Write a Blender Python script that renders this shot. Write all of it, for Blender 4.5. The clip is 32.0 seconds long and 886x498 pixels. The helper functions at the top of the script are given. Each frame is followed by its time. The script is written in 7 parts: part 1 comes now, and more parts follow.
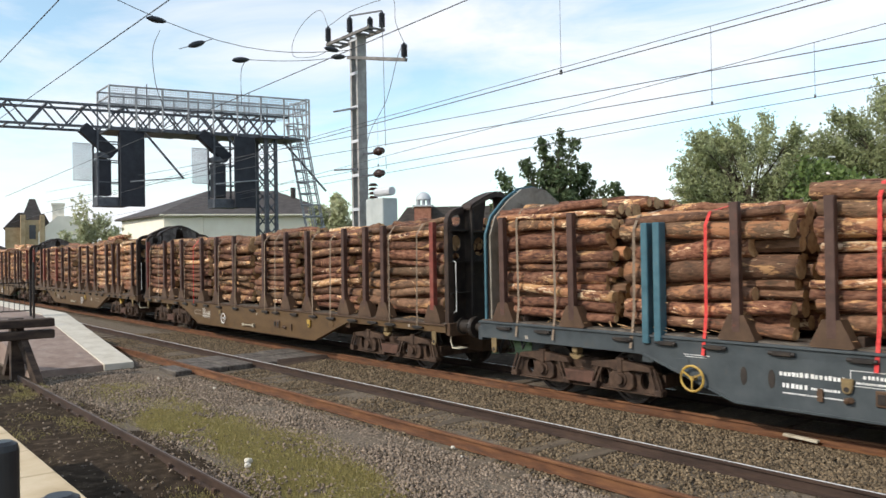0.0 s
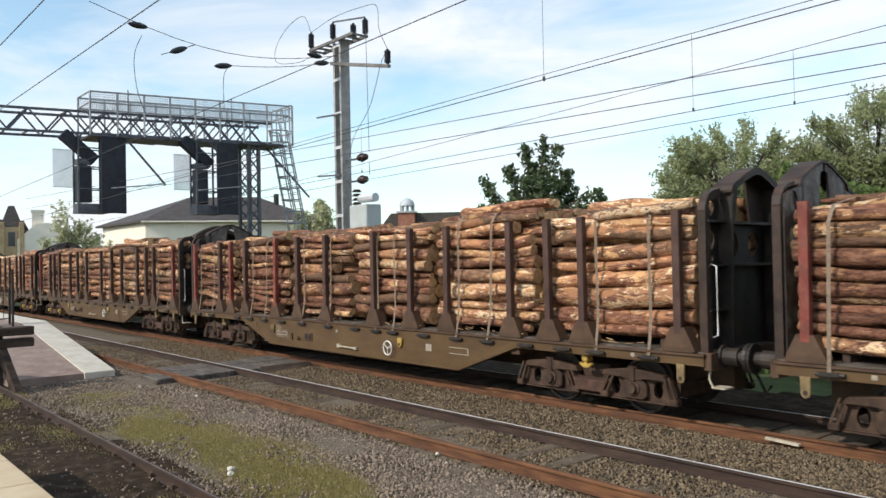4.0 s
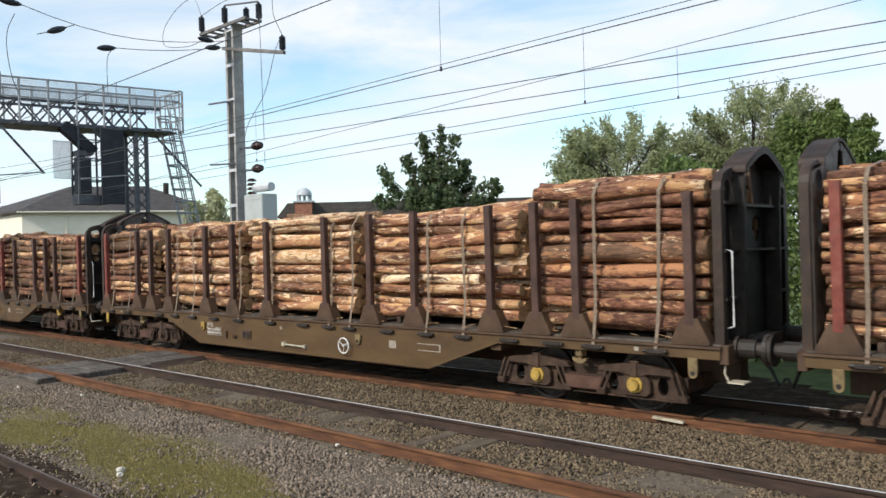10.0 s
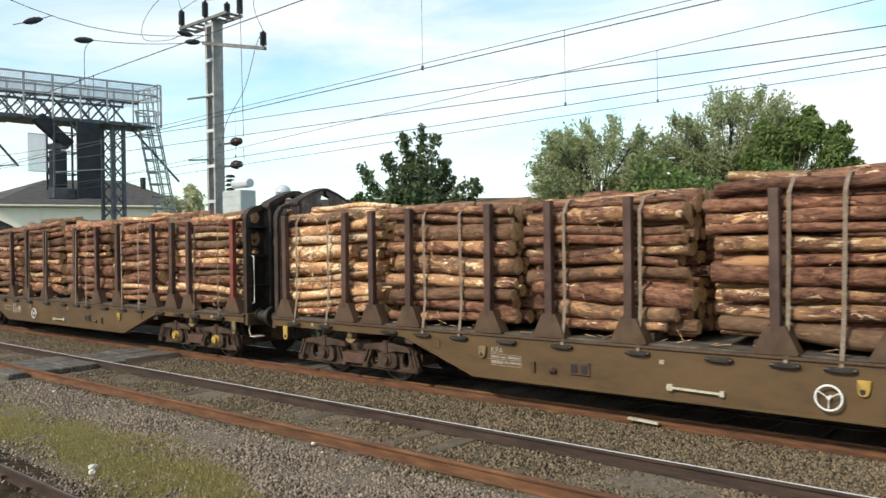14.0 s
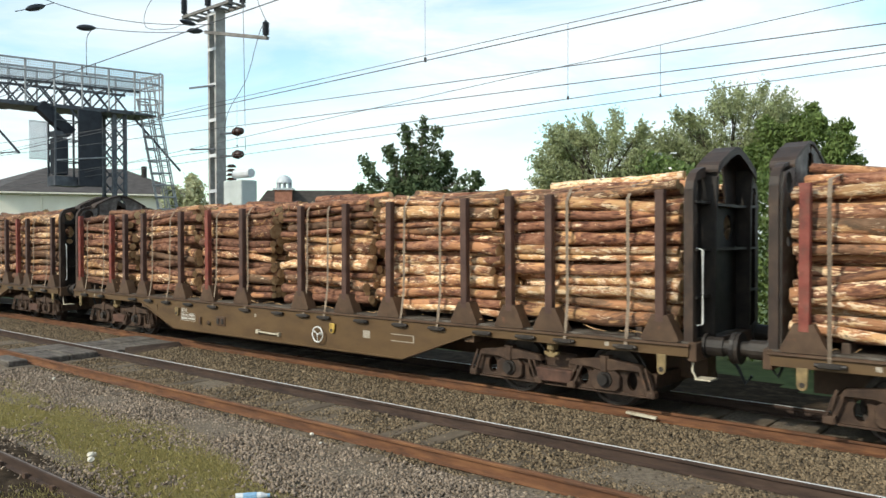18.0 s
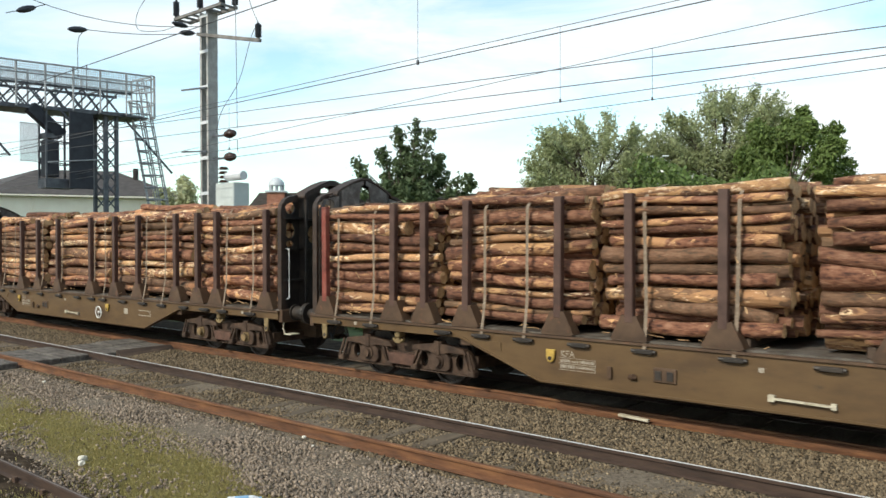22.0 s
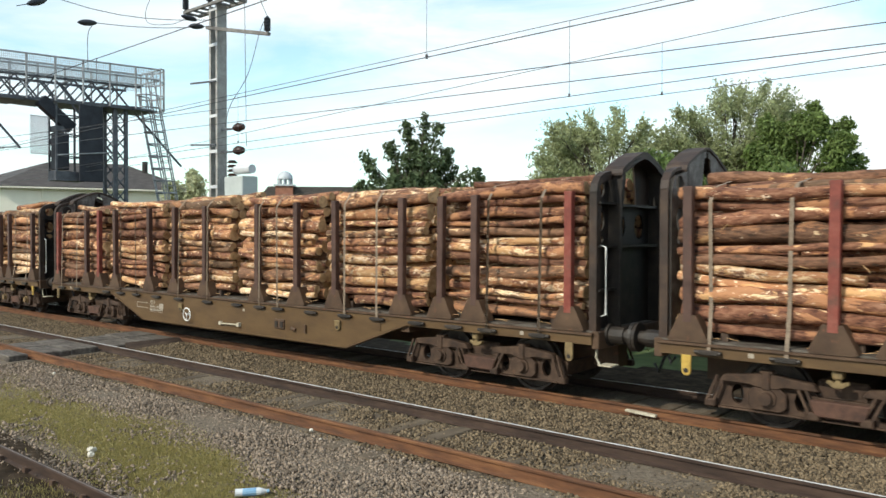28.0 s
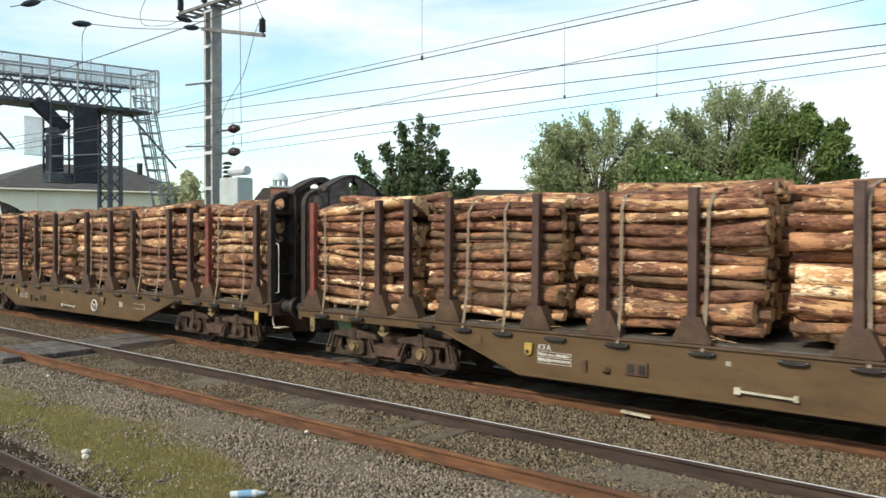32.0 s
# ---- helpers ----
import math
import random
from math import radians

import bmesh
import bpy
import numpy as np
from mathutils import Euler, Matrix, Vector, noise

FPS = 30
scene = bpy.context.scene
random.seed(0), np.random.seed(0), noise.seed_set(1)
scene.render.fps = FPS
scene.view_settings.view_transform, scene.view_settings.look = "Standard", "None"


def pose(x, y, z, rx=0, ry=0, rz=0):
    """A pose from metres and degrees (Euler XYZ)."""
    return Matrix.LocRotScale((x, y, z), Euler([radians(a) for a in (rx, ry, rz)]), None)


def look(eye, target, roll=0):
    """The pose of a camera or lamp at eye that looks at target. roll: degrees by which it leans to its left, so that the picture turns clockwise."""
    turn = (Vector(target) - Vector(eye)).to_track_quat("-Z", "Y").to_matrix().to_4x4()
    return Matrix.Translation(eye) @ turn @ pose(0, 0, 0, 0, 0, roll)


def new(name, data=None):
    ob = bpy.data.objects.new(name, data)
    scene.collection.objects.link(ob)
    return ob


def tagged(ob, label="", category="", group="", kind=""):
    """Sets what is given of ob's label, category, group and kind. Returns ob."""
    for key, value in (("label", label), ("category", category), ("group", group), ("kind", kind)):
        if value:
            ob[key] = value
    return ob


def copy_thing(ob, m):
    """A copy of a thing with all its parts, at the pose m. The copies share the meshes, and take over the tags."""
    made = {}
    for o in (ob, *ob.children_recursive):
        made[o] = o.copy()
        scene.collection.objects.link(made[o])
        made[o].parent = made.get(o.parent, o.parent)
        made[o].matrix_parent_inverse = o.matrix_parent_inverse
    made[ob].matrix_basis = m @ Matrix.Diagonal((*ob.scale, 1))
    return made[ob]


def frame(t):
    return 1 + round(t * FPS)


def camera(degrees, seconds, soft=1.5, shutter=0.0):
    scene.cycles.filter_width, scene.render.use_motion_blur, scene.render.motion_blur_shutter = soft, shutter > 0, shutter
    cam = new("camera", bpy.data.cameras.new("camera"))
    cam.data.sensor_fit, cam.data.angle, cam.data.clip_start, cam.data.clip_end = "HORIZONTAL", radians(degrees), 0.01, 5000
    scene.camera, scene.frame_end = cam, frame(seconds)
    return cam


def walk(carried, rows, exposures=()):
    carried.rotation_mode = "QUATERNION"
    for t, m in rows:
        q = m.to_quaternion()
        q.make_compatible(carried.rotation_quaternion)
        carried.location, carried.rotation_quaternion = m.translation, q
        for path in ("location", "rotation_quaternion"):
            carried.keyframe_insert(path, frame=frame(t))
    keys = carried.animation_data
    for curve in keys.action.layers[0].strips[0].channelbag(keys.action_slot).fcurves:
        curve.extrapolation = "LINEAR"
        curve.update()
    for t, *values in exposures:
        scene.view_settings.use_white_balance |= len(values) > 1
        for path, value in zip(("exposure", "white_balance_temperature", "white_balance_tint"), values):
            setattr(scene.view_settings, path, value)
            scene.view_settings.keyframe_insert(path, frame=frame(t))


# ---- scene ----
cam = camera(59.7, 32.0, soft=1.5, shutter=0.1)
EYE = (0.0, 0.0, 2.52)
# seconds, yaw, pitch, roll of the hand-held camera on the platform
PATH = [
    (0.0, 50.55, 0.42, 0.94), (0.5, 50.42, 0.32, 0.85), (1.0, 50.44, 0.17, 0.84), (1.5, 50.4, 0.13, 0.93),
    (2.0, 50.62, 0.29, 1.07), (2.5, 50.71, 0.38, 1.37), (4.5, 47.93, 1.19, 0.48), (5.0, 45.66, 1.39, -0.44),
    (5.5, 43.46, 1.49, -0.39), (6.0, 40.71, 1.78, -0.25), (6.5, 39.42, 1.31, -0.45), (7.0, 40.53, 0.46, 0.44),
    (7.5, 40.43, 0.63, 1.01), (8.0, 40.2, -0.11, 1.4), (8.5, 40.91, 0.29, 0.81), (9.0, 41.8, 0.16, 1.77),
    (9.5, 41.88, 0.41, 1.87), (10.0, 41.85, -0.1, 1.61), (10.5, 41.53, -0.39, 1.27), (11.0, 40.81, -0.45, 0.67),
    (11.5, 40.55, -0.44, 0.57), (12.0, 40.23, -0.17, 0.51), (12.5, 40.5, -0.16, 0.54), (13.0, 40.61, -0.15, 0.84),
    (13.5, 40.46, -0.2, 1.02), (14.0, 40.3, -0.18, 0.83), (14.5, 40.23, -0.32, 0.7), (15.0, 40.57, -0.36, 0.67),
    (15.5, 40.7, -0.41, 0.32), (17.5, 40.53, -0.83, -0.15), (18.0, 40.34, -0.74, 0.14), (18.5, 40.49, -0.67, 0.03),
    (19.0, 40.45, -0.53, -0.11), (19.5, 40.45, -0.51, -0.04), (20.0, 40.29, -0.61, 0.05), (20.5, 40.29, -0.21, 0.42),
    (21.0, 39.9, -0.38, 0.13), (21.5, 39.82, -0.7, 0.35), (22.0, 39.79, -0.55, 0.12), (22.5, 40.12, -0.87, 0.3),
    (23.0, 40.41, -0.77, 0.21), (23.5, 40.36, -0.75, 0.04), (24.0, 40.09, -1.08, 0.06), (24.5, 40.0, -0.88, -0.24),
    (25.0, 40.0, -0.67, -0.05), (25.5, 40.48, -0.56, 0.06), (27.5, 40.68, -1.22, -0.18), (28.0, 40.38, -0.97, -0.15),
    (28.5, 40.42, -1.03, -0.5), (29.0, 40.07, -1.17, -0.29), (29.5, 39.74, -1.08, -0.65), (30.0, 39.78, -1.07, -0.31),
    (30.5, 39.88, -1.09, -0.47), (31.0, 40.33, -0.95, -0.21), (31.5, 40.27, -1.06, -0.23), (32.0, 40.04, -0.86, -0.13),
]
walk(cam, [(t, pose(*EYE, 90 + p, r, y)) for t, y, p, r in PATH], exposures=(
    (0.0, -0.01, 6250, 12), (3.0, -0.03, 6200, 12), (5.0, -0.15, 6050, 11), (6.0, -0.22, 5900, 11), (7.0, -0.09, 6180, 11), (8.0, -0.11, 6080, 11), (10.0, -0.11, 6080, 11),
    (12.0, -0.01, 6200, 9), (14.0, 0.05, 6230, 6), (18.0, 0.08, 6230, 5), (24.0, 0.10, 6230, 5), (28.0, 0.09, 6220, 5), (32.0, 0.05, 6200, 5)))

# ---- sky and sun ----
SUN_AZ, SUN_EL = radians(190), radians(36)   # compass angle from +y towards +x
scene.view_settings.exposure = 0.0
world = bpy.data.worlds.new("sky")
scene.world = world
world.use_nodes = True
wn, wl = world.node_tree.nodes, world.node_tree.links
wn.clear()
w_out, w_bg = wn.new("ShaderNodeOutputWorld"), wn.new("ShaderNodeBackground")
w_sky = wn.new("ShaderNodeTexSky")
w_sky.sky_type, w_sky.sun_disc = "NISHITA", False
w_sky.sun_elevation, w_sky.sun_rotation = SUN_EL, SUN_AZ
w_sky.air_density, w_sky.dust_density = 1.0, 0.6
w_co, w_map = wn.new("ShaderNodeTexCoord"), wn.new("ShaderNodeMapping")
w_map.inputs["Scale"].default_value = (1.6, 1.6, 6.5)
w_n1, w_n2 = wn.new("ShaderNodeTexNoise"), wn.new("ShaderNodeTexNoise")
w_n1.inputs["Scale"].default_value, w_n1.inputs["Detail"].default_value = 1.5, 9
w_n1.inputs["Roughness"].default_value, w_n1.inputs["Distortion"].default_value = 0.58, 0.5
w_n2.inputs["Scale"].default_value, w_n2.inputs["Detail"].default_value = 0.8, 4
w_add = wn.new("ShaderNodeMath")
w_add.operation = "MULTIPLY_ADD"
w_add.inputs[1].default_value, w_add.inputs[2].default_value = 0.6, 0.0
w_sum = wn.new("ShaderNodeMath")
w_sep, w_hor = wn.new("ShaderNodeSeparateXYZ"), wn.new("ShaderNodeMapRange")
w_hor.inputs["From Min"].default_value, w_hor.inputs["From Max"].default_value = 0.0, 0.45
w_hor.inputs["To Min"].default_value, w_hor.inputs["To Max"].default_value = 0.16, -0.03
w_sum2 = wn.new("ShaderNodeMath")
w_ramp = wn.new("ShaderNodeValToRGB")
w_ramp.color_ramp.elements[0].position, w_ramp.color_ramp.elements[1].position = 0.70, 0.98
w_ramp.color_ramp.elements[0].color = (0.10, 0.10, 0.10, 1)
w_hue = wn.new("ShaderNodeMix")
w_hue.data_type, w_hue.blend_type = "RGBA", "MULTIPLY"
w_hue.inputs["Factor"].default_value, w_hue.inputs["B"].default_value = 1.0, (1.50, 1.62, 1.42, 1)
w_mix = wn.new("ShaderNodeMix")
w_mix.data_type = "RGBA"
w_mix.inputs["B"].default_value = (7.0, 7.1, 7.1, 1)
for a, b in ((w_co.outputs["Generated"], w_map.inputs["Vector"]), (w_map.outputs[0], w_n1.inputs["Vector"]), (w_map.outputs[0], w_n2.inputs["Vector"]),
             (w_n2.outputs["Fac"], w_add.inputs[0]), (w_n1.outputs["Fac"], w_sum.inputs[0]), (w_add.outputs[0], w_sum.inputs[1]),
             (w_co.outputs["Generated"], w_sep.inputs[0]), (w_sep.outputs["Z"], w_hor.inputs["Value"]), (w_sum.outputs[0], w_sum2.inputs[0]),
             (w_hor.outputs[0], w_sum2.inputs[1]), (w_sum2.outputs[0], w_ramp.inputs["Fac"]), (w_ramp.outputs["Color"], w_mix.inputs["Factor"]),
             (w_sky.outputs[0], w_hue.inputs["A"]), (w_hue.outputs["Result"], w_mix.inputs["A"]), (w_mix.outputs["Result"], w_bg.inputs["Color"]), (w_bg.outputs[0], w_out.inputs["Surface"])):
    wl.new(a, b)
w_bg.inputs["Strength"].default_value = 0.15
sun = new("sun", bpy.data.lights.new("sun", "SUN"))
sun.data.energy, sun.data.angle, sun.data.color = 3.5, radians(0.6), (1.0, 0.905, 0.76)
to_sun = Vector((math.sin(SUN_AZ) * math.cos(SUN_EL), math.cos(SUN_AZ) * math.cos(SUN_EL), math.sin(SUN_EL)))
sun.matrix_world = look(to_sun * 100, (0, 0, 0))


# ---- materials ----
def material(name, colours, scale=6.0, rough=0.8, metal=0.0, bump=0.15, stretch=(1, 1, 1), detail=6, spots=None, per=0.0, bump_scale=None, span=(0.3, 0.7), spec=0.4):
    """Noise-blended colours, a second scale of stains (spots: colour, scale, from, to), relief, and a shift from object to object (per)."""
    m = bpy.data.materials.new(name)
    m.use_nodes = True
    n, l = m.node_tree.nodes, m.node_tree.links
    b = n["Principled BSDF"]
    co, mp, info, off = n.new("ShaderNodeTexCoord"), n.new("ShaderNodeMapping"), n.new("ShaderNodeObjectInfo"), n.new("ShaderNodeVectorMath")
    geo = n.new("ShaderNodeNewGeometry")
    both = n.new("ShaderNodeMath")
    l.new(info.outputs["Random"], both.inputs[0]), l.new(geo.outputs["Random Per Island"], both.inputs[1])
    k = n.new("ShaderNodeMath")
    k.operation = "MULTIPLY"
    k.inputs[1].default_value = 37.0
    l.new(both.outputs[0] if per else info.outputs["Random"], k.inputs[0])
    l.new(co.outputs["Object"], off.inputs[0]), l.new(k.outputs[0], off.inputs[1])
    l.new(off.outputs[0], mp.inputs["Vector"])
    mp.inputs["Scale"].default_value = stretch
    t = n.new("ShaderNodeTexNoise")
    t.inputs["Scale"].default_value, t.inputs["Detail"].default_value, t.inputs["Roughness"].default_value = scale, detail, 0.62
    l.new(mp.outputs[0], t.inputs["Vector"])
    r = n.new("ShaderNodeValToRGB")
    r.color_ramp.elements[0].position, r.color_ramp.elements[1].position = span
    r.color_ramp.elements[0].color, r.color_ramp.elements[1].color = (*colours[0], 1), (*colours[-1], 1)
    for i, c in enumerate(colours[1:-1]):
        e = r.color_ramp.elements.new(span[0] + (span[1] - span[0]) * (i + 1) / (len(colours) - 1))
        e.color = (*c, 1)
    l.new(t.outputs["Fac"], r.inputs["Fac"])
    col = r.outputs["Color"]
    for c, sc, lo, hi in spots or ():
        t2, mr, mx = n.new("ShaderNodeTexNoise"), n.new("ShaderNodeMapRange"), n.new("ShaderNodeMix")
        t2.inputs["Scale"].default_value, t2.inputs["Detail"].default_value, t2.inputs["Roughness"].default_value = sc, 5, 0.65
        l.new(mp.outputs[0], t2.inputs["Vector"]), l.new(t2.outputs["Fac"], mr.inputs["Value"])
        mr.inputs["From Min"].default_value, mr.inputs["From Max"].default_value = lo, hi
        mx.data_type = "RGBA"
        mx.inputs["B"].default_value = (*c, 1)
        l.new(mr.outputs[0], mx.inputs["Factor"]), l.new(col, mx.inputs["A"])
        col = mx.outputs["Result"]
    if per:
        hs, mr = n.new("ShaderNodeHueSaturation"), n.new("ShaderNodeMapRange")
        fr = n.new("ShaderNodeMath")
        fr.operation = "FRACT"
        l.new(both.outputs[0], fr.inputs[0]), l.new(fr.outputs[0], mr.inputs["Value"])
        mr.inputs["To Min"].default_value, mr.inputs["To Max"].default_value = 1 - per, 1 + per
        l.new(mr.outputs[0], hs.inputs["Value"]), l.new(col, hs.inputs["Color"])
        col = hs.outputs["Color"]
    l.new(col, b.inputs["Base Color"])
    b.inputs["Roughness"].default_value, b.inputs["Metallic"].default_value = rough, metal
    b.inputs["Specular IOR Level"].default_value = spec
    if bump:
        bp, t3 = n.new("ShaderNodeBump"), n.new("ShaderNodeTexNoise")
        t3.inputs["Scale"].default_value, t3.inputs["Detail"].default_value = bump_scale or scale * 3, 6
        l.new(mp.outputs[0], t3.inputs["Vector"]), l.new(t3.outputs["Fac"], bp.inputs["Height"])
        bp.inputs["Strength"].default_value, bp.inputs["Distance"].default_value = bump, 0.02
        l.new(bp.outputs[0], b.inputs["Normal"])
    return m


def log_material(name, peel, warm, tone=1.0):
    """Flaking pine bark, red-brown to olive grey from log to log; where it has come off, long ragged patches of orange inner bark, tan wood and pale flecks."""
    m = material(name, [tuple(v * tone for v in c) for c in ((0.050, 0.020, 0.013), (0.158, 0.063, 0.035), (0.240, 0.107, 0.060), (0.305, 0.158, 0.096))], scale=15, rough=0.85, bump=1.0, stretch=(0.38, 1.2, 1.2), bump_scale=30, per=0.30, detail=9, span=(0.35, 0.65))
    n, l = m.node_tree.nodes, m.node_tree.links
    hs = [q for q in n if q.bl_idname == "ShaderNodeHueSaturation"][0]
    mp = [q for q in n if q.bl_idname == "ShaderNodeMapping"][0]
    info = [q for q in n if q.bl_idname == "ShaderNodeObjectInfo"][0]
    geo = [q for q in n if q.bl_idname == "ShaderNodeNewGeometry"][0]

    def own(k):
        """A number of its own for each log."""
        a, f = n.new("ShaderNodeMath"), n.new("ShaderNodeMath")
        a.operation, f.operation = "MULTIPLY_ADD", "FRACT"
        a.inputs[1].default_value = k
        l.new(info.outputs["Random"], a.inputs[0]), l.new(geo.outputs["Random Per Island"], a.inputs[2]), l.new(a.outputs[0], f.inputs[0])
        return f.outputs[0]
    curve, bare = n.new("ShaderNodeMath"), n.new("ShaderNodeMapRange")
    curve.operation = "POWER"
    curve.inputs[1].default_value = 2.2
    bare.inputs["To Min"].default_value, bare.inputs["To Max"].default_value = -0.046 + peel, 0.070 + peel
    l.new(own(7.31), curve.inputs[0]), l.new(curve.outputs[0], bare.inputs["Value"])
    col = hs.inputs["Color"].links[0].from_socket
    age, grey = n.new("ShaderNodeMapRange"), n.new("ShaderNodeMix")
    age.inputs["From Min"].default_value, age.inputs["To Max"].default_value = 0.55, 0.50
    grey.data_type = "RGBA"
    grey.inputs["B"].default_value = (0.150, 0.112, 0.062, 1)
    l.new(own(13.7), age.inputs["Value"]), l.new(age.outputs[0], grey.inputs["Factor"]), l.new(col, grey.inputs["A"])
    col = grey.outputs["Result"]
    for c, sc, at, wide, dist in (((0.38 * warm, 0.180, 0.086), 2.3, 0.525, 0.03, 0.5), ((0.52, 0.295, 0.135), 2.9, 0.575, 0.016, 0.5), ((0.76, 0.540, 0.320), 6.0, 0.607, 0.012, 0.4), ((0.76, 0.57, 0.39), 13.0, 0.622, 0.012, 0.3), ((0.10, 0.056, 0.035), 6.0, 0.665, 0.05, 0.3)):
        t, ad, mr, mx = n.new("ShaderNodeTexNoise"), n.new("ShaderNodeMath"), n.new("ShaderNodeMapRange"), n.new("ShaderNodeMix")
        t.inputs["Scale"].default_value, t.inputs["Detail"].default_value, t.inputs["Roughness"].default_value, t.inputs["Distortion"].default_value = sc, 8, 0.72, dist
        l.new(mp.outputs[0], t.inputs["Vector"]), l.new(t.outputs["Fac"], ad.inputs[0]), l.new(bare.outputs[0], ad.inputs[1]), l.new(ad.outputs[0], mr.inputs["Value"])
        mr.inputs["From Min"].default_value, mr.inputs["From Max"].default_value = at, at + wide
        mx.data_type = "RGBA"
        mx.inputs["B"].default_value = (*c, 1)
        l.new(mr.outputs[0], mx.inputs["Factor"]), l.new(col, mx.inputs["A"])
        col = mx.outputs["Result"]
    l.new(col, hs.inputs["Color"])
    return m


M = {}
M["bark"] = log_material("bark", -0.003, 1.0, 0.86)
M["bark_pale"] = log_material("bark_pale", 0.038, 1.0, 0.93)
M["bark_dark"] = log_material("bark_dark", -0.020, 0.9, 0.78)
M["bark_peeled"] = log_material("bark_peeled", 0.070, 1.0, 0.98)
M["cut_wood"] = material("cut_wood", ((0.30, 0.16, 0.07), (0.50, 0.31, 0.15), (0.62, 0.42, 0.22)), scale=9, rough=0.8, bump=0.3, per=0.25)
M["brown_paint"] = material("brown_paint", ((0.070, 0.038, 0.0155), (0.100, 0.0565, 0.022), (0.120, 0.070, 0.028)), scale=2.2, rough=0.55, bump=0.08, stretch=(0.6, 1, 1.6),
                            spots=(((0.045, 0.028, 0.017), 5.0, 0.62, 0.85), ((0.16, 0.07, 0.03), 9.0, 0.68, 0.8)))
M["stake_paint"] = material("stake_paint", ((0.044, 0.022, 0.016), (0.072, 0.037, 0.027), (0.098, 0.053, 0.039)), scale=3, rough=0.55, bump=0.12, spots=(((0.15, 0.05, 0.03), 7, 0.62, 0.8),))
M["deck_steel"] = material("deck_steel", ((0.05, 0.038, 0.028), (0.105, 0.086, 0.068), (0.165, 0.142, 0.118)), scale=4, rough=0.7, bump=0.15, spots=(((0.05, 0.03, 0.02), 3, 0.52, 0.72),))
M["brown_steel"] = material("brown_steel", ((0.049, 0.026, 0.014), (0.078, 0.043, 0.023), (0.106, 0.062, 0.034)), scale=3, rough=0.6, bump=0.12, spots=(((0.17, 0.07, 0.035), 8, 0.6, 0.8),))
M["red_oxide"] = material("red_oxide", ((0.12, 0.026, 0.018), (0.20, 0.045, 0.03), (0.24, 0.08, 0.055)), scale=5, rough=0.6, bump=0.12, spots=(((0.10, 0.045, 0.03), 4, 0.5, 0.75),))
M["bogie_steel"] = material("bogie_steel", ((0.024, 0.013, 0.008), (0.054, 0.030, 0.018), (0.096, 0.057, 0.035)), scale=5, rough=0.75, bump=0.25, spots=(((0.14, 0.065, 0.035), 7, 0.62, 0.8),))
M["rust_red"] = material("rust_red", ((0.045, 0.024, 0.017), (0.085, 0.042, 0.028), (0.12, 0.06, 0.04)), scale=6, rough=0.8, bump=0.2)
M["black_steel"] = material("black_steel", ((0.012, 0.009, 0.008), (0.026, 0.020, 0.016), (0.048, 0.035, 0.026)), scale=4, rough=0.55, bump=0.12, spots=(((0.09, 0.055, 0.04), 6, 0.66, 0.82),))
M["bulkhead_grey"] = material("bulkhead_grey", ((0.018, 0.011, 0.007), (0.037, 0.021, 0.014), (0.072, 0.043, 0.026)), scale=3, rough=0.6, bump=0.15, spots=(((0.04, 0.03, 0.025), 5, 0.55, 0.75),))
M["scraped_steel"] = material("scraped_steel", ((0.035, 0.028, 0.024), (0.10, 0.088, 0.078), (0.20, 0.18, 0.165)), scale=5, rough=0.6, bump=0.15, spots=(((0.05, 0.035, 0.028), 3, 0.5, 0.68),))
M["grey_paint"] = material("grey_paint", ((0.038, 0.045, 0.050), (0.054, 0.064, 0.069), (0.071, 0.081, 0.086)), scale=2.5, rough=0.5, bump=0.06, spots=(((0.07, 0.06, 0.05), 5, 0.6, 0.85),))
M["blue_paint"] = material("blue_paint", ((0.034, 0.086, 0.110), (0.054, 0.129, 0.162), (0.075, 0.157, 0.187)), scale=3, rough=0.5, bump=0.08, spots=(((0.10, 0.07, 0.05), 6, 0.62, 0.8),))
M["yellow_paint"] = material("yellow_paint", ((0.30, 0.185, 0.04), (0.44, 0.28, 0.055), (0.54, 0.36, 0.08)), scale=8, rough=0.55, bump=0.08, spots=(((0.16, 0.10, 0.04), 7, 0.52, 0.72),))
M["ochre_paint"] = material("ochre_paint", ((0.10, 0.065, 0.03), (0.19, 0.125, 0.055), (0.26, 0.175, 0.08)), scale=7, rough=0.7, bump=0.15, spots=(((0.07, 0.045, 0.03), 6, 0.55, 0.75),))
M["white_paint"] = material("white_paint", ((0.62, 0.60, 0.55), (0.76, 0.75, 0.72), (0.82, 0.81, 0.79)), scale=5, rough=0.5, bump=0.05)
M["faded_white"] = material("faded_white", ((0.20, 0.165, 0.12), (0.34, 0.29, 0.23), (0.44, 0.39, 0.33)), scale=30, rough=0.7, bump=0)
M["strap"] = material("strap", ((0.16, 0.115, 0.080), (0.22, 0.165, 0.118), (0.28, 0.22, 0.162)), scale=20, rough=0.85, bump=0.1)
M["red_strap"] = material("red_strap", ((0.48, 0.03, 0.03), (0.62, 0.05, 0.045), (0.70, 0.08, 0.07)), scale=20, rough=0.8, bump=0.1)
M["wheel_steel"] = material("wheel_steel", ((0.032, 0.024, 0.020), (0.064, 0.050, 0.042), (0.100, 0.080, 0.068)), scale=6, rough=0.6, metal=0.3, bump=0.1)
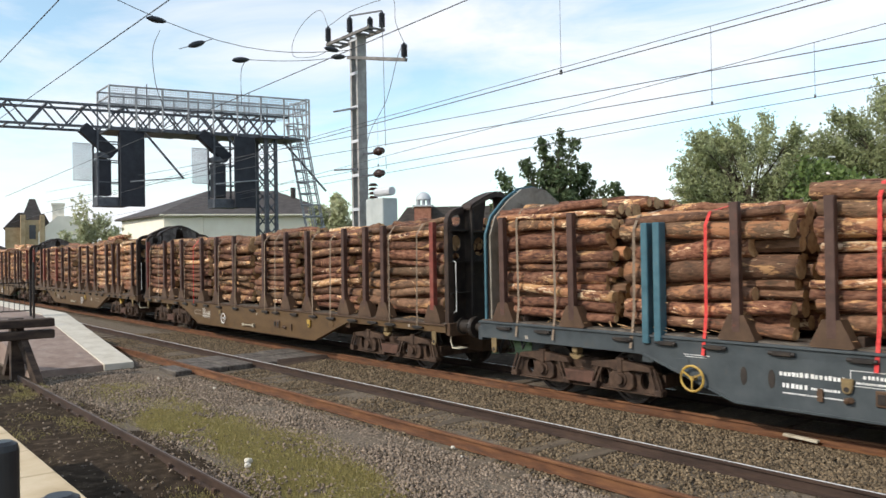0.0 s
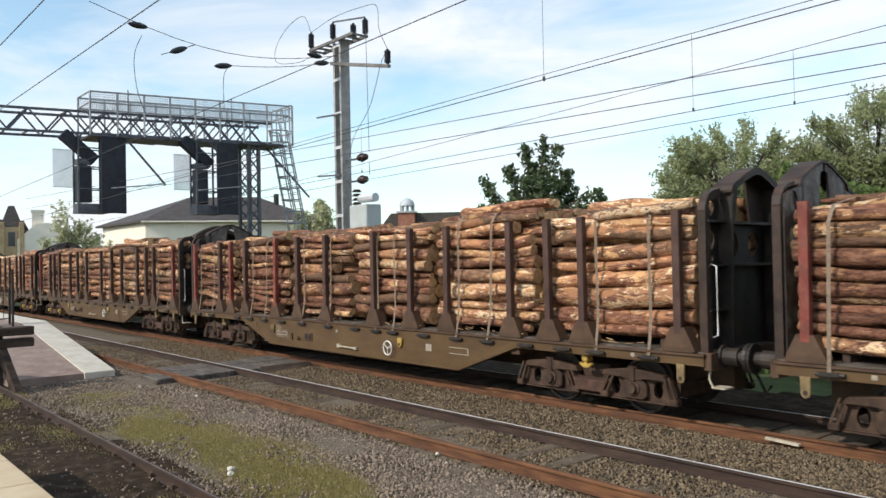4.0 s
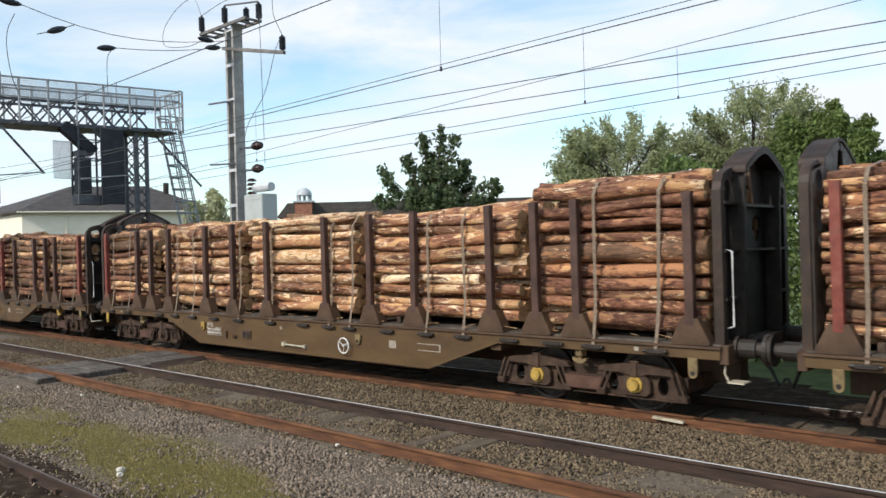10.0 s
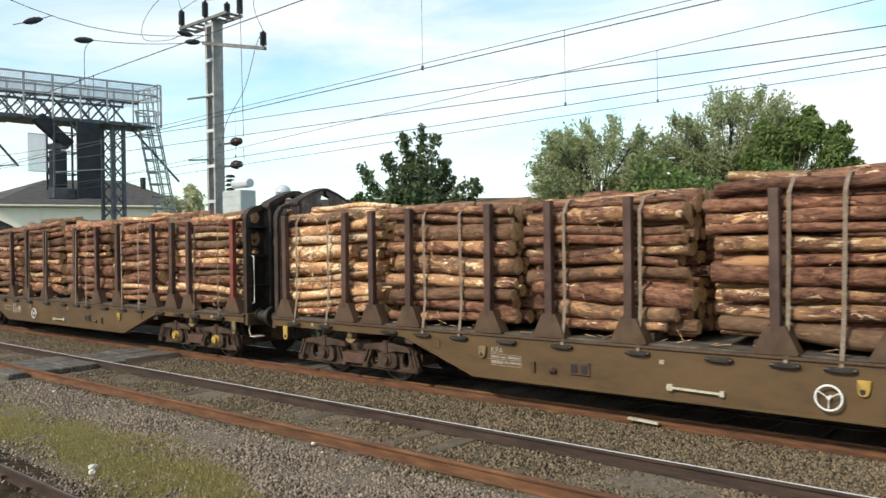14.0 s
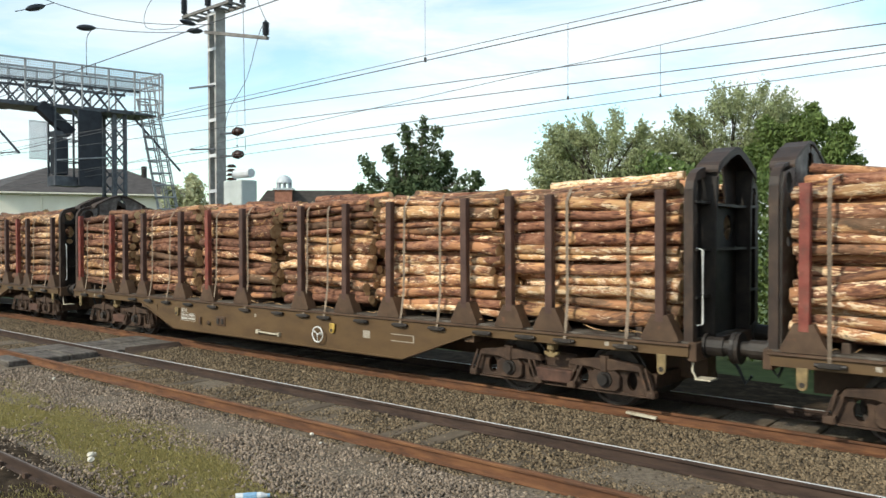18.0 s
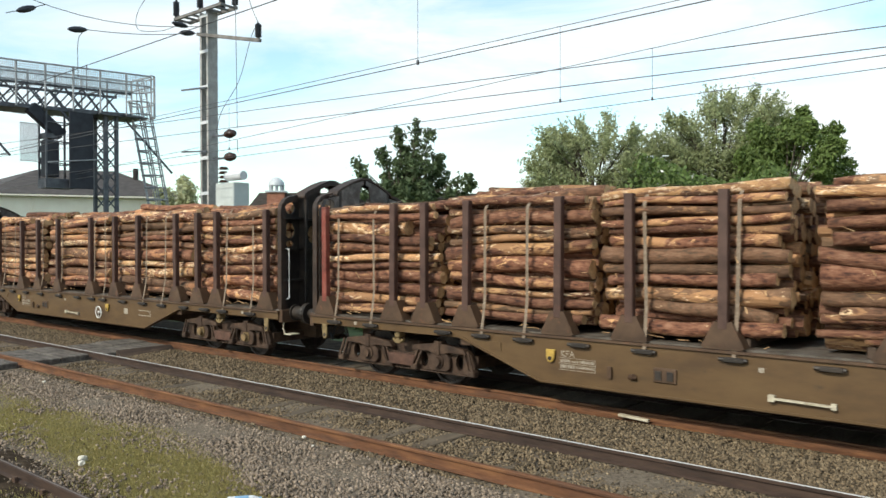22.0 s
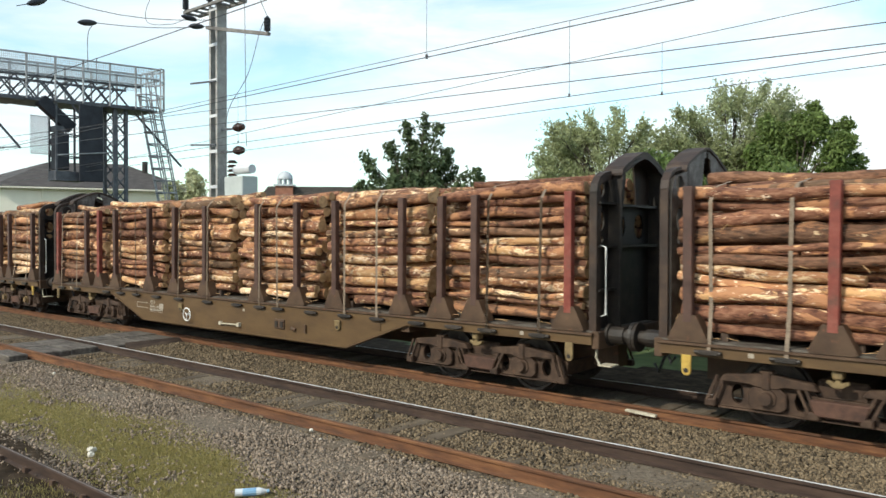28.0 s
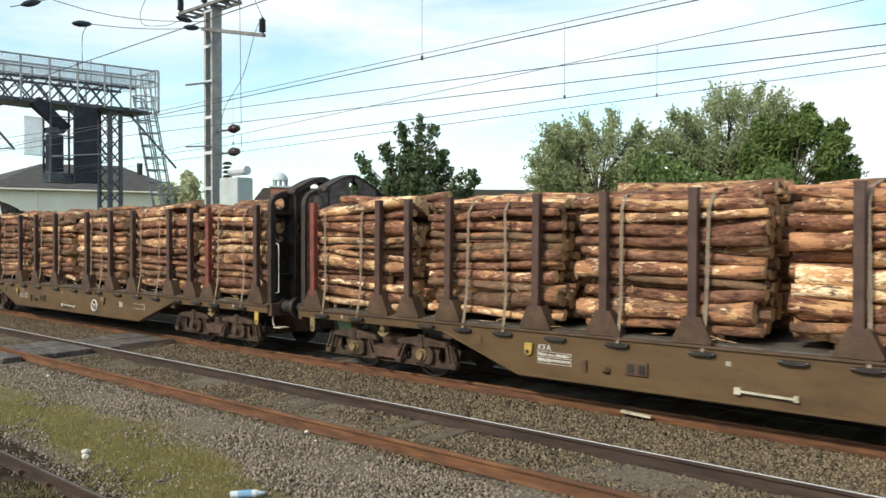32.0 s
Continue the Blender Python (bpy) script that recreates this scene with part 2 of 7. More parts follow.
M["rail_rust"] = material("rail_rust", ((0.068, 0.031, 0.016), (0.128, 0.055, 0.025), (0.198, 0.090, 0.038)), scale=5, rough=0.85, bump=0.2, stretch=(0.4, 2, 2), spots=(((0.07, 0.04, 0.028), 3, 0.55, 0.8),))
M["rail_brown"] = material("rail_brown", ((0.045, 0.026, 0.018), (0.085, 0.050, 0.033), (0.120, 0.071, 0.046)), scale=5, rough=0.8, bump=0.15, stretch=(0.4, 2, 2))
M["rail_dark"] = material("rail_dark", ((0.024, 0.014, 0.010), (0.045, 0.026, 0.018), (0.07, 0.042, 0.029)), scale=5, rough=0.8, bump=0.15, stretch=(0.4, 2, 2))
# worn running steel; its sky glint is painted as a pale non-metal colour
M["rail_sheen"] = material("rail_sheen", ((0.70, 0.68, 0.65), (0.84, 0.83, 0.81)), scale=4, rough=0.35, metal=0.0, bump=0.02, stretch=(0.2, 3, 3), spec=0.8)
M["sleeper"] = material("sleeper", ((0.072, 0.052, 0.034), (0.111, 0.083, 0.055), (0.148, 0.113, 0.078)), scale=5, rough=0.9, bump=0.25, stretch=(1, 0.5, 1), per=0.12)
M["galvanised"] = material("galvanised", ((0.230, 0.236, 0.243), (0.338, 0.344, 0.351), (0.459, 0.466, 0.472)), scale=4, rough=0.5, metal=0.25, bump=0.06)
M["mast_grey"] = material("mast_grey", ((0.250, 0.237, 0.222), (0.333, 0.319, 0.301), (0.451, 0.434, 0.404)), scale=4, rough=0.6, metal=0.1, bump=0.08, spots=(((0.14, 0.09, 0.06), 5, 0.66, 0.8),))
M["arm_steel"] = material("arm_steel", ((0.10, 0.092, 0.084), (0.165, 0.154, 0.142), (0.24, 0.226, 0.21)), scale=4, rough=0.6, metal=0.1, bump=0.08, spots=(((0.12, 0.075, 0.05), 5, 0.62, 0.8),))
M["dark_steel"] = material("dark_steel", ((0.055, 0.059, 0.067), (0.092, 0.098, 0.111), (0.135, 0.141, 0.153)), scale=4, rough=0.55, metal=0.15, bump=0.06)
M["signal_black"] = material("signal_black", ((0.012, 0.013, 0.018), (0.022, 0.024, 0.032), (0.03, 0.033, 0.042)), scale=3, rough=0.6, bump=0.05)
M["porcelain_brown"] = material("porcelain_brown", ((0.035, 0.016, 0.012), (0.06, 0.03, 0.022)), scale=5, rough=0.25, bump=0)
M["porcelain_dark"] = material("porcelain_dark", ((0.018, 0.020, 0.026), (0.035, 0.038, 0.045)), scale=5, rough=0.3, bump=0)
M["wire"] = material("wire", ((0.06, 0.06, 0.065), (0.10, 0.10, 0.105)), scale=3, rough=0.5, metal=0.4, bump=0)
M["mesh_panel"] = material("mesh_panel", ((0.55, 0.56, 0.57), (0.66, 0.67, 0.68)), scale=4, rough=0.6, bump=0.05)
M["concrete"] = material("concrete", ((0.27, 0.245, 0.21), (0.36, 0.335, 0.295), (0.44, 0.41, 0.37)), scale=2.5, rough=0.9, bump=0.2, spots=(((0.20, 0.16, 0.12), 3, 0.6, 0.8),))
M["edge_white"] = material("edge_white", ((0.46, 0.41, 0.33), (0.56, 0.51, 0.42), (0.62, 0.57, 0.48)), scale=2.5, rough=0.8, bump=0.1, spots=(((0.40, 0.37, 0.32), 6, 0.62, 0.85),))
M["red_brick"] = material("red_brick", ((0.178, 0.112, 0.089), (0.285, 0.195, 0.154), (0.356, 0.270, 0.228)), scale=4, rough=0.9, bump=0.2, per=0.15)
M["ramp_paving"] = material("ramp_paving", ((0.205, 0.145, 0.115), (0.275, 0.200, 0.162), (0.335, 0.260, 0.215)), scale=3, rough=0.9, bump=0.2, spots=(((0.17, 0.14, 0.125), 2, 0.58, 0.78),))
M["far_brick"] = material("far_brick", ((0.22, 0.09, 0.06), (0.30, 0.13, 0.085), (0.36, 0.17, 0.115)), scale=4, rough=0.9, bump=0.1)
M["black_timber"] = material("black_timber", ((0.024, 0.015, 0.011), (0.056, 0.036, 0.025), (0.105, 0.071, 0.050)), scale=6, rough=0.85, bump=0.35, stretch=(1, 0.3, 1))
M["crossing_mat"] = material("crossing_mat", ((0.050, 0.040, 0.033), (0.110, 0.092, 0.076), (0.185, 0.160, 0.134)), scale=4, rough=0.85, bump=0.5, stretch=(0.6, 2, 2), spots=(((0.035, 0.028, 0.023), 3, 0.55, 0.72),))
M["track_stone"] = material("track_stone", ((0.095, 0.066, 0.038), (0.145, 0.105, 0.062), (0.215, 0.163, 0.103)), scale=3, rough=0.9, bump=0.2, per=0.72, span=(0.25, 0.75))
M["stone"] = material("stone", ((0.140, 0.106, 0.076), (0.214, 0.163, 0.119), (0.310, 0.243, 0.182)), scale=3, rough=0.9, bump=0.2, per=0.56, span=(0.25, 0.75))
M["pale_stone"] = material("pale_stone", ((0.528, 0.478, 0.388), (0.651, 0.606, 0.515)), scale=9, rough=0.85, bump=0.2)
M["render_white"] = material("render_white", ((0.84, 0.765, 0.635), (0.91, 0.845, 0.715)), scale=1.2, rough=0.85, bump=0.05)
M["slate"] = material("slate", ((0.045, 0.038, 0.035), (0.070, 0.059, 0.054), (0.095, 0.082, 0.075)), scale=1.5, rough=0.75, bump=0.2, stretch=(1, 1, 3))
M["sandstone"] = material("sandstone", ((0.33, 0.23, 0.12), (0.45, 0.33, 0.19), (0.52, 0.40, 0.25)), scale=1.2, rough=0.9, bump=0.1)
M["lead"] = material("lead", ((0.40, 0.42, 0.44), (0.55, 0.57, 0.59)), scale=2, rough=0.5, bump=0.05)
M["tan_panel"] = material("tan_panel", ((0.16, 0.14, 0.11), (0.24, 0.215, 0.175), (0.31, 0.285, 0.24)), scale=3, rough=0.7, bump=0.1, spots=(((0.12, 0.09, 0.07), 4, 0.58, 0.75),))
M["box_grey"] = material("box_grey", ((0.42, 0.45, 0.43), (0.52, 0.55, 0.53)), scale=2, rough=0.55, bump=0.04)
M["window_glass"] = material("window_glass", ((0.03, 0.035, 0.04), (0.05, 0.055, 0.06)), scale=2, rough=0.08, bump=0)
M["trunk"] = material("trunk", ((0.05, 0.04, 0.03), (0.10, 0.08, 0.06), (0.14, 0.115, 0.09)), scale=5, rough=0.9, bump=0.5, stretch=(2, 2, 0.5))
M["cream_paint"] = material("cream_paint", ((0.34, 0.29, 0.21), (0.50, 0.44, 0.33), (0.58, 0.52, 0.41)), scale=7, rough=0.6, bump=0.05, spots=(((0.18, 0.12, 0.07), 6, 0.58, 0.75),))
M["plastic_black"] = material("plastic_black", ((0.012, 0.012, 0.013), (0.022, 0.022, 0.024)), scale=6, rough=0.4, bump=0.03)
M["plastic_blue"] = material("plastic_blue", ((0.10, 0.26, 0.46), (0.35, 0.50, 0.62)), scale=9, rough=0.3, bump=0)


def leaf_material(name, dark, light, glow=0.35):
    m = material(name, (dark, tuple((a + b) / 2 for a, b in zip(dark, light)), light), scale=0.7, rough=0.6, bump=0, per=0.35, span=(0.3, 0.7), spec=0.3)
    b = m.node_tree.nodes["Principled BSDF"]
    n, l = m.node_tree.nodes, m.node_tree.links
    tr, mx = n.new("ShaderNodeBsdfTranslucent"), n.new("ShaderNodeMixShader")
    mx.inputs[0].default_value = glow
    l.new(b.inputs["Base Color"].links[0].from_socket, tr.inputs["Color"])
    l.new(b.outputs[0], mx.inputs[1]), l.new(tr.outputs[0], mx.inputs[2]), l.new(mx.outputs[0], n["Material Output"].inputs["Surface"])
    return m


M["leaf_dark"] = leaf_material("leaf_dark", (0.062, 0.090, 0.042), (0.15, 0.195, 0.09))
M["leaf_grey"] = leaf_material("leaf_grey", (0.285, 0.315, 0.165), (0.49, 0.515, 0.29), 0.56)
M["leaf_green"] = leaf_material("leaf_green", (0.085, 0.126, 0.034), (0.205, 0.270, 0.078))
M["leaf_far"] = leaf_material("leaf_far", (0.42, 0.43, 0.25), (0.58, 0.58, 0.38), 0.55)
M["grass"] = leaf_material("grass", (0.250, 0.212, 0.072), (0.425, 0.360, 0.145))
M["hedge"] = leaf_material("hedge", (0.075, 0.115, 0.032), (0.18, 0.24, 0.07))


def ground_material():
    """Crushed grey-brown ballast, with dark oily soil by the siding and green turf in the far distance."""
    m = material("ground_ballast", ((0.080, 0.060, 0.041), (0.145, 0.112, 0.078), (0.22, 0.178, 0.130)), scale=22, rough=0.95, bump=0.9, bump_scale=30, detail=8, span=(0.32, 0.68))
    return m


M["ballast"] = ground_material()
# siding soil; its dark colour also paints the shade behind the train
M["soil"] = material("soil", ((0.020, 0.0145, 0.010), (0.046, 0.033, 0.022), (0.100, 0.072, 0.048)), scale=5, rough=0.95, bump=0.6, bump_scale=35, detail=9, span=(0.3, 0.72), spec=0.05)
M["turf"] = material("turf", ((0.051, 0.076, 0.022), (0.087, 0.117, 0.036), (0.122, 0.153, 0.051)), scale=2, rough=0.95, bump=0.5, detail=8)


# ---- mesh helpers ----
def part(name, bm, mat, parent=None, label="", smooth=False):
    """Links a bmesh as one mesh object under a thing or a part."""
    me = bpy.data.meshes.new(name)
    bm.to_mesh(me)
    bm.free()
    for mm in (mat if isinstance(mat, (list, tuple)) else (mat,)):
        me.materials.append(mm)
    if smooth:
        for p in me.polygons:
            p.use_smooth = True
    return link(name, me, parent, label)


def link(name, me, parent=None, label="", m=None):
    ob = new(name, me)
    ob.parent = parent
    if m is not None:
        ob.matrix_basis = m
    if label:
        ob["label"] = label
    return ob


def thing(name, label, category, group="", kind="", m=None):
    ob = new(name)
    ob.empty_display_size = 0.2
    if m is not None:
        ob.matrix_basis = m
    return tagged(ob, label, category, group, kind)


def box(bm, x0, x1, y0, y1, z0, z1, bevel=0.0, m=None):
    vs = bmesh.ops.create_cube(bm, size=1.0)["verts"]
    bmesh.ops.transform(bm, verts=vs, matrix=(m or Matrix()) @ Matrix.Translation(((x0 + x1) / 2, (y0 + y1) / 2, (z0 + z1) / 2)) @ Matrix.Diagonal((abs(x1 - x0), abs(y1 - y0), abs(z1 - z0), 1)))
    if bevel:
        es = {e for v in vs for e in v.link_edges}
        bmesh.ops.bevel(bm, geom=list(es), offset=bevel, segments=1, affect="EDGES")
    return bm


def cyl(bm, a, b, r, sides=12, r2=None, caps=True):
    a, b = Vector(a), Vector(b)
    d = b - a
    vs = bmesh.ops.create_cone(bm, cap_ends=caps, segments=sides, radius1=r, radius2=r if r2 is None else r2, depth=d.length)["verts"]
    bmesh.ops.transform(bm, verts=vs, matrix=Matrix.Translation((a + b) / 2) @ d.to_track_quat("Z", "Y").to_matrix().to_4x4())
    return bm


def bar(bm, a, b, w, h=None):
    """A straight bar of square or flat section between two points."""
    a, b = Vector(a), Vector(b)
    d = b - a
    vs = bmesh.ops.create_cube(bm, size=1.0)["verts"]
    bmesh.ops.transform(bm, verts=vs, matrix=Matrix.Translation((a + b) / 2) @ d.to_track_quat("Z", "Y").to_matrix().to_4x4() @ Matrix.Diagonal((w, h or w, d.length, 1)))
    return bm


def prism(bm, outline, y0, y1, bevel=0.0):
    """An outline of (x, z), closed, drawn out from y0 to y1."""
    vs = [bm.verts.new((x, y0, z)) for x, z in outline]
    fc = bm.faces.new(vs)
    ex = bmesh.ops.extrude_face_region(bm, geom=[fc])["geom"]
    up = [g for g in ex if isinstance(g, bmesh.types.BMVert)]
    bmesh.ops.translate(bm, verts=up, vec=(0, y1 - y0, 0))
    fs = {q for v in vs + up for q in v.link_faces}
    bmesh.ops.recalc_face_normals(bm, faces=list(fs))
    if bevel:
        es = {e for v in vs + up for e in v.link_edges}
        bmesh.ops.bevel(bm, geom=list(es), offset=bevel, segments=1, affect="EDGES")
    return bm


def pierced(bm, outline, holes, y0, y1):
    """An outline of (x, z) with holes in it, drawn out from y0 to y1."""
    for loop in (outline, *holes):
        vs = [bm.verts.new((x, y0, z)) for x, z in loop]
        for a, c in zip(vs, vs[1:] + vs[:1]):
            bm.edges.new((a, c))
    bmesh.ops.triangle_fill(bm, use_beauty=True, edges=bm.edges[:])
    ex = bmesh.ops.extrude_face_region(bm, geom=bm.faces[:])["geom"]
    bmesh.ops.translate(bm, verts=[g for g in ex if isinstance(g, bmesh.types.BMVert)], vec=(0, y1 - y0, 0))
    bmesh.ops.recalc_face_normals(bm, faces=bm.faces[:])
    return bm


def tube(points, r, sides=5, closed=False):
    """A wire or pipe along points, as vertex and face lists."""
    bm = bmesh.new()
    pts = [Vector(p) for p in points]
    rings = []
    n = len(pts)
    for i, p in enumerate(pts):
        d = (pts[(i + 1) % n if closed else min(i + 1, n - 1)] - pts[i - 1 if closed else max(i - 1, 0)]).normalized()
        q = d.to_track_quat("Z", "Y")
        rings.append([bm.verts.new(p + q @ Vector((r * math.cos(2 * math.pi * k / sides), r * math.sin(2 * math.pi * k / sides), 0))) for k in range(sides)])
    for i in range(n if closed else n - 1):
        a, b = rings[i], rings[(i + 1) % n]
        if closed and i == n - 1:
            o = min(range(sides), key=lambda s: (a[0].co - b[s].co).length)
            b = b[o:] + b[:o]
        for k in range(sides):
            bm.faces.new((a[k], a[(k + 1) % sides], b[(k + 1) % sides], b[k]))
    if not closed:
        bm.faces.new(rings[0][::-1]), bm.faces.new(rings[-1])
    return bm


def mesh_of(name, bm, *mats, smooth=False):
    me = bpy.data.meshes.new(name)
    bm.to_mesh(me), bm.free()
    for mm in mats:
        me.materials.append(mm)
    if smooth:
        for p in me.polygons:
            p.use_smooth = True
    return me


def smooth(points, n=6):
    """A rounder run through the points."""
    p = [Vector(q) for q in points]
    p = [p[0] * 2 - p[1]] + p + [p[-1] * 2 - p[-2]]
    out = []
    for a, b, c, d in zip(p, p[1:], p[2:], p[3:]):
        for k in range(n):
            u = k / n
            out.append(0.5 * ((2 * b) + (c - a) * u + (2 * a - 5 * b + 4 * c - d) * u * u + (3 * b - a - 3 * c + d) * u ** 3))
    return out + [p[-2]]


B = bmesh.new


# ---- ground, tracks, platforms ----
YC = 11.385                      # centre line of the line that the train uses
RAILS = {"A": 6.98, "B": 8.465, "C": 10.63, "D": 12.14}


def ground_height(x, y):
    return -0.175 + 0.018 * noise.noise((x * 1.7, y * 1.7, 3.0)) + 0.03 * noise.noise((x * 0.4, y * 0.4, 9.0)) + 0.055 * min(1.0, max(0.0, (4.1 - y) / 0.5))


def build_ground():
    xs = [-2500, -700, -250, -110, -60, -44] + [-34 + 0.4 * i for i in range(95)] + [6, 12, 30, 90, 300, 900, 2500]
    ys = [-2500, -600, -150, -40, -12, -3] + [0.8 + 0.3 * i for i in range(50)] + [17, 19, 22, 27, 36, 60, 120, 300, 900, 2500]
    me = bpy.data.meshes.new("ground")
    near = lambda x, y: -36 < x < 5 and 0 < y < 17
    vs = [(x, y, ground_height(x, y) if near(x, y) else -0.18) for y in ys for x in xs]
    nx = len(xs)
    fs = [(j * nx + i, j * nx + i + 1, (j + 1) * nx + i + 1, (j + 1) * nx + i) for j in range(len(ys) - 1) for i in range(nx - 1)]
    me.from_pydata(vs, [], fs)
    for mm in (M["ballast"], M["soil"], M["turf"]):
        me.materials.append(mm)
    for p in me.polygons:
        x, y, _ = p.center
        e = 0.35 * noise.noise((x * 0.5, y * 0.5, 1.0))
        # dark strip from 12.5 to 14.6 paints in the train's shade on the verge
        p.material_index = 1 if y < 4.0 + e or 12.5 < y < 14.6 + 3 * e and abs(x) < 60 else (2 if y > 14 or x > 60 or x < -60 else 0)
        p.use_smooth = True
    tagged(link("ground", me), "grey-brown crushed stone ballast with dark soil beside the siding and painted shade beyond the train", "ground", kind="structure")


def rail_profile(head=0.036, foot=0.07, h=0.155):
    return [(-foot, -h), (foot, -h), (foot, -h + 0.012), (0.014, -h + 0.03), (0.010, -0.045), (head, -0.034), (head, -0.008), (head - 0.008, 0), (head - 0.020, 0.001), (-head + 0.014, 0.001), (-head + 0.008, 0), (-head, -0.008), (-head, -0.034), (-0.010, -0.045), (-0.014, -h + 0.03), (-foot, -h + 0.012)]


def build_rail(name, y, x0, x1, side, top, label, parent=None, z=0.0, slim=False):
    """One rail: rusty web and foot, and the running surface on its head."""
    prof = rail_profile(0.028, 0.055, 0.14) if slim else rail_profile()
    bright = top.name == "rail_sheen"
    bm = B()
    n = int((x1 - x0) / 3) + 1
    rings = [[bm.verts.new((x0 + (x1 - x0) * i / n, y + a, z + b)) for a, b in prof] for i in range(n + 1)]
    k = len(prof)
    for i in range(n):
        for j in range(k):
            fc = bm.faces.new((rings[i][j], rings[i][(j + 1) % k], rings[i + 1][(j + 1) % k], rings[i + 1][j]))
            fc.material_index = 1 if j == 8 and (bright or slim) else 0
    bm.faces.new(rings[0]), bm.faces.new(rings[-1][::-1])
    bmesh.ops.recalc_face_normals(bm, faces=bm.faces[:])
    return part(name, bm, [side, top], parent, label)


RAIL_FITTINGS = []


def build_track(name, rails, x0, x1, label, seed, top_z=-0.162, sleepers=True):
    rnd = random.Random(seed)
    tr = thing(name, label, "railway track", kind="structure")
    for y, side, top, lab in rails:
        build_rail("rail", y, x0, x1, side, top, lab, tr, slim=not sleepers)
        # cast chairs that hold the rail, where the line is near
        if not RAIL_FITTINGS:
            bm = B()
            box(bm, -0.055, 0.055, -0.13, 0.13, 0.0, 0.035, bevel=0.01)
            for d in (-1, 1):
                prism(bm, [(-0.05, 0.03), (0.05, 0.03), (0.03, 0.10), (-0.03, 0.10)], min(d * 0.045, d * 0.085), max(d * 0.045, d * 0.085))
            RAIL_FITTINGS.append(bpy.data.meshes.new("rail_chair"))
            bm.to_mesh(RAIL_FITTINGS[0]), bm.free()
            RAIL_FITTINGS[0].materials.append(M["rail_brown"])
        xc = x0 + 0.3
        while xc < min(x1, 0) and not sleepers:
            if xc > -25:
                link("rail_chair", RAIL_FITTINGS[0], tr, m=pose(xc, y, -0.175, 0, 0, 0))
            xc += 0.70
    yc = sum(r[0] for r in rails) / 2
    meshes = []
    for i in range(4):
        bm = B()
        box(bm, -0.125, 0.125, -1.28, 1.28, -0.12, 0.0, bevel=0.012)
        me = bpy.data.meshes.new("sleeper")
        bm.to_mesh(me), bm.free()
        me.materials.append(M["sleeper"])
        meshes.append(me)
    x = x0 + 0.3
    while sleepers and x < x1 - 0.2:
        z = top_z + rnd.uniform(-0.01, 0.008)
        link("sleeper", meshes[rnd.randrange(4)], tr, m=pose(x, yc, z, 0, 0, rnd.uniform(-1.2, 1.2)))
        x += 0.70 + rnd.uniform(-0.004, 0.004)
    return tr


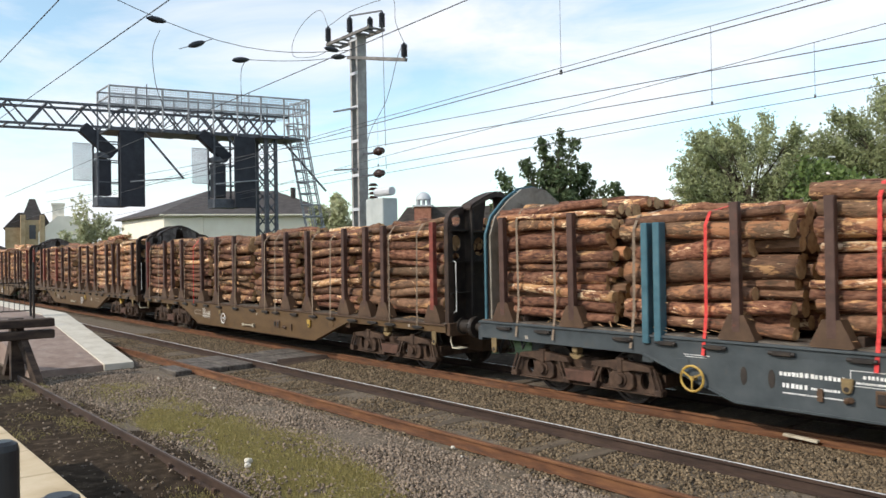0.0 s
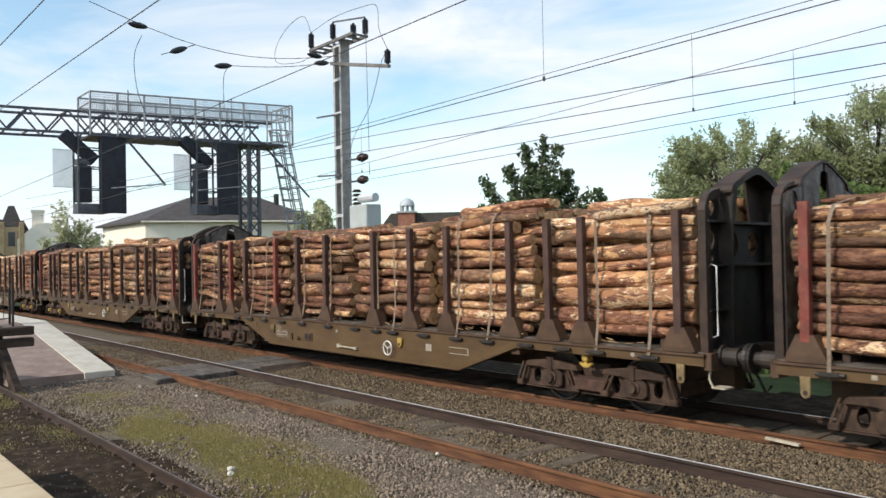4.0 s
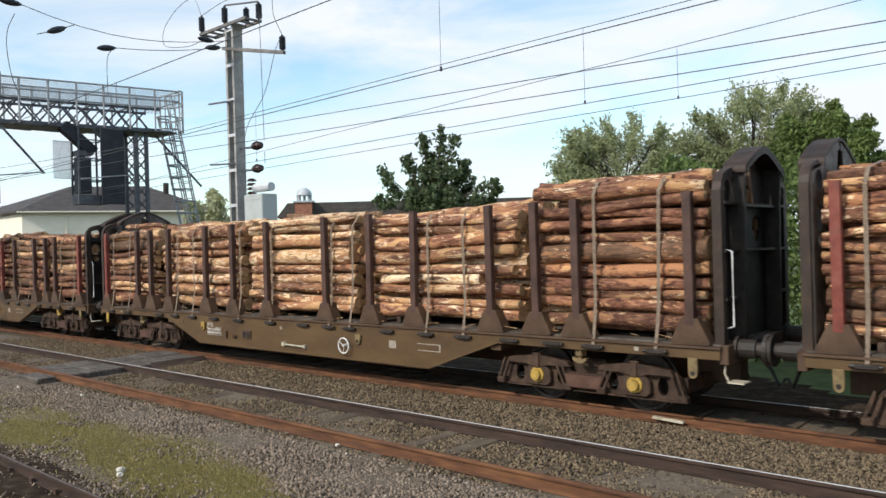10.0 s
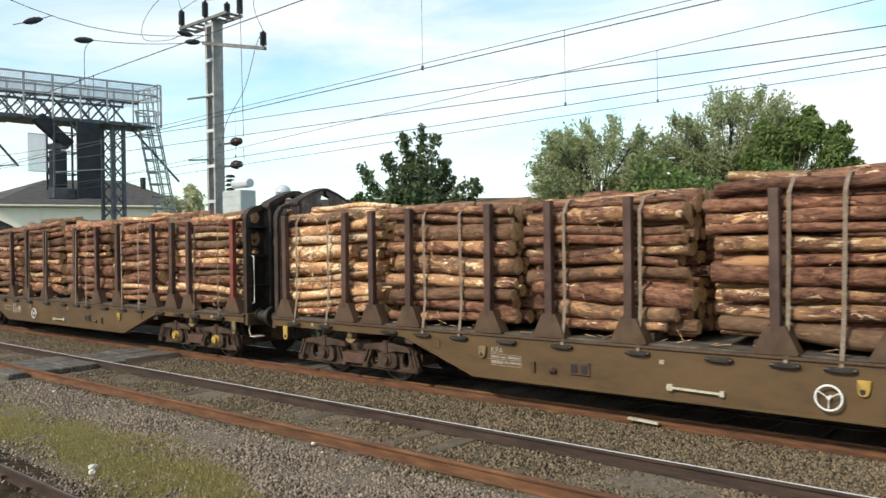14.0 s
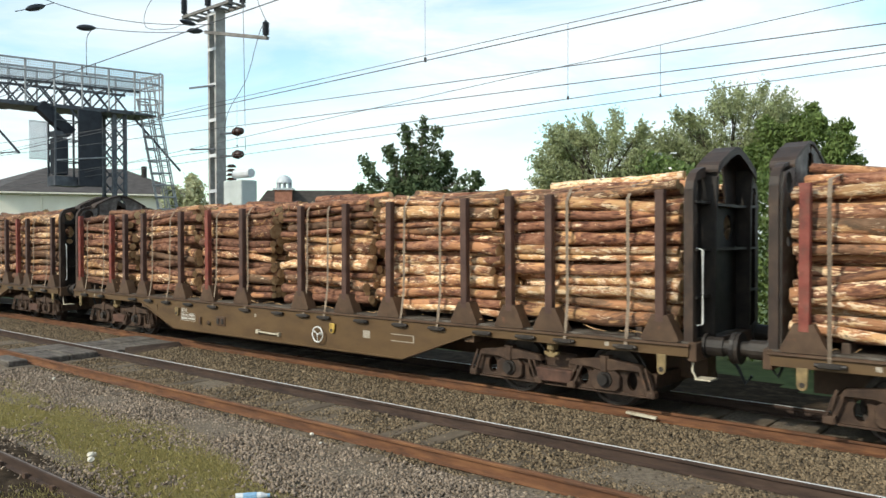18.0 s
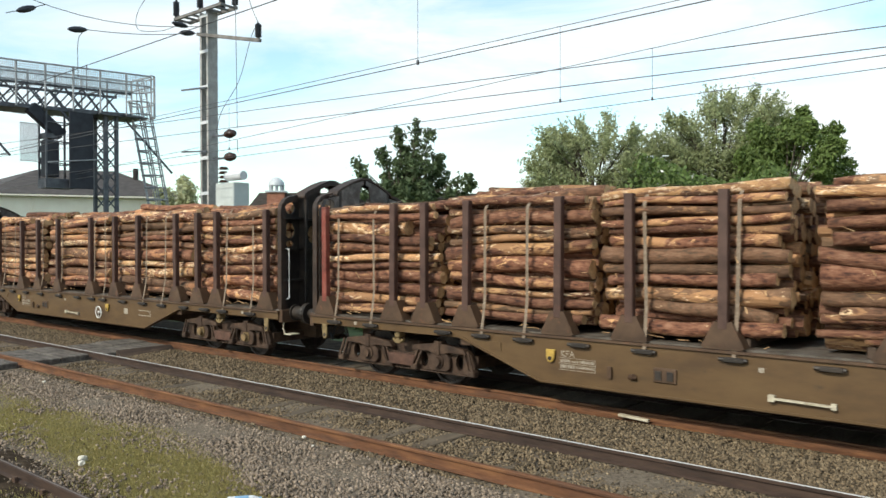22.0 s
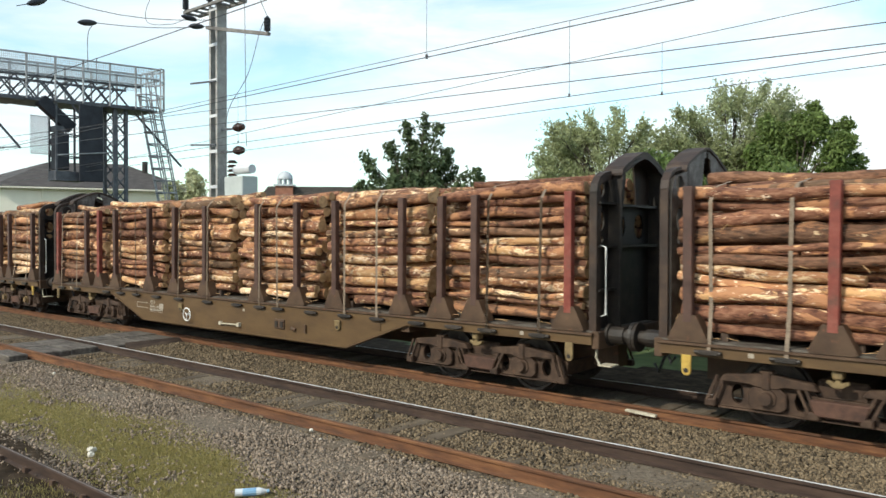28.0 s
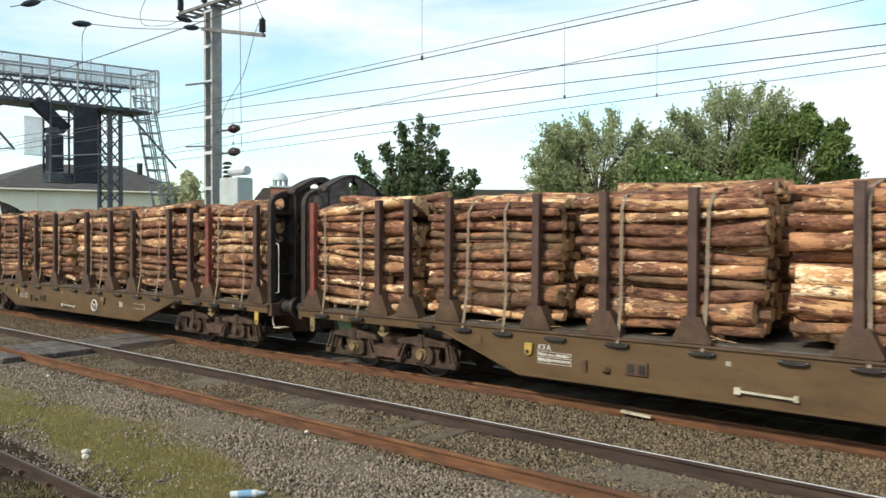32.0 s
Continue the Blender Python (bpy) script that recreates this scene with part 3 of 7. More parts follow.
def scatter_stones():
    """Loose crushed stones over the ballast, as one mesh."""
    rng = np.random.default_rng(5)
    n = 200000
    x = -1.0 - 27.0 * rng.random(n) ** 1.5
    y = np.where(rng.random(n) < 0.018, 1.6 + 2.1 * rng.random(n), 3.7 + 7.0 * rng.random(n))
    keep = np.ones(n, bool)
    for yr in RAILS.values():
        keep &= np.abs(y - yr) > 0.075
    keep &= ~((x < -17.2) & (x > -19.6) & (y > 6.2))
    keep &= ~((x < -19.6) & (y < 6.35))
    # fewer on the sleepers and in the grassy strip
    keep &= ~((y < 5.1) & (rng.random(n) < 0.55))
    inside = ((y > 6.7) & (y < 8.8))
    sl = np.abs(((x + 69.7) / 0.70) % 1 - 0.5) > 0.36
    keep &= ~(inside & (rng.random(n) < np.where(sl, 0.6, 0.05)))
    lush = (x > -14.0) & (x < -6.4) & (np.abs(y - 4.98 + 0.11 * np.maximum(0, x + 10)) < 0.55 + 0.12 * np.sin(3 * x))
    keep &= ~(lush & (rng.random(n) < 0.75))
    x, y = x[keep], y[keep]
    n = len(x)
    cube = np.array([(-1, -1, -1), (1, -1, -1), (1, 1, -1), (-1, 1, -1), (-1, -1, 1), (1, -1, 1), (1, 1, 1), (-1, 1, 1)], float)
    faces = np.array([(0, 3, 2, 1), (4, 5, 6, 7), (0, 1, 5, 4), (1, 2, 6, 5), (2, 3, 7, 6), (3, 0, 4, 7)])
    size = 0.0065 + 0.0135 * rng.random(n) ** 1.6
    pts = cube[None] * (0.55 + 0.6 * rng.random((n, 8, 1))) * size[:, None, None] * np.stack([1 + 0.5 * rng.random(n), np.ones(n), 0.6 + 0.3 * rng.random(n)], 1)[:, None, :]
    q = rng.normal(size=(n, 4))
    q /= np.linalg.norm(q, axis=1, keepdims=True)
    w, a, b, c = q.T
    rot = np.stack([np.stack([1 - 2 * (b * b + c * c), 2 * (a * b - c * w), 2 * (a * c + b * w)], 1), np.stack([2 * (a * b + c * w), 1 - 2 * (a * a + c * c), 2 * (b * c - a * w)], 1), np.stack([2 * (a * c - b * w), 2 * (b * c + a * w), 1 - 2 * (a * a + b * b)], 1)], 1)
    pts = np.einsum("nij,nkj->nki", rot, pts)
    heap = 0.02 * np.sin(x * 2.1) * np.sin(y * 3.3)
    z = -0.172 + heap + 0.012 * rng.random(n)
    z = np.where(y < 3.8, z + 0.05, z)
    z = np.where((y > 8.75) & (y < 10.4), z + 0.03, z)
    pts += np.stack([x, y, z], 1)[:, None, :]
    for name, sel, mat, label in (("ballast_stones", y < 6.75, M["stone"], "loose crushed grey stone ballast beside the track"), ("track_stones", y >= 6.75, M["track_stone"], "brown-stained crushed stone ballast between the rails")):
        pt = pts[sel]
        k = len(pt)
        me = bpy.data.meshes.new(name)
        me.vertices.add(k * 8), me.vertices.foreach_set("co", pt.reshape(-1))
        me.loops.add(k * 24), me.loops.foreach_set("vertex_index", (faces[None] + 8 * np.arange(k)[:, None, None]).reshape(-1).astype(np.int32))
        me.polygons.add(k * 6), me.polygons.foreach_set("loop_start", np.arange(0, k * 24, 4, dtype=np.int32))
        me.update(calc_edges=True), me.validate()
        me.materials.append(mat)
        tagged(link(name, me), label, "ballast", kind="stuff")


def scatter_grass():
    rng = random.Random(8)
    vs, fs = [], []

    def blade(x, y, h, z=-0.19):
        a, w, l = rng.uniform(0, 6.28), rng.uniform(0.002, 0.005), rng.uniform(0.2, 0.9)
        dx, dy = math.cos(a), math.sin(a)
        i = len(vs)
        vs.extend([(x - dy * w, y + dx * w, z), (x + dy * w, y - dx * w, z), (x + dx * h * l * 0.4 + dy * w * 0.7, y + dy * h * l * 0.4 - dx * w * 0.7, z + h * 0.6), (x + dx * h * l, y + dy * h * l, z + h)])
        fs.extend([(i, i + 1, i + 2), (i, i + 2, i + 3)])
    # the thick tongue of grass, thinner tufts towards the ramp, and weeds between the siding rails
    for _ in range(240000):
        x = -17.6 + 11.6 * rng.random()
        yc = 4.98 - 0.11 * max(0.0, x + 10.0) + 0.12 * math.sin(x * 1.1)
        y = yc + rng.gauss(0, 0.62)
        thick = min(1.0, max(0.16, (x + 14.6) / 1.6)) * min(1.0, max(0.0, (-5.9 - x) / 1.1))
        if thick * math.exp(-((y - yc) / 0.75) ** 4) * (0.75 + 0.9 * noise.noise((x * 1.1, y * 1.8, 2.0)) + 0.5 * noise.noise((x * 4.0, y * 5.0, 6.0))) < rng.random() * 0.62:
            continue
        blade(x, y, rng.uniform(0.018, 0.060))
    for _ in range(46000):
        x, y = -4 - 15 * rng.random(), rng.uniform(1.7, 3.9)
        if noise.noise((x * 0.8, y * 1.3, 7.0)) > 0.10 + rng.uniform(-0.10, 0.3):
            blade(x, y, rng.uniform(0.015, 0.05), -0.135)
    me = bpy.data.meshes.new("grass_strip")
    me.from_pydata(vs, [], fs)
    me.materials.append(M["grass"])
    tagged(link("grass_strip", me), "thin yellow-green grass growing through the ballast", "grass", kind="stuff")


def build_crossing():
    c = thing("foot_crossing", "weathered dark boarded foot crossing laid between the rails", "crossing", kind="structure")
    rnd = random.Random(3)
    for y0, y1 in ((6.46, 6.86), (7.10, 7.72), (7.74, 8.36), (8.58, 9.44), (9.46, 10.40)):
        for x0, x1 in (((-18.62, -17.56),) if y0 < 6.5 else ((-19.5, -18.6), (-18.58, -17.5))):
            bm = B()
            box(bm, x0, x1, y0, y1, -0.26, -0.035 + rnd.uniform(-0.02, 0.012), bevel=0.02)
            part("board", bm, M["crossing_mat"], c)
    bm = B()
    prism(bm, [(-17.5, -0.17), (-17.2, -0.17), (-17.5, -0.02)], 9.0, 10.4)
    part("ramp_edge", bm, M["black_timber"], c)


def build_platforms():
    p = thing("platform_near", "platform end with cream coping stones", "platform", kind="structure")
    bm = B()
    box(bm, -11.0, 8, -6, 0.95, -0.3, 0.86)
    part("platform_body", bm, M["concrete"], p)
    x = -11.0
    bmc = B()
    box(bmc, 0.006, 0.894, 0.95, 1.47, 0.78, 0.90, bevel=0.015)
    me = bpy.data.meshes.new("coping_stone")
    bmc.to_mesh(me), bmc.free()
    me.materials.append(M["edge_stone"])
    while x < 8:
        link("coping_stone", me, p, m=pose(x, 0, 0))
        x += 0.9
    bm = B()
    box(bm, -11.0, 8, 0.9, 1.40, -0.3, 0.78)
    part("platform_wall", bm, M["red_brick"], p)
    r = thing("platform_far", "far platform ramp with a broad white edge line", "platform", kind="structure")
    bm = B()
    prism(bm, [(-75, -0.3), (-19.75, -0.3), (-19.75, -0.02), (-26.1, 0.88), (-75, 0.88)], 3.9, 5.52)
    part("ramp_surface", bm, M["ramp_paving"], r)
    bm = B()
    prism(bm, [(-75, 0.72), (-26.1, 0.72), (-19.75, -0.16), (-19.68, -0.16), (-19.68, 0.0), (-26.1, 0.90), (-75, 0.90)], 5.52, 6.22, bevel=0.01)
    part("edge_slab", bm, M["edge_white"], r, "white-painted edge slab")
    bm = B()
    prism(bm, [(-75, -0.3), (-20.5, -0.3), (-20.5, 0.0), (-26.1, 0.72), (-75, 0.72)], 5.52, 6.05)
    part("ramp_wall", bm, M["black_timber"], r, "dark brick ramp wall")
    f = thing("platform_railing", "dark steel railing of thin upright bars on the far platform", "railing")
    for z in (1.02, 1.86):
        bm = B()
        box(bm, -26.02, -25.98, 2.4, 5.2, z, z + 0.035)
        part("rail", bm, M["black_steel"], f)
    bmp = B()
    cyl(bmp, (0, 0, 1.03), (0, 0, 1.87), 0.009, 6)
    bar_me = mesh_of("railing_bar", bmp, M["black_steel"])
    for i in range(20):
        link("railing_bar", bar_me, f, m=pose(-26.0, 2.52 + 0.14 * i, 0))
    for y in (2.4, 3.8, 5.2):
        bm = B()
        box(bm, -26.03, -25.97, y - 0.03, y + 0.03, 0.85, 1.95, bevel=0.006)
        part("railing_post", bm, M["black_steel"], f)
    q = thing("lamp_pole", "slim dark pole at the platform ramp", "pole")
    bm = B()
    cyl(bm, (-24.6, 5.0, 0.6), (-24.6, 5.0, 2.5), 0.035, 8)
    part("pole", bm, M["black_steel"], q)


def build_buffer_stop():
    b = thing("buffer_stop", "old black timber buffer stop at the end of the siding", "buffer stop")
    for z in (0.78, 1.04):
        bm = B()
        box(bm, -19.45, -19.15, 1.2, 4.32, z, z + 0.19, bevel=0.02)
        part("beam", bm, M["black_timber"], b)
    for y in (2.1, 3.62):
        bm = B()
        bar(bm, (-19.55, y, -0.3), (-19.62, y, 1.24), 0.26, 0.26)
        part("post", bm, M["black_timber"], b)
        bm = B()
        bar(bm, (-18.5, y + 0.25, -0.25), (-19.5, y + 0.02, 1.0), 0.15, 0.2)
        part("brace", bm, M["black_timber"], b)
        bm = B()
        bar(bm, (-20.7, y - 0.02, -0.25), (-19.6, y, 0.95), 0.18, 0.2)
        part("strut", bm, M["black_timber"], b)


def build_litter():
    rnd = random.Random(2)
    for i, (x, y, r) in enumerate(((-9.44, 4.42, 0.055), (-9.25, 4.32, 0.045), (-8.15, 6.83, 0.03), (-7.7, 6.6, 0.02), (-16.3, 2.7, 0.06), (-15.2, 6.4, 0.035), (-17.3, 6.0, 0.035))):
        bm = B()
        bmesh.ops.create_icosphere(bm, subdivisions=2, radius=r)
        for v in bm.verts:
            v.co *= 1 + 0.35 * noise.noise(v.co * 30 + Vector((i * 5, 0, 0)))
            v.co.z *= 0.75
        ob = part("pale_stone", bm, M["pale_stone"], None)
        ob.matrix_basis = pose(x, y, -0.13)
        tagged(ob, "pale stone lying on the ballast", "stone", "pale stones")
    b = thing("plastic_bottle", "crushed clear and blue plastic bottle on the ballast", "bottle")
    bm = B()
    cyl(bm, (-0.10, 0, 0), (0.07, 0, 0), 0.033, 12)
    cyl(bm, (0.07, 0, 0), (0.11, 0, 0), 0.033, 12, r2=0.014)
    part("bottle_body", bm, M["mesh_panel"], b)
    bm = B()
    cyl(bm, (0.11, 0, 0), (0.128, 0, 0), 0.016, 10)
    part("cap", bm, M["plastic_blue"], b)
    bm = B()
    cyl(bm, (-0.05, 0, 0), (0.04, 0, 0), 0.0345, 12)
    part("label", bm, M["plastic_blue"], b)
    b.matrix_basis = pose(-6.60, 4.72, -0.11, 0, 0, 52) @ Matrix.Diagonal((1.5, 1.35, 1.2, 1))
    bm = B()
    box(bm, -0.24, 0.24, -0.04, 0.04, -0.02, 0.02, bevel=0.008)
    ob = tagged(part("timber_offcut", bm, M["cream_paint"]), "pale split timber offcut lying beside the rail", "wood")
    ob.matrix_basis = pose(-5.10, 10.50, -0.075, 0, 3, 1)
    c = thing("bollard", "short black post on the platform edge", "bollard", "platform bollards")
    bm = B()
    cyl(bm, (0, 0, -0.04), (0, 0, 0.685), 0.085, 24)
    part("post", bm, M["plastic_black"], c)
    bm = B()
    cyl(bm, (0, 0, 0.685), (0, 0, 0.715), 0.085, 24, r2=0.076), cyl(bm, (0, 0, 0.715), (0, 0, 0.73), 0.076, 24, r2=0.05)
    part("cap", bm, M["plastic_black"], c)
    c.matrix_basis = pose(-4.56, 0.765, 0.86)
    copy_thing(c, pose(-3.36, 0.765, 0.86))


M["edge_stone"] = material("edge_stone", ((0.42, 0.31, 0.18), (0.54, 0.42, 0.265), (0.62, 0.50, 0.34)), scale=1.8, rough=0.85, bump=0.15)
M["rail_worn"] = material("rail_worn", ((0.10, 0.075, 0.058), (0.17, 0.135, 0.11)), scale=5, rough=0.6, bump=0.1, stretch=(0.4, 2, 2))
build_ground()
build_track("track_near", ((RAILS["A"], M["rail_rust"], M["rail_rust"], "rusty orange rail"), (RAILS["B"], M["rail_dark"], M["rail_sheen"], "brown rail with a bright running surface")), -70, 14, "plain line of flat rails on half-buried sleepers", 1)
build_track("track_train", ((RAILS["C"], M["rail_rust"], M["rail_rust"], "rusty orange rail"), (RAILS["D"], M["rail_dark"], M["rail_sheen"], "brown rail with a bright running surface")), -95, 32, "running line of rusty rails under the train", 2)
build_track("track_siding", ((2.08, M["rail_dark"], M["rail_worn"], "rusty siding rail"), (3.58, M["rail_dark"], M["rail_worn"], "rusty siding rail")), -19.2, 8, "disused siding of brown rails sunk in dark soil", 3, sleepers=False)
build_crossing()
build_platforms()
build_buffer_stop()
build_litter()


# ---- overhead line, gantry, mast ----
MX, MY = -22.0, 14.5


def build_mast():
    g = thing("overhead_mast", "grey steel twin-channel overhead line mast with battens", "mast")
    for sx in (-1, 1):
        bm = B()
        x = MX + sx * 0.235
        shape = [(x, -0.178), (x, 0.178), (x - sx * 0.10, 0.178), (x - sx * 0.10, 0.162), (x - sx * 0.02, 0.162), (x - sx * 0.02, -0.162), (x - sx * 0.10, -0.162), (x - sx * 0.10, -0.178)]
        lo, hi = [bm.verts.new((a, MY + b, -0.1)) for a, b in shape], [bm.verts.new((a, MY + b, 10.0)) for a, b in shape]
        for k in range(8):
            bm.faces.new((lo[k], lo[(k + 1) % 8], hi[(k + 1) % 8], hi[k]))
        bm.faces.new(lo), bm.faces.new(hi[::-1])
        bmesh.ops.recalc_face_normals(bm, faces=bm.faces[:])
        part("channel", bm, M["mast_grey"], g)
    z = 0.6
    while z < 10:
        for sy in (-1, 1):
            bm = B()
            box(bm, MX - 0.23, MX + 0.23, MY + sy * 0.185 - 0.006, MY + sy * 0.185 + 0.006, z, z + 0.10)
            # near-white colour puts the sunlit highlight into the battens
            part("batten", bm, M["mesh_panel"], g, "batten plate with its highlight painted pale")
        z += 1.15
    bm = B()
    box(bm, MX - 0.6, MX + 0.6, MY - 0.6, MY + 0.6, -0.4, 0.05, bevel=0.03)
    part("foundation", bm, M["concrete"], g)
    # top crossarms
    for y in (-0.28, 0.28):
        bm = B()
        box(bm, MX - 1.55, MX + 1.15, MY + y - 0.04, MY + y + 0.04, 9.95, 10.04)
        part("crossarm", bm, M["arm_steel"], g)
    for x in (-1.50, -1.05, -0.62, 0.34, 0.72, 1.10):
        bm = B()
        box(bm, MX + x - 0.035, MX + x + 0.035, MY - 0.24, MY + 0.24, 9.96, 10.02)
        part("cross_tie", bm, M["arm_steel"], g)
    bm = B()
    bar(bm, (MX - 0.3, MY - 0.2, 9.30), (MX + 2.45, MY + 0.2, 8.72), 0.12, 0.10)
    part("lower_arm", bm, M["arm_steel"], g)

    def turned(profile, p, d):
        """One body of revolution along d from p: profile of (radius, distance)."""
        bm = B()
        q = Vector(d).to_track_quat("Z", "Y")
        rings = [[bm.verts.new(Vector(p) + q @ Vector((r * math.cos(2 * math.pi * k / 12), r * math.sin(2 * math.pi * k / 12), a))) for k in range(12)] for r, a in profile]
        for u, v in zip(rings, rings[1:]):
            for k in range(12):
                bm.faces.new((u[k], u[(k + 1) % 12], v[(k + 1) % 12], v[k]))
        bm.faces.new(rings[0][::-1]), bm.faces.new(rings[-1])
        bmesh.ops.recalc_face_normals(bm, faces=bm.faces[:])
        return bm

    def post_insulator(x, y, z, h=0.75, r=0.11):
        bm = turned([(r * 0.42, 0), (r * 0.42, h * 0.10)] + [q for i in range(9) for q in ((r * 0.78, h * (0.10 + 0.8 * (i + 0.2) / 9)), (r, h * (0.10 + 0.8 * (i + 0.4) / 9)), (r * 0.80, h * (0.10 + 0.8 * (i + 0.9) / 9)))] + [(r * 0.5, h * 0.91), (r * 0.35, h)], (x, y, z), (0, 0, 1))
        part("insulator", bm, M["porcelain_dark"], g, "dark ribbed insulator")
    for x, y, z in ((MX - 1.45, MY - 0.28, 10.04), (MX - 0.05, MY - 0.28, 10.04), (MX + 0.35, MY + 0.28, 10.04), (MX + 1.05, MY + 0.28, 10.04), (MX + 2.36, MY + 0.2, 8.78)):
        post_insulator(x, y, z, 0.50 if z < 9.5 else 0.58)
    bm = B()
    bar(bm, (MX - 0.05, MY - 0.28, 10.65), (MX + 1.05, MY + 0.28, 10.65), 0.045)
    part("switch_bar", bm, M["dark_steel"], g)
    # feeder drop and loops
    for pts in ([(MX - 1.45, MY - 0.28, 10.62), (MX - 1.9, MY - 0.3, 11.3), (MX - 2.6, MY - 0.5, 11.1), (MX - 3.0, MY - 0.8, 10.4), (MX - 2.6, MY - 1.0, 9.7), (MX - 1.0, MY - 1.1, 9.35), (MX, MY - 1.2, 9.30)],
                [(MX + 1.05, MY + 0.28, 10.62), (MX + 1.35, MY + 0.1, 9.0), (MX + 1.4, MY + 0.1, 6.1)],
                [(MX + 1.4, MY + 0.1, 5.75), (MX + 1.42, MY + 0.1, 5.35)],
                [(MX + 2.36, MY + 0.2, 9.28), (MX + 2.0, MY + 0.2, 8.9), (MX + 1.5, MY + 0.1, 7.6), (MX + 0.7, MY, 6.7), (MX + 0.55, MY - 0.1, 6.0)],
                [(MX - 1.45, MY - 0.28, 10.62), (MX - 0.5, MY, 10.95), (MX + 1.2, MY, 10.88), (MX + 1.95, MY + 0.1, 10.75), (MX + 2.0, MY + 0.15, 10.0), (MX + 2.36, MY + 0.2, 9.28)]):
        part("cable", tube(smooth(pts), 0.010), M["wire"], g)
    # brown insulators on brackets at mid height
    for z in (5.95, 5.22):
        bm = turned([(0.05, 0)] + [q for i in range(5) for q in ((0.09, 0.085 * i), (0.15 - 0.02 * abs(i - 2), 0.085 * i + 0.02), (0.10, 0.085 * i + 0.07))] + [(0.05, 0.44)], (MX + 0.95, MY, z), (1, 0, 0))
        part("insulator", bm, M["porcelain_brown"], g, "brown ribbed insulator")
        bm = B()
        bar(bm, (MX + 0.2, MY, z), (MX + 1.0, MY, z - 0.03), 0.06)
        part("bracket", bm, M["dark_steel"], g)
    for z in (7.5, 5.45):
        bm = B()
        bar(bm, (MX - 1.2, MY - 0.25, z + 0.08), (MX + 0.2, MY - 0.22, z), 0.05)
        part("anchor_arm", bm, M["dark_steel"], g)
    # transformer on the mast
    bm = B()
    box(bm, MX + 0.78, MX + 1.75, MY - 0.3, MY + 0.3, 3.3, 4.38, bevel=0.03)
    part("cabinet", bm, M["box_grey"], g, "pale grey-green cabinet")
    bm = B()
    cyl(bm, (MX + 1.15, MY - 0.1, 4.58), (MX + 2.0, MY - 0.1, 4.58), 0.14, 16)
    part("conservator", bm, M["mesh_panel"], g, "pale grey cylinder")
    bm = B()
    for i in range(4):
        cyl(bm, (MX + 0.8, MY, 4.42 + 0.14 * i), (MX + 0.8, MY, 4.50 + 0.14 * i), 0.17, 12, r2=0.1)
    part("bushing", bm, M["porcelain_brown"], g)
    bm = B()
    box(bm, MX + 0.42, MX + 0.55, MY - 0.1, MY + 0.1, 0, 3.3), box(bm, MX + 1.7, MX + 1.83, MY - 0.1, MY + 0.1, -0.2, 3.3)
    part("stand", bm, M["mast_grey"], g)
    # span wires across the tracks, with strain insulators and hanging leads
    def strain(p, d):
        bm = turned([(0.02, 0), (0.065, 0.09), (0.09, 0.22), (0.09, 0.36), (0.065, 0.47), (0.02, 0.56)], p, d)
        part("strain_insulator", bm, M["porcelain_dark"], g)
    a1, b1 = Vector((MX, MY - 0.2, 9.50)), Vector((MX, 6.4, 9.75))
    a2, b2 = Vector((MX, MY - 0.2, 9.30)), Vector((MX, 10.0, 8.56))
    for a, b, sag in ((a1, b1, 0.65), (a2, b2, 0.12)):
        at = lambda t: a.lerp(b, t) - Vector((0, 0, sag * math.sin(math.pi * t)))
        part("span_wire", tube([at(t / 10) for t in range(11)], 0.011), M["wire"], g)
        d = (b - a).normalized()
        strain(at(0.07), d), strain(at(0.80 if sag > 0.5 else 0.88), d)
    strain(Vector((MX, 9.12, 8.93)), Vector((0.0, -0.92, -0.40)).normalized())
    part("span_wire", tube([(MX, 9.35, 9.05), (MX, 8.85, 8.81), (MX, 8.35, 8.60)], 0.012), M["wire"], g)
    for pts in ([(MX, 7.8, 9.05), (MX, 7.62, 8.6), (MX - 0.05, 7.6, 8.1), (MX - 0.1, 7.72, 7.4), (MX - 0.2, 7.95, 6.9)], [(MX, 10.4, 8.55), (MX, 10.25, 8.2), (MX, 10.25, 7.2)]):
        part("lead", tube(smooth(pts), 0.010), M["wire"], g)
    return g


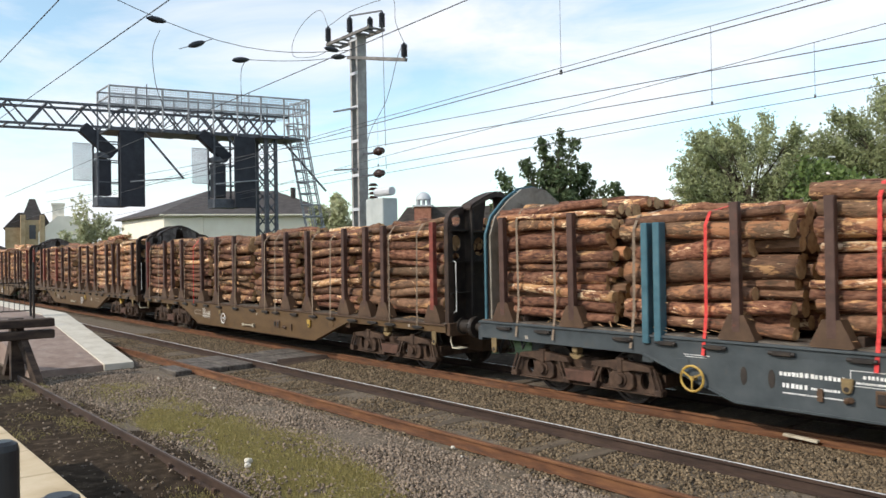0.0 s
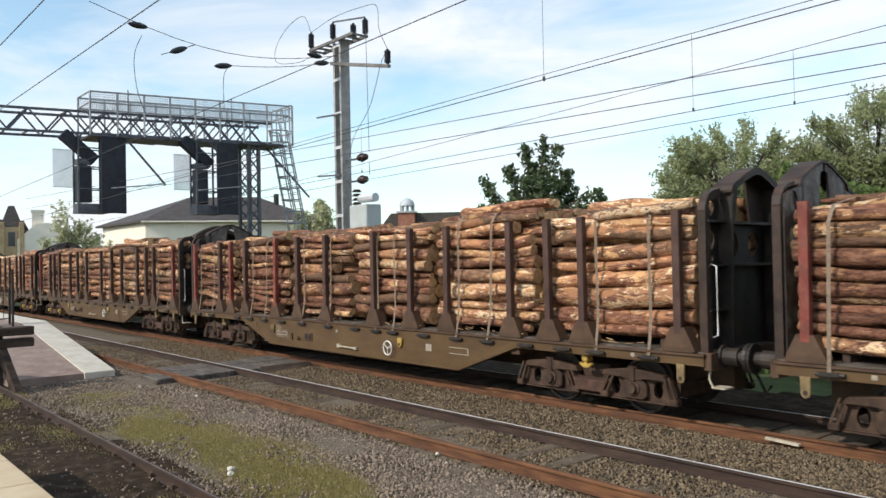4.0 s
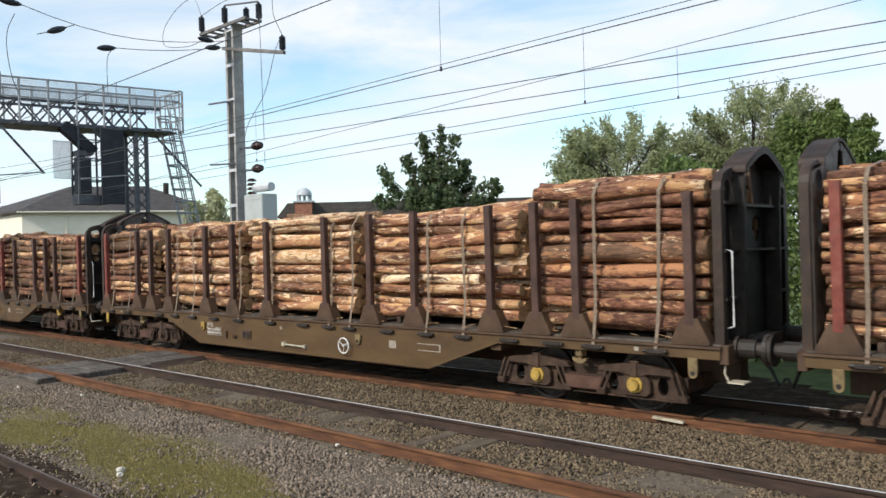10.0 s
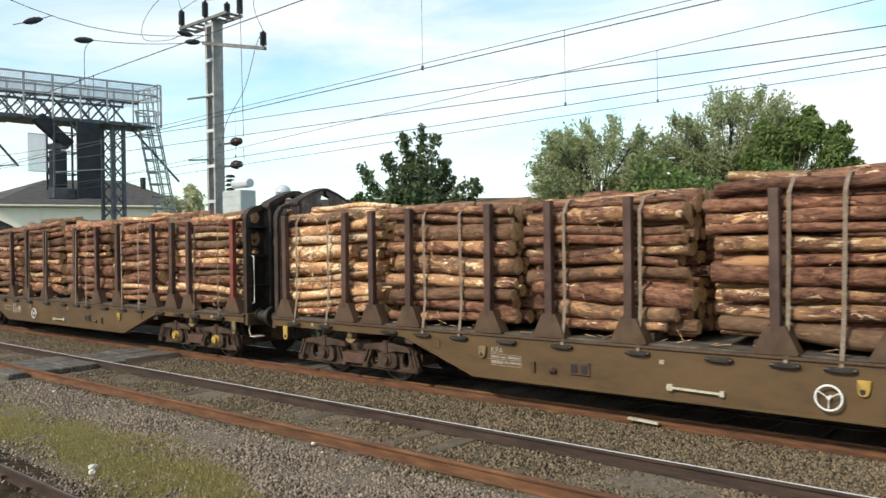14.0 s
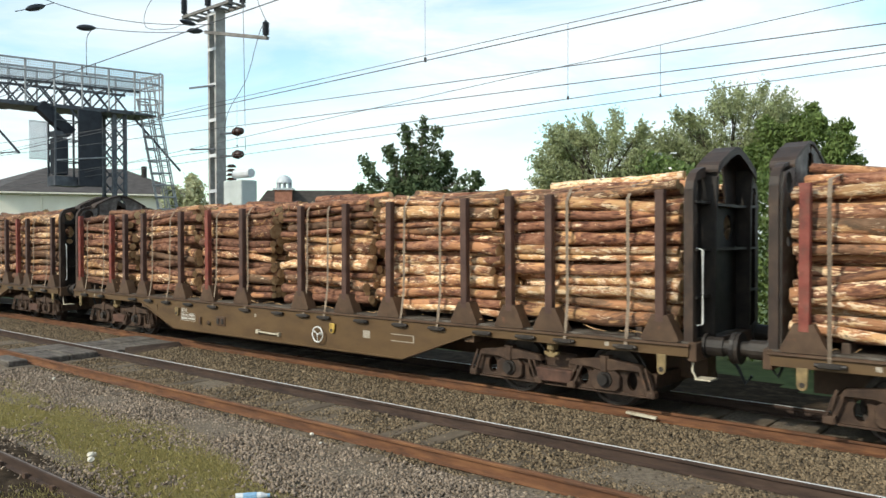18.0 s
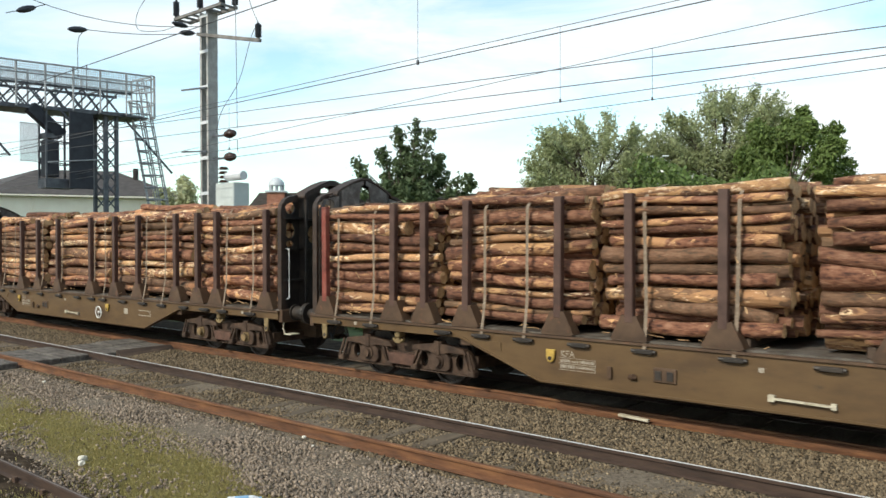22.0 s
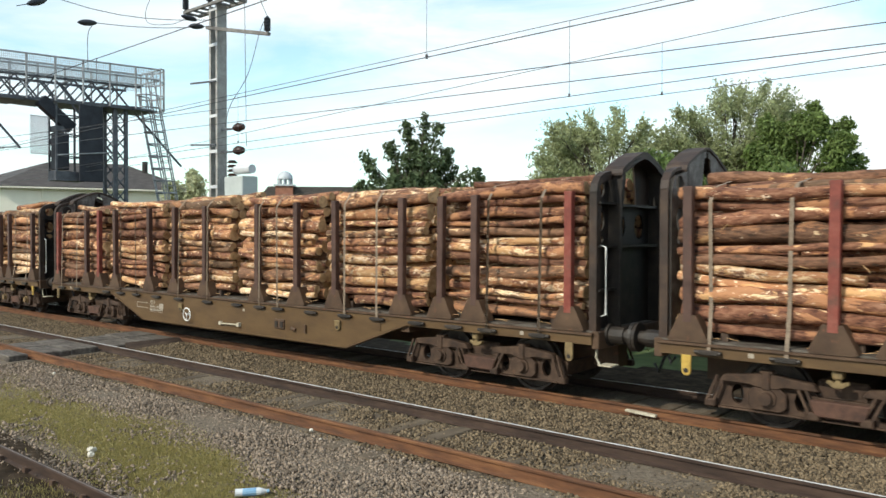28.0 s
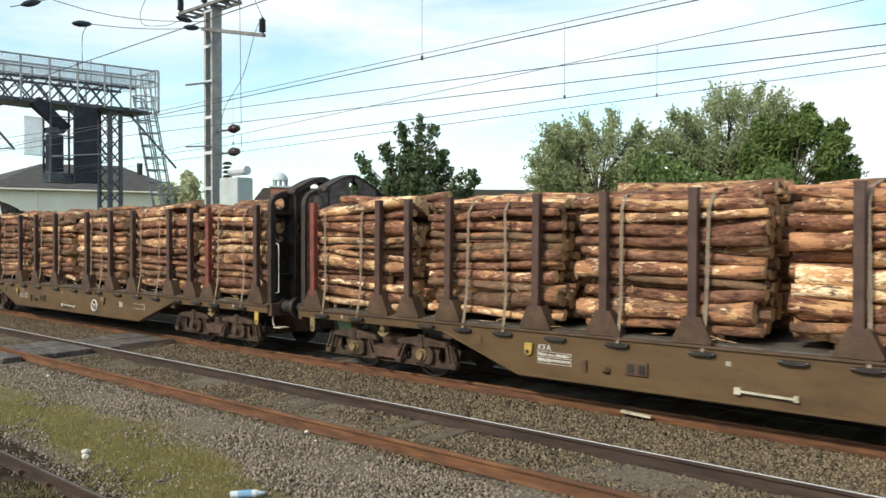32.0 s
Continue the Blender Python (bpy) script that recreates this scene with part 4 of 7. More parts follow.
def build_wires():
    """Overhead wires run along the line: name, distance from the eye's line, height at two places, thickness."""
    for name, y, xa, za, xb, zb, r in (("catenary_wire", 11.385, -14.67, 6.07, -4.67, 6.20, 0.007), ("contact_wire", 7.72, -9.95, 4.86, -2.85, 4.95, 0.007), ("feeder_wire", 9.6, -10.71, 5.13, -1.80, 4.87, 0.007),
                                       ("catenary_wire", 13.2, -12.74, 5.72, -2.99, 6.15, 0.007), ("feeder_wire", 9.6, -7.99, 4.78, -1.80, 4.64, 0.007), ("contact_wire", 11.385, -12.72, 4.85, -2.94, 4.92, 0.007),
                                       ("contact_wire", 13.2, -15.41, 4.99, -2.48, 5.12, 0.007), ("catenary_wire", 7.72, -16.5, 6.24, -8.8, 6.36, 0.009), ("catenary_wire", 4.1, -19.6, 6.40, -11.15, 6.30, 0.009), ("feeder_wire", 2.9, -16.9, 6.38, -12.35, 6.38, 0.009)):
        at = lambda x: za + (zb - za) * (x - xa) / (xb - xa)
        x0, x1 = -44.0, 9.0
        tagged(part(name, tube([(x0 + (x1 - x0) * i / 6, y, at(x0 + (x1 - x0) * i / 6)) for i in range(7)], r), M["wire"]), "thin dark overhead line wire along the railway", "wire", "overhead wires")
    for x, y, z0, z1 in ((-6.86, 7.72, 4.90, 6.38), (-6.88, 11.385, 4.90, 6.17), (-6.05, 13.2, 5.09, 6.01), (-16.4, 11.385, 4.84, 6.04)):
        w = thing("dropper", "thin hanging dropper wire with a clip", "wire", "droppers")
        part("dropper_wire", tube([(x, y, z0), (x, y, z1)], 0.004, 4), M["wire"], w)
        bm = B()
        box(bm, x - 0.014, x + 0.014, y - 0.012, y + 0.012, z0 - 0.02, z0 + 0.04)
        part("clip", bm, M["wire"], w)


GX = lambda y: -29.0 - (14.5 - y) * 0.23


def build_gantry():
    g = thing("signal_gantry", "grey steel lattice signal gantry with a railed walkway", "signal gantry")
    zb, zt = 7.42, 8.22
    ys = [0.5 + 0.62 * i for i in range(24)]
    w = 0.55
    for dx in (-w, w):
        for z in (zb, zt):
            bm = B()
            bar(bm, (GX(0.5) + dx, 0.5, z), (GX(15.2) + dx, 15.2, z), 0.085)
            part("chord", bm, M["dark_steel"], g)
        for i in range(len(ys) - 1):
            a, b = ((zb, zt) if i % 2 else (zt, zb))
            bm = B()
            bar(bm, (GX(ys[i]) + dx, ys[i], a), (GX(ys[i + 1]) + dx, ys[i + 1], b), 0.06)
            part("lattice_bar", bm, M["dark_steel"], g)
            if ys[i] > 8.5:
                bm = B()
                bar(bm, (GX(ys[i]) + dx * 0.9, ys[i], b), (GX(ys[i + 1]) + dx * 0.9, ys[i + 1], a), 0.05)
                part("lattice_bar", bm, M["dark_steel"], g)
    for y in ys[::2]:
        for z in (zb, zt):
            bm = B()
            bar(bm, (GX(y) - w, y, z), (GX(y) + w, y, z), 0.05)
            part("cross_bar", bm, M["dark_steel"], g)
    # leg: four angles with lacing
    for dx in (-0.4, 0.4):
        for dy in (-0.22, 0.22):
            bm = B()
            box(bm, -29 + dx - 0.06, -29 + dx + 0.06, 14.55 + dy - 0.06, 14.55 + dy + 0.06, -0.2, zb)
            part("leg_angle", bm, M["dark_steel"], g)
    for i in range(14):
        z0 = 0.2 + 0.51 * i
        for dx in (-0.4, 0.4):
            s = 0.22 if i % 2 else -0.22
            bm = B()
            bar(bm, (-29 + dx, 14.55 - s, z0), (-29 + dx, 14.55 + s, z0 + 0.51), 0.05)
            part("lacing_bar", bm, M["dark_steel"], g)
            bm = B()
            bar(bm, (-29 + dx * 0.9, 14.55 + s, z0), (-29 + dx * 0.9, 14.55 - s, z0 + 0.51), 0.04)
            part("lacing_bar", bm, M["dark_steel"], g)
    bm = B()
    box(bm, -29.9, -28.1, 13.9, 15.2, -0.4, 0.05, bevel=0.03)
    part("foundation", bm, M["concrete"], g)
    # walkway floor and railings
    y0, y1 = 8.6, 15.85
    n = 8
    for i in range(n):
        a, b = y0 + (y1 - y0) * i / n, y0 + (y1 - y0) * (i + 1) / n - 0.02
        bm = B()
        box(bm, GX(a) - 0.75, GX(a) + 0.75, a, b, zb - 0.10, zb - 0.04)
        part("floor_plate", bm, M["dark_steel"], g)
    for dx in (-0.75, 0.75):
        for z in (8.55, 8.95):
            bm = B()
            cyl(bm, (GX(y0) + dx, y0, z), (GX(y1) + dx, y1, z), 0.035, 6)
            part("handrail", bm, M["galvanised"], g)
        for i in range(9):
            y = y0 + (y1 - y0) * i / 8
            bm = B()
            cyl(bm, (GX(y) + dx, y, zb - 0.05), (GX(y) + dx, y, 8.96), 0.035, 6)
            part("handrail_post", bm, M["galvanised"], g)
        # wire mesh infill
        for i in range(8):
            a, b = y0 + (y1 - y0) * i / 8 + 0.04, y0 + (y1 - y0) * (i + 1) / 8 - 0.04
            bm = B()
            for k in range(15):
                yy = a + (b - a) * k / 14
                bar(bm, (GX(yy) + dx, yy, 8.28), (GX(yy) + dx, yy, 8.93), 0.012)
            for k in range(9):
                z = 8.30 + 0.078 * k
                bar(bm, (GX(a) + dx, a, z), (GX(b) + dx, b, z), 0.012)
            part("mesh_infill", bm, M["mesh_panel"], g)
    for y in (y0, y1):
        for z in (8.55, 8.95):
            bm = B()
            cyl(bm, (GX(y) - 0.75, y, z), (GX(y) + 0.75, y, z), 0.035, 6)
            part("handrail", bm, M["galvanised"], g)
    # caged ladder
    lad = [(-28.6, 15.75, 8.9), (-28.3, 17.4, -0.2)]
    a, b = Vector(lad[0]), Vector(lad[1])
    for dx in (-0.22, 0.22):
        bm = B()
        cyl(bm, a + Vector((dx, 0, 0)), b + Vector((dx, 0, 0)), 0.03, 6)
        part("ladder_stile", bm, M["galvanised"], g)
    for i in range(30):
        p = a.lerp(b, (i + 0.5) / 30)
        bm = B()
        cyl(bm, p - Vector((0.22, 0, 0)), p + Vector((0.22, 0, 0)), 0.015, 6)
        part("rung", bm, M["galvanised"], g)
    for i in range(13):
        p = a.lerp(b, 0.10 + 0.052 * i)
        pts = [p + Vector((0.36 * math.cos(u), -0.36 - 0.36 * math.sin(u) + 0.36, 0)) for u in [math.pi * k / 8 for k in range(9)]]
        pts = [p + Vector((0.36 * math.cos(u), -0.66 * math.sin(u), 0)) for u in [math.pi * k / 8 for k in range(9)]]
        part("cage_hoop", tube(pts, 0.032), M["galvanised"], g)
    for u in (0.0, 0.25, 0.5, 0.75, 1.0):
        o = Vector((0.36 * math.cos(math.pi * u), -0.66 * math.sin(math.pi * u), 0))
        bm = B()
        cyl(bm, a.lerp(b, 0.1) + o, a.lerp(b, 0.73) + o, 0.028, 5)
        part("cage_bar", bm, M["galvanised"], g)
    for z in (7.42, 7.95, 8.5, 9.0):
        part("end_hoop", tube([(GX(y1) + 0.7 * math.cos(u), y1 + 0.42 * math.sin(u), z) for u in [math.pi * k / 10 for k in range(11)]], 0.03), M["galvanised"], g)
    for k in range(1, 8):
        u = math.pi * k / 8
        bm = B()
        cyl(bm, (GX(y1) + 0.7 * math.cos(u), y1 + 0.42 * math.sin(u), 7.42), (GX(y1) + 0.7 * math.cos(u), y1 + 0.42 * math.sin(u), 9.0), 0.022, 5)
        part("end_bar", bm, M["galvanised"], g)
    # sloping stay
    bm = B()
    bar(bm, (-28.9, 15.3, 7.3), (-28.4, 17.0, 5.3), 0.07)
    part("stay", bm, M["dark_steel"], g)
    # registration arms under the walkway
    for y in (9.6, 12.6):
        bm = B()
        bar(bm, (GX(y) + 0.6, y + 0.2, 7.35), (GX(y) + 0.9, y + 1.6, 5.6), 0.07)
        part("registration_arm", bm, M["dark_steel"], g)
        part("registration_tube", tube([(GX(y) + 0.9, y - 0.4, 5.4), (GX(y) + 0.9, y + 1.6, 5.65)], 0.025), M["galvanised"], g)
    for y in (10.1, 13.9):
        bm = B()
        cyl(bm, (GX(y), y, zt), (GX(y), y, 9.25), 0.02, 6)
        part("finial", bm, M["dark_steel"], g)
    # signals hung under the walkway
    for y in (9.55, 13.6):
        s = thing("colour_light_signal", "black-backed colour light signal hung from the gantry", "railway signal", "gantry signals")
        x = GX(y) + 0.05
        bm = B()
        box(bm, x + 0.52, x + 0.58, y - 0.62, y + 0.28, 4.50, 7.34, bevel=0.02)
        part("backboard", bm, M["signal_black"], s)
        bm = B()
        box(bm, x - 0.1, x + 0.3, y - 1.35, y - 0.85, 4.9, 6.25, bevel=0.03)
        part("signal_head", bm, M["signal_black"], s)
        bm = B()
        for k in range(3):
            cyl(bm, (x - 0.1, y - 1.1, 5.15 + 0.42 * k), (x - 0.5, y - 1.1, 5.12 + 0.42 * k), 0.15, 14, caps=False)
        part("hood", bm, M["signal_black"], s)
        bm = B()
        prism(bm, [(x - 0.25, 6.3), (x + 0.25, 6.3), (x + 0.25, 6.5), (x - 0.25, 6.5)], y - 1.3, y - 0.9)
        part("bracket", bm, M["dark_steel"], s)
        bm = B()
        bar(bm, (x + 0.1, y - 0.7, 6.45), (x + 0.1, y - 1.8, 7.38), 0.34, 0.4)
        part("cable_chute", bm, M["signal_black"], s)
        for dx in (-0.3, 0.3):
            for yy in (y - 1.32, y - 0.40):
                bm = B()
                bar(bm, (x + dx, yy, 4.55), (x + dx, yy, 7.36), 0.06)
                part("cage_post", bm, M["dark_steel"], s)
        for z in (4.62, 5.4, 6.2, 6.9):
            bm = B()
            for dx in (-0.3, 0.3):
                bar(bm, (x + dx, y - 1.3, z), (x + dx, y - 0.3, z), 0.04)
            for yy in (y - 1.3, y - 0.4):
                bar(bm, (x - 0.3, yy, z), (x + 0.3, yy, z), 0.04)
            part("cage_rail", bm, M["dark_steel"], s)
        bm = B()
        box(bm, x - 0.34, x + 0.34, y - 1.36, y - 0.3, 4.50, 4.57), box(bm, x + 0.31, x + 0.34, y - 1.3, y - 0.4, 4.57, 4.85), box(bm, x - 0.3, x + 0.3, y - 1.36, y - 1.33, 4.57, 4.85)
        part("cage_floor", bm, M["dark_steel"], s)
        bm = B()
        for k in range(27):
            bar(bm, (x, y - 2.1 + 0.025 * k, 5.45), (x, y - 2.1 + 0.025 * k, 6.8), 0.008)
        for k in range(37):
            bar(bm, (x, y - 2.1, 5.45 + 0.0375 * k), (x, y - 1.45, 5.45 + 0.0375 * k), 0.008)
        for z in (5.45, 6.8):
            bar(bm, (x, y - 2.1, z), (x, y - 1.45, z), 0.03)
        part("mesh_screen", bm, M["mesh_panel"], s, "pale wire-mesh screen")
    return g


build_mast()
build_wires()
build_gantry()


# ---- buildings in the distance ----
def build_far():
    h = thing("white_building", "long white rendered building with a dark hipped slate roof", "building")
    h.matrix_basis = pose(-66.3, 23.6, 0, 0, 0, 66)
    o = [(0, 0), (14.5, 0), (14.5, 10), (-4.6, 10)]
    bm = B()
    lo, hi = [bm.verts.new((x, y, -0.3)) for x, y in o], [bm.verts.new((x, y, 6.35)) for x, y in o]
    for i in range(4):
        bm.faces.new((lo[i], lo[(i + 1) % 4], hi[(i + 1) % 4], hi[i]))
    part("wall", bm, M["render_white"], h)
    bm = B()
    eave = [(-0.25, -0.5), (15.0, -0.5), (15.0, 10.4), (-5.3, 10.4)]
    v = [bm.verts.new((x, y, 6.42)) for x, y in eave] + [bm.verts.new((x, y, 6.25)) for x, y in eave] + [bm.verts.new((3.4, 4.6, 8.75)), bm.verts.new((9.6, 4.6, 8.85))]
    for fc in ((0, 1, 9, 8), (1, 2, 9), (2, 3, 8, 9), (3, 0, 8), (0, 4, 5, 1), (1, 5, 6, 2), (2, 6, 7, 3), (3, 7, 4, 0), (7, 6, 5, 4)):
        bm.faces.new([v[i] for i in fc])
    bmesh.ops.recalc_face_normals(bm, faces=bm.faces[:])
    part("roof", bm, M["slate"], h)
    bm = B()
    box(bm, -0.3, 15.05, -0.62, -0.5, 6.24, 6.36)
    part("gutter", bm, M["render_white"], h)
    bm = B()
    cyl(bm, (11.2, 3.0, 7.4), (11.2, 3.0, 9.0), 0.24, 10)
    part("chimney", bm, M["black_steel"], h, "black flue pipe")
    bm = B()
    cyl(bm, (3.2, -0.1, 0), (3.2, -0.1, 6.3), 0.07, 8)
    part("downpipe", bm, M["render_white"], h)
    c = thing("brick_building", "red-brick building with a slate roof and a pale domed cupola", "building")
    c.matrix_basis = pose(-55.2, 43.15, 0, 0, 0, 45)
    bm = B()
    box(bm, -2, 26, 0.8, 9, -0.3, 5.6)
    part("wall", bm, M["far_brick"], c)
    bm = B()
    prism(bm, [(-2.5, 5.6), (26.5, 5.6), (25.5, 6.9), (-1.5, 6.9)], 0.4, 9.4)
    part("roof", bm, M["slate"], c)
    bm = B()
    box(bm, -0.75, 0.75, -0.3, 1.2, -0.3, 6.9)
    part("turret", bm, M["far_brick"], c)
    bm = B()
    box(bm, -0.9, 0.9, -0.45, 1.35, 6.9, 7.05)
    part("cornice", bm, M["lead"], c)
    for k in range(8):
        a = 2 * math.pi * k / 8
        bm = B()
        cyl(bm, (0.6 * math.cos(a), 0.45 + 0.6 * math.sin(a), 7.05), (0.6 * math.cos(a), 0.45 + 0.6 * math.sin(a), 7.55), 0.09, 6)
        part("cupola_post", bm, M["lead"], c)
    bm = B()
    bmesh.ops.create_uvsphere(bm, u_segments=14, v_segments=8, radius=0.72)
    bmesh.ops.delete(bm, geom=[q for q in bm.verts if q.co.z < -0.02], context="VERTS")
    bmesh.ops.translate(bm, verts=bm.verts[:], vec=(0, 0.45, 7.55))
    part("dome", bm, M["lead"], c, "pale lead dome", smooth=True)
    s = thing("stone_villa", "sandstone villa with a steep slate tower roof", "building")
    s.matrix_basis = pose(-103.0, 20.9, 0, 0, 0, facing(-103.0, 20.9))
    bm = B()
    box(bm, -2.9, -0.9, 0.5, 5, -0.3, 6.6)
    part("wing", bm, M["sandstone"], s)
    bm = B()
    box(bm, -1.0, 1.0, 0, 3, -0.3, 7.5)
    part("tower", bm, M["sandstone"], s)
    for x in (-1.0, 1.05):
        bm = B()
        box(bm, x - 0.28, x + 0.28, -0.25, 0.3, -0.3, 8.1, bevel=0.05)
        part("turret_pier", bm, M["sandstone"], s)
    bm = B()
    bmesh.ops.create_cone(bm, cap_ends=True, segments=4, radius1=1.75, radius2=0.45, depth=2.7, matrix=Matrix.Translation((0, 1.4, 8.75)) @ Matrix.Rotation(radians(45), 4, "Z"))
    part("tower_roof", bm, M["slate"], s)
    bm = B()
    prism(bm, [(-3.1, 6.5), (0.2, 6.5), (-0.6, 8.4), (-1.5, 8.4)], 0.6, 5.2)
    part("roof", bm, M["slate"], s)
    bm = B()
    prism(bm, [(0.9, 6.6), (2.1, 6.6), (1.3, 8.3), (0.9, 8.3)], 0.6, 5.2)
    part("side_roof", bm, M["slate"], s)
    bm = B()
    box(bm, -0.35, 0.35, -0.06, 0.05, 5.2, 6.9)
    part("window", bm, M["window_glass"], s)
    w = thing("white_house", "white rendered gable with a capped chimney", "building")
    w.matrix_basis = pose(-102.3, 23.7, 0, 0, 0, facing(-102.3, 23.7))
    bm = B()
    prism(bm, [(-2.3, -0.3), (3.2, -0.3), (3.2, 6.6), (1.2, 8.0), (-0.2, 8.0), (-2.3, 6.0)], 0, 5)
    part("wall", bm, M["render_white"], w)
    bm = B()
    box(bm, -0.75, 0.55, 0.4, 1.6, 7.6, 9.3), box(bm, -0.85, 0.65, 0.3, 1.7, 9.3, 9.6)
    part("chimney", bm, M["render_white"], w)


def facing(x, y):
    """Turn about the vertical that lays a thing's x axis across the line of sight."""
    return math.degrees(math.atan2(-x, y))


build_far()


# ---- trees and undergrowth ----
def build_tree(name, x, y, trunk_h, clumps, leaf, count, size, seed, label, tr=0.2, base=-0.2, sprays=0, reach=1.6):
    """A tapered trunk, limbs to each clump, and a crown of single leaves with gaps."""
    rnd = random.Random(seed)
    t = thing(name, label, "tree")
    t.matrix_basis = pose(x, y, base)
    bm = B()
    top = max(c[2] for c in clumps)
    pts = [Vector((0.15 * math.sin(i * 1.3 + seed), 0.15 * math.cos(i * 1.7 + seed), trunk_h * i / 4)) for i in range(5)]
    for i in range(4):
        cyl(bm, pts[i], pts[i + 1], tr * (1 - 0.15 * i), 8, r2=tr * (1 - 0.15 * (i + 1)))
    part("trunk", bm, M["trunk"], t)
    for cx, cy, cz, r in clumps:
        bm = B()
        a = pts[4] * rnd.uniform(0.55, 1.0)
        b = Vector((cx, cy, cz))
        mid = a.lerp(b, 0.5) + Vector((0, 0, 0.1 * (b - a).length))
        cyl(bm, a, mid, tr * 0.4, 6, r2=tr * 0.22), cyl(bm, mid, b, tr * 0.22, 6, r2=tr * 0.06)
        for _ in range(4):
            e = b + Vector((rnd.gauss(0, 1), rnd.gauss(0, 1), rnd.gauss(0.4, 0.8))) * r * 0.6
            cyl(bm, mid.lerp(b, 0.6), e, tr * 0.1, 4, r2=tr * 0.02)
        part("limb", bm, M["trunk"], t)
    rng = np.random.default_rng(seed)
    vol = np.array([c[3] ** 2.3 for c in clumps])
    pick = rng.choice(len(clumps), count, p=vol / vol.sum())
    cl = np.array(clumps)[pick]
    d = rng.normal(size=(count, 3))
    d /= np.linalg.norm(d, axis=1, keepdims=True)
    rad = cl[:, 3:4] * (0.35 + 0.75 * rng.random((count, 1)) ** 0.6)
    lump = 1 + 0.28 * np.sin(5 * d[:, :1] + pick[:, None]) * np.sin(6 * d[:, 1:2] + 2 * pick[:, None]) + 0.2 * np.sin(11 * d[:, 2:3] + pick[:, None])
    p = cl[:, :3] + d * rad * lump * np.array([1, 1, 0.85])
    if sprays:
        # long twigs that stand out of the crown, upwards and outwards
        c = np.array(clumps)
        mid = c[:, :3].mean(0)
        which = rng.choice(len(c), sprays)
        out = c[which, :3] - mid
        out[:, 2] = np.abs(out[:, 2]) * 0.5 + 2.2
        out += rng.normal(size=out.shape) * 0.9
        out /= np.linalg.norm(out, axis=1, keepdims=True)
        root = c[which, :3] + out * c[which, 3:4] * 0.6
        k = rng.integers(0, sprays, count // 2)
        along = rng.random((count // 2, 1))
        length = reach * (0.5 + rng.random((sprays, 1)))
        p[:count // 2] = root[k] + out[k] * along * length[k] + rng.normal(size=(count // 2, 3)) * (0.20 * (1.15 - along))
    u = rng.normal(size=(count, 3))
    u /= np.linalg.norm(u, axis=1, keepdims=True)
    v = np.cross(u, d + 0.3 * rng.normal(size=(count, 3)))
    v /= np.linalg.norm(v, axis=1, keepdims=True) + 1e-6
    s = size * (0.6 + 0.8 * rng.random((count, 1)))
    nrm = np.cross(u, v)
    quad = np.stack([p - u * s, p + v * s * 0.45 + nrm * s * 0.12, p + u * s, p - v * s * 0.45 + nrm * s * 0.12], 1).reshape(-1, 3)
    me = bpy.data.meshes.new("crown")
    me.from_pydata(quad.tolist(), [], [(4 * i, 4 * i + 1, 4 * i + 2, 4 * i + 3) for i in range(count)])
    me.materials.append(leaf)
    link("crown", me, t)
    return t


def crown(rnd, n, w, d, z0, z1, r, profile):
    out = []
    for i in range(n):
        u = rnd.uniform(-1, 1)
        hi = z0 + (z1 - z0) * profile(u)
        out.append((u * w, rnd.uniform(-d, d), rnd.uniform(z0, max(z0 + 0.1, hi)), r * rnd.uniform(0.6, 1.15)))
    return out


def leaders(rnd):
    """Clumps of a young maple: upright pointed leaders over a broad low mass, with side spurs."""
    out = []
    for x, top, wide in ((-0.95, 7.7, 0.42), (-0.1, 8.85, 0.36), (0.4, 8.0, 0.45), (0.88, 9.25, 0.36), (1.55, 8.75, 0.35), (2.15, 8.0, 0.40)):
        z = 5.0
        while z < top:
            k = (top - z) / (top - 5.0)
            out.append((x * (1 - 0.25 * k) + rnd.gauss(0, 0.12), rnd.uniform(-1, 1) * k, z, wide * (0.35 + 0.95 * k)))
            z += 0.42 + 0.2 * k
    for x, z, r in ((-2.42, 7.15, 0.17), (-2.25, 6.8, 0.22), (-2.05, 6.4, 0.26), (-1.8, 5.9, 0.38), (-2.2, 5.4, 0.42), (-2.6, 5.2, 0.34), (2.45, 6.3, 0.36), (2.95, 6.1, 0.30), (3.45, 6.2, 0.22), (3.8, 5.8, 0.25), (2.8, 5.4, 0.5), (3.5, 5.2, 0.4), (-0.9, 5.3, 0.65), (0.2, 5.4, 0.7), (1.3, 5.4, 0.7)):
        out.append((x, rnd.uniform(-0.5, 0.5), z, r))
    return out


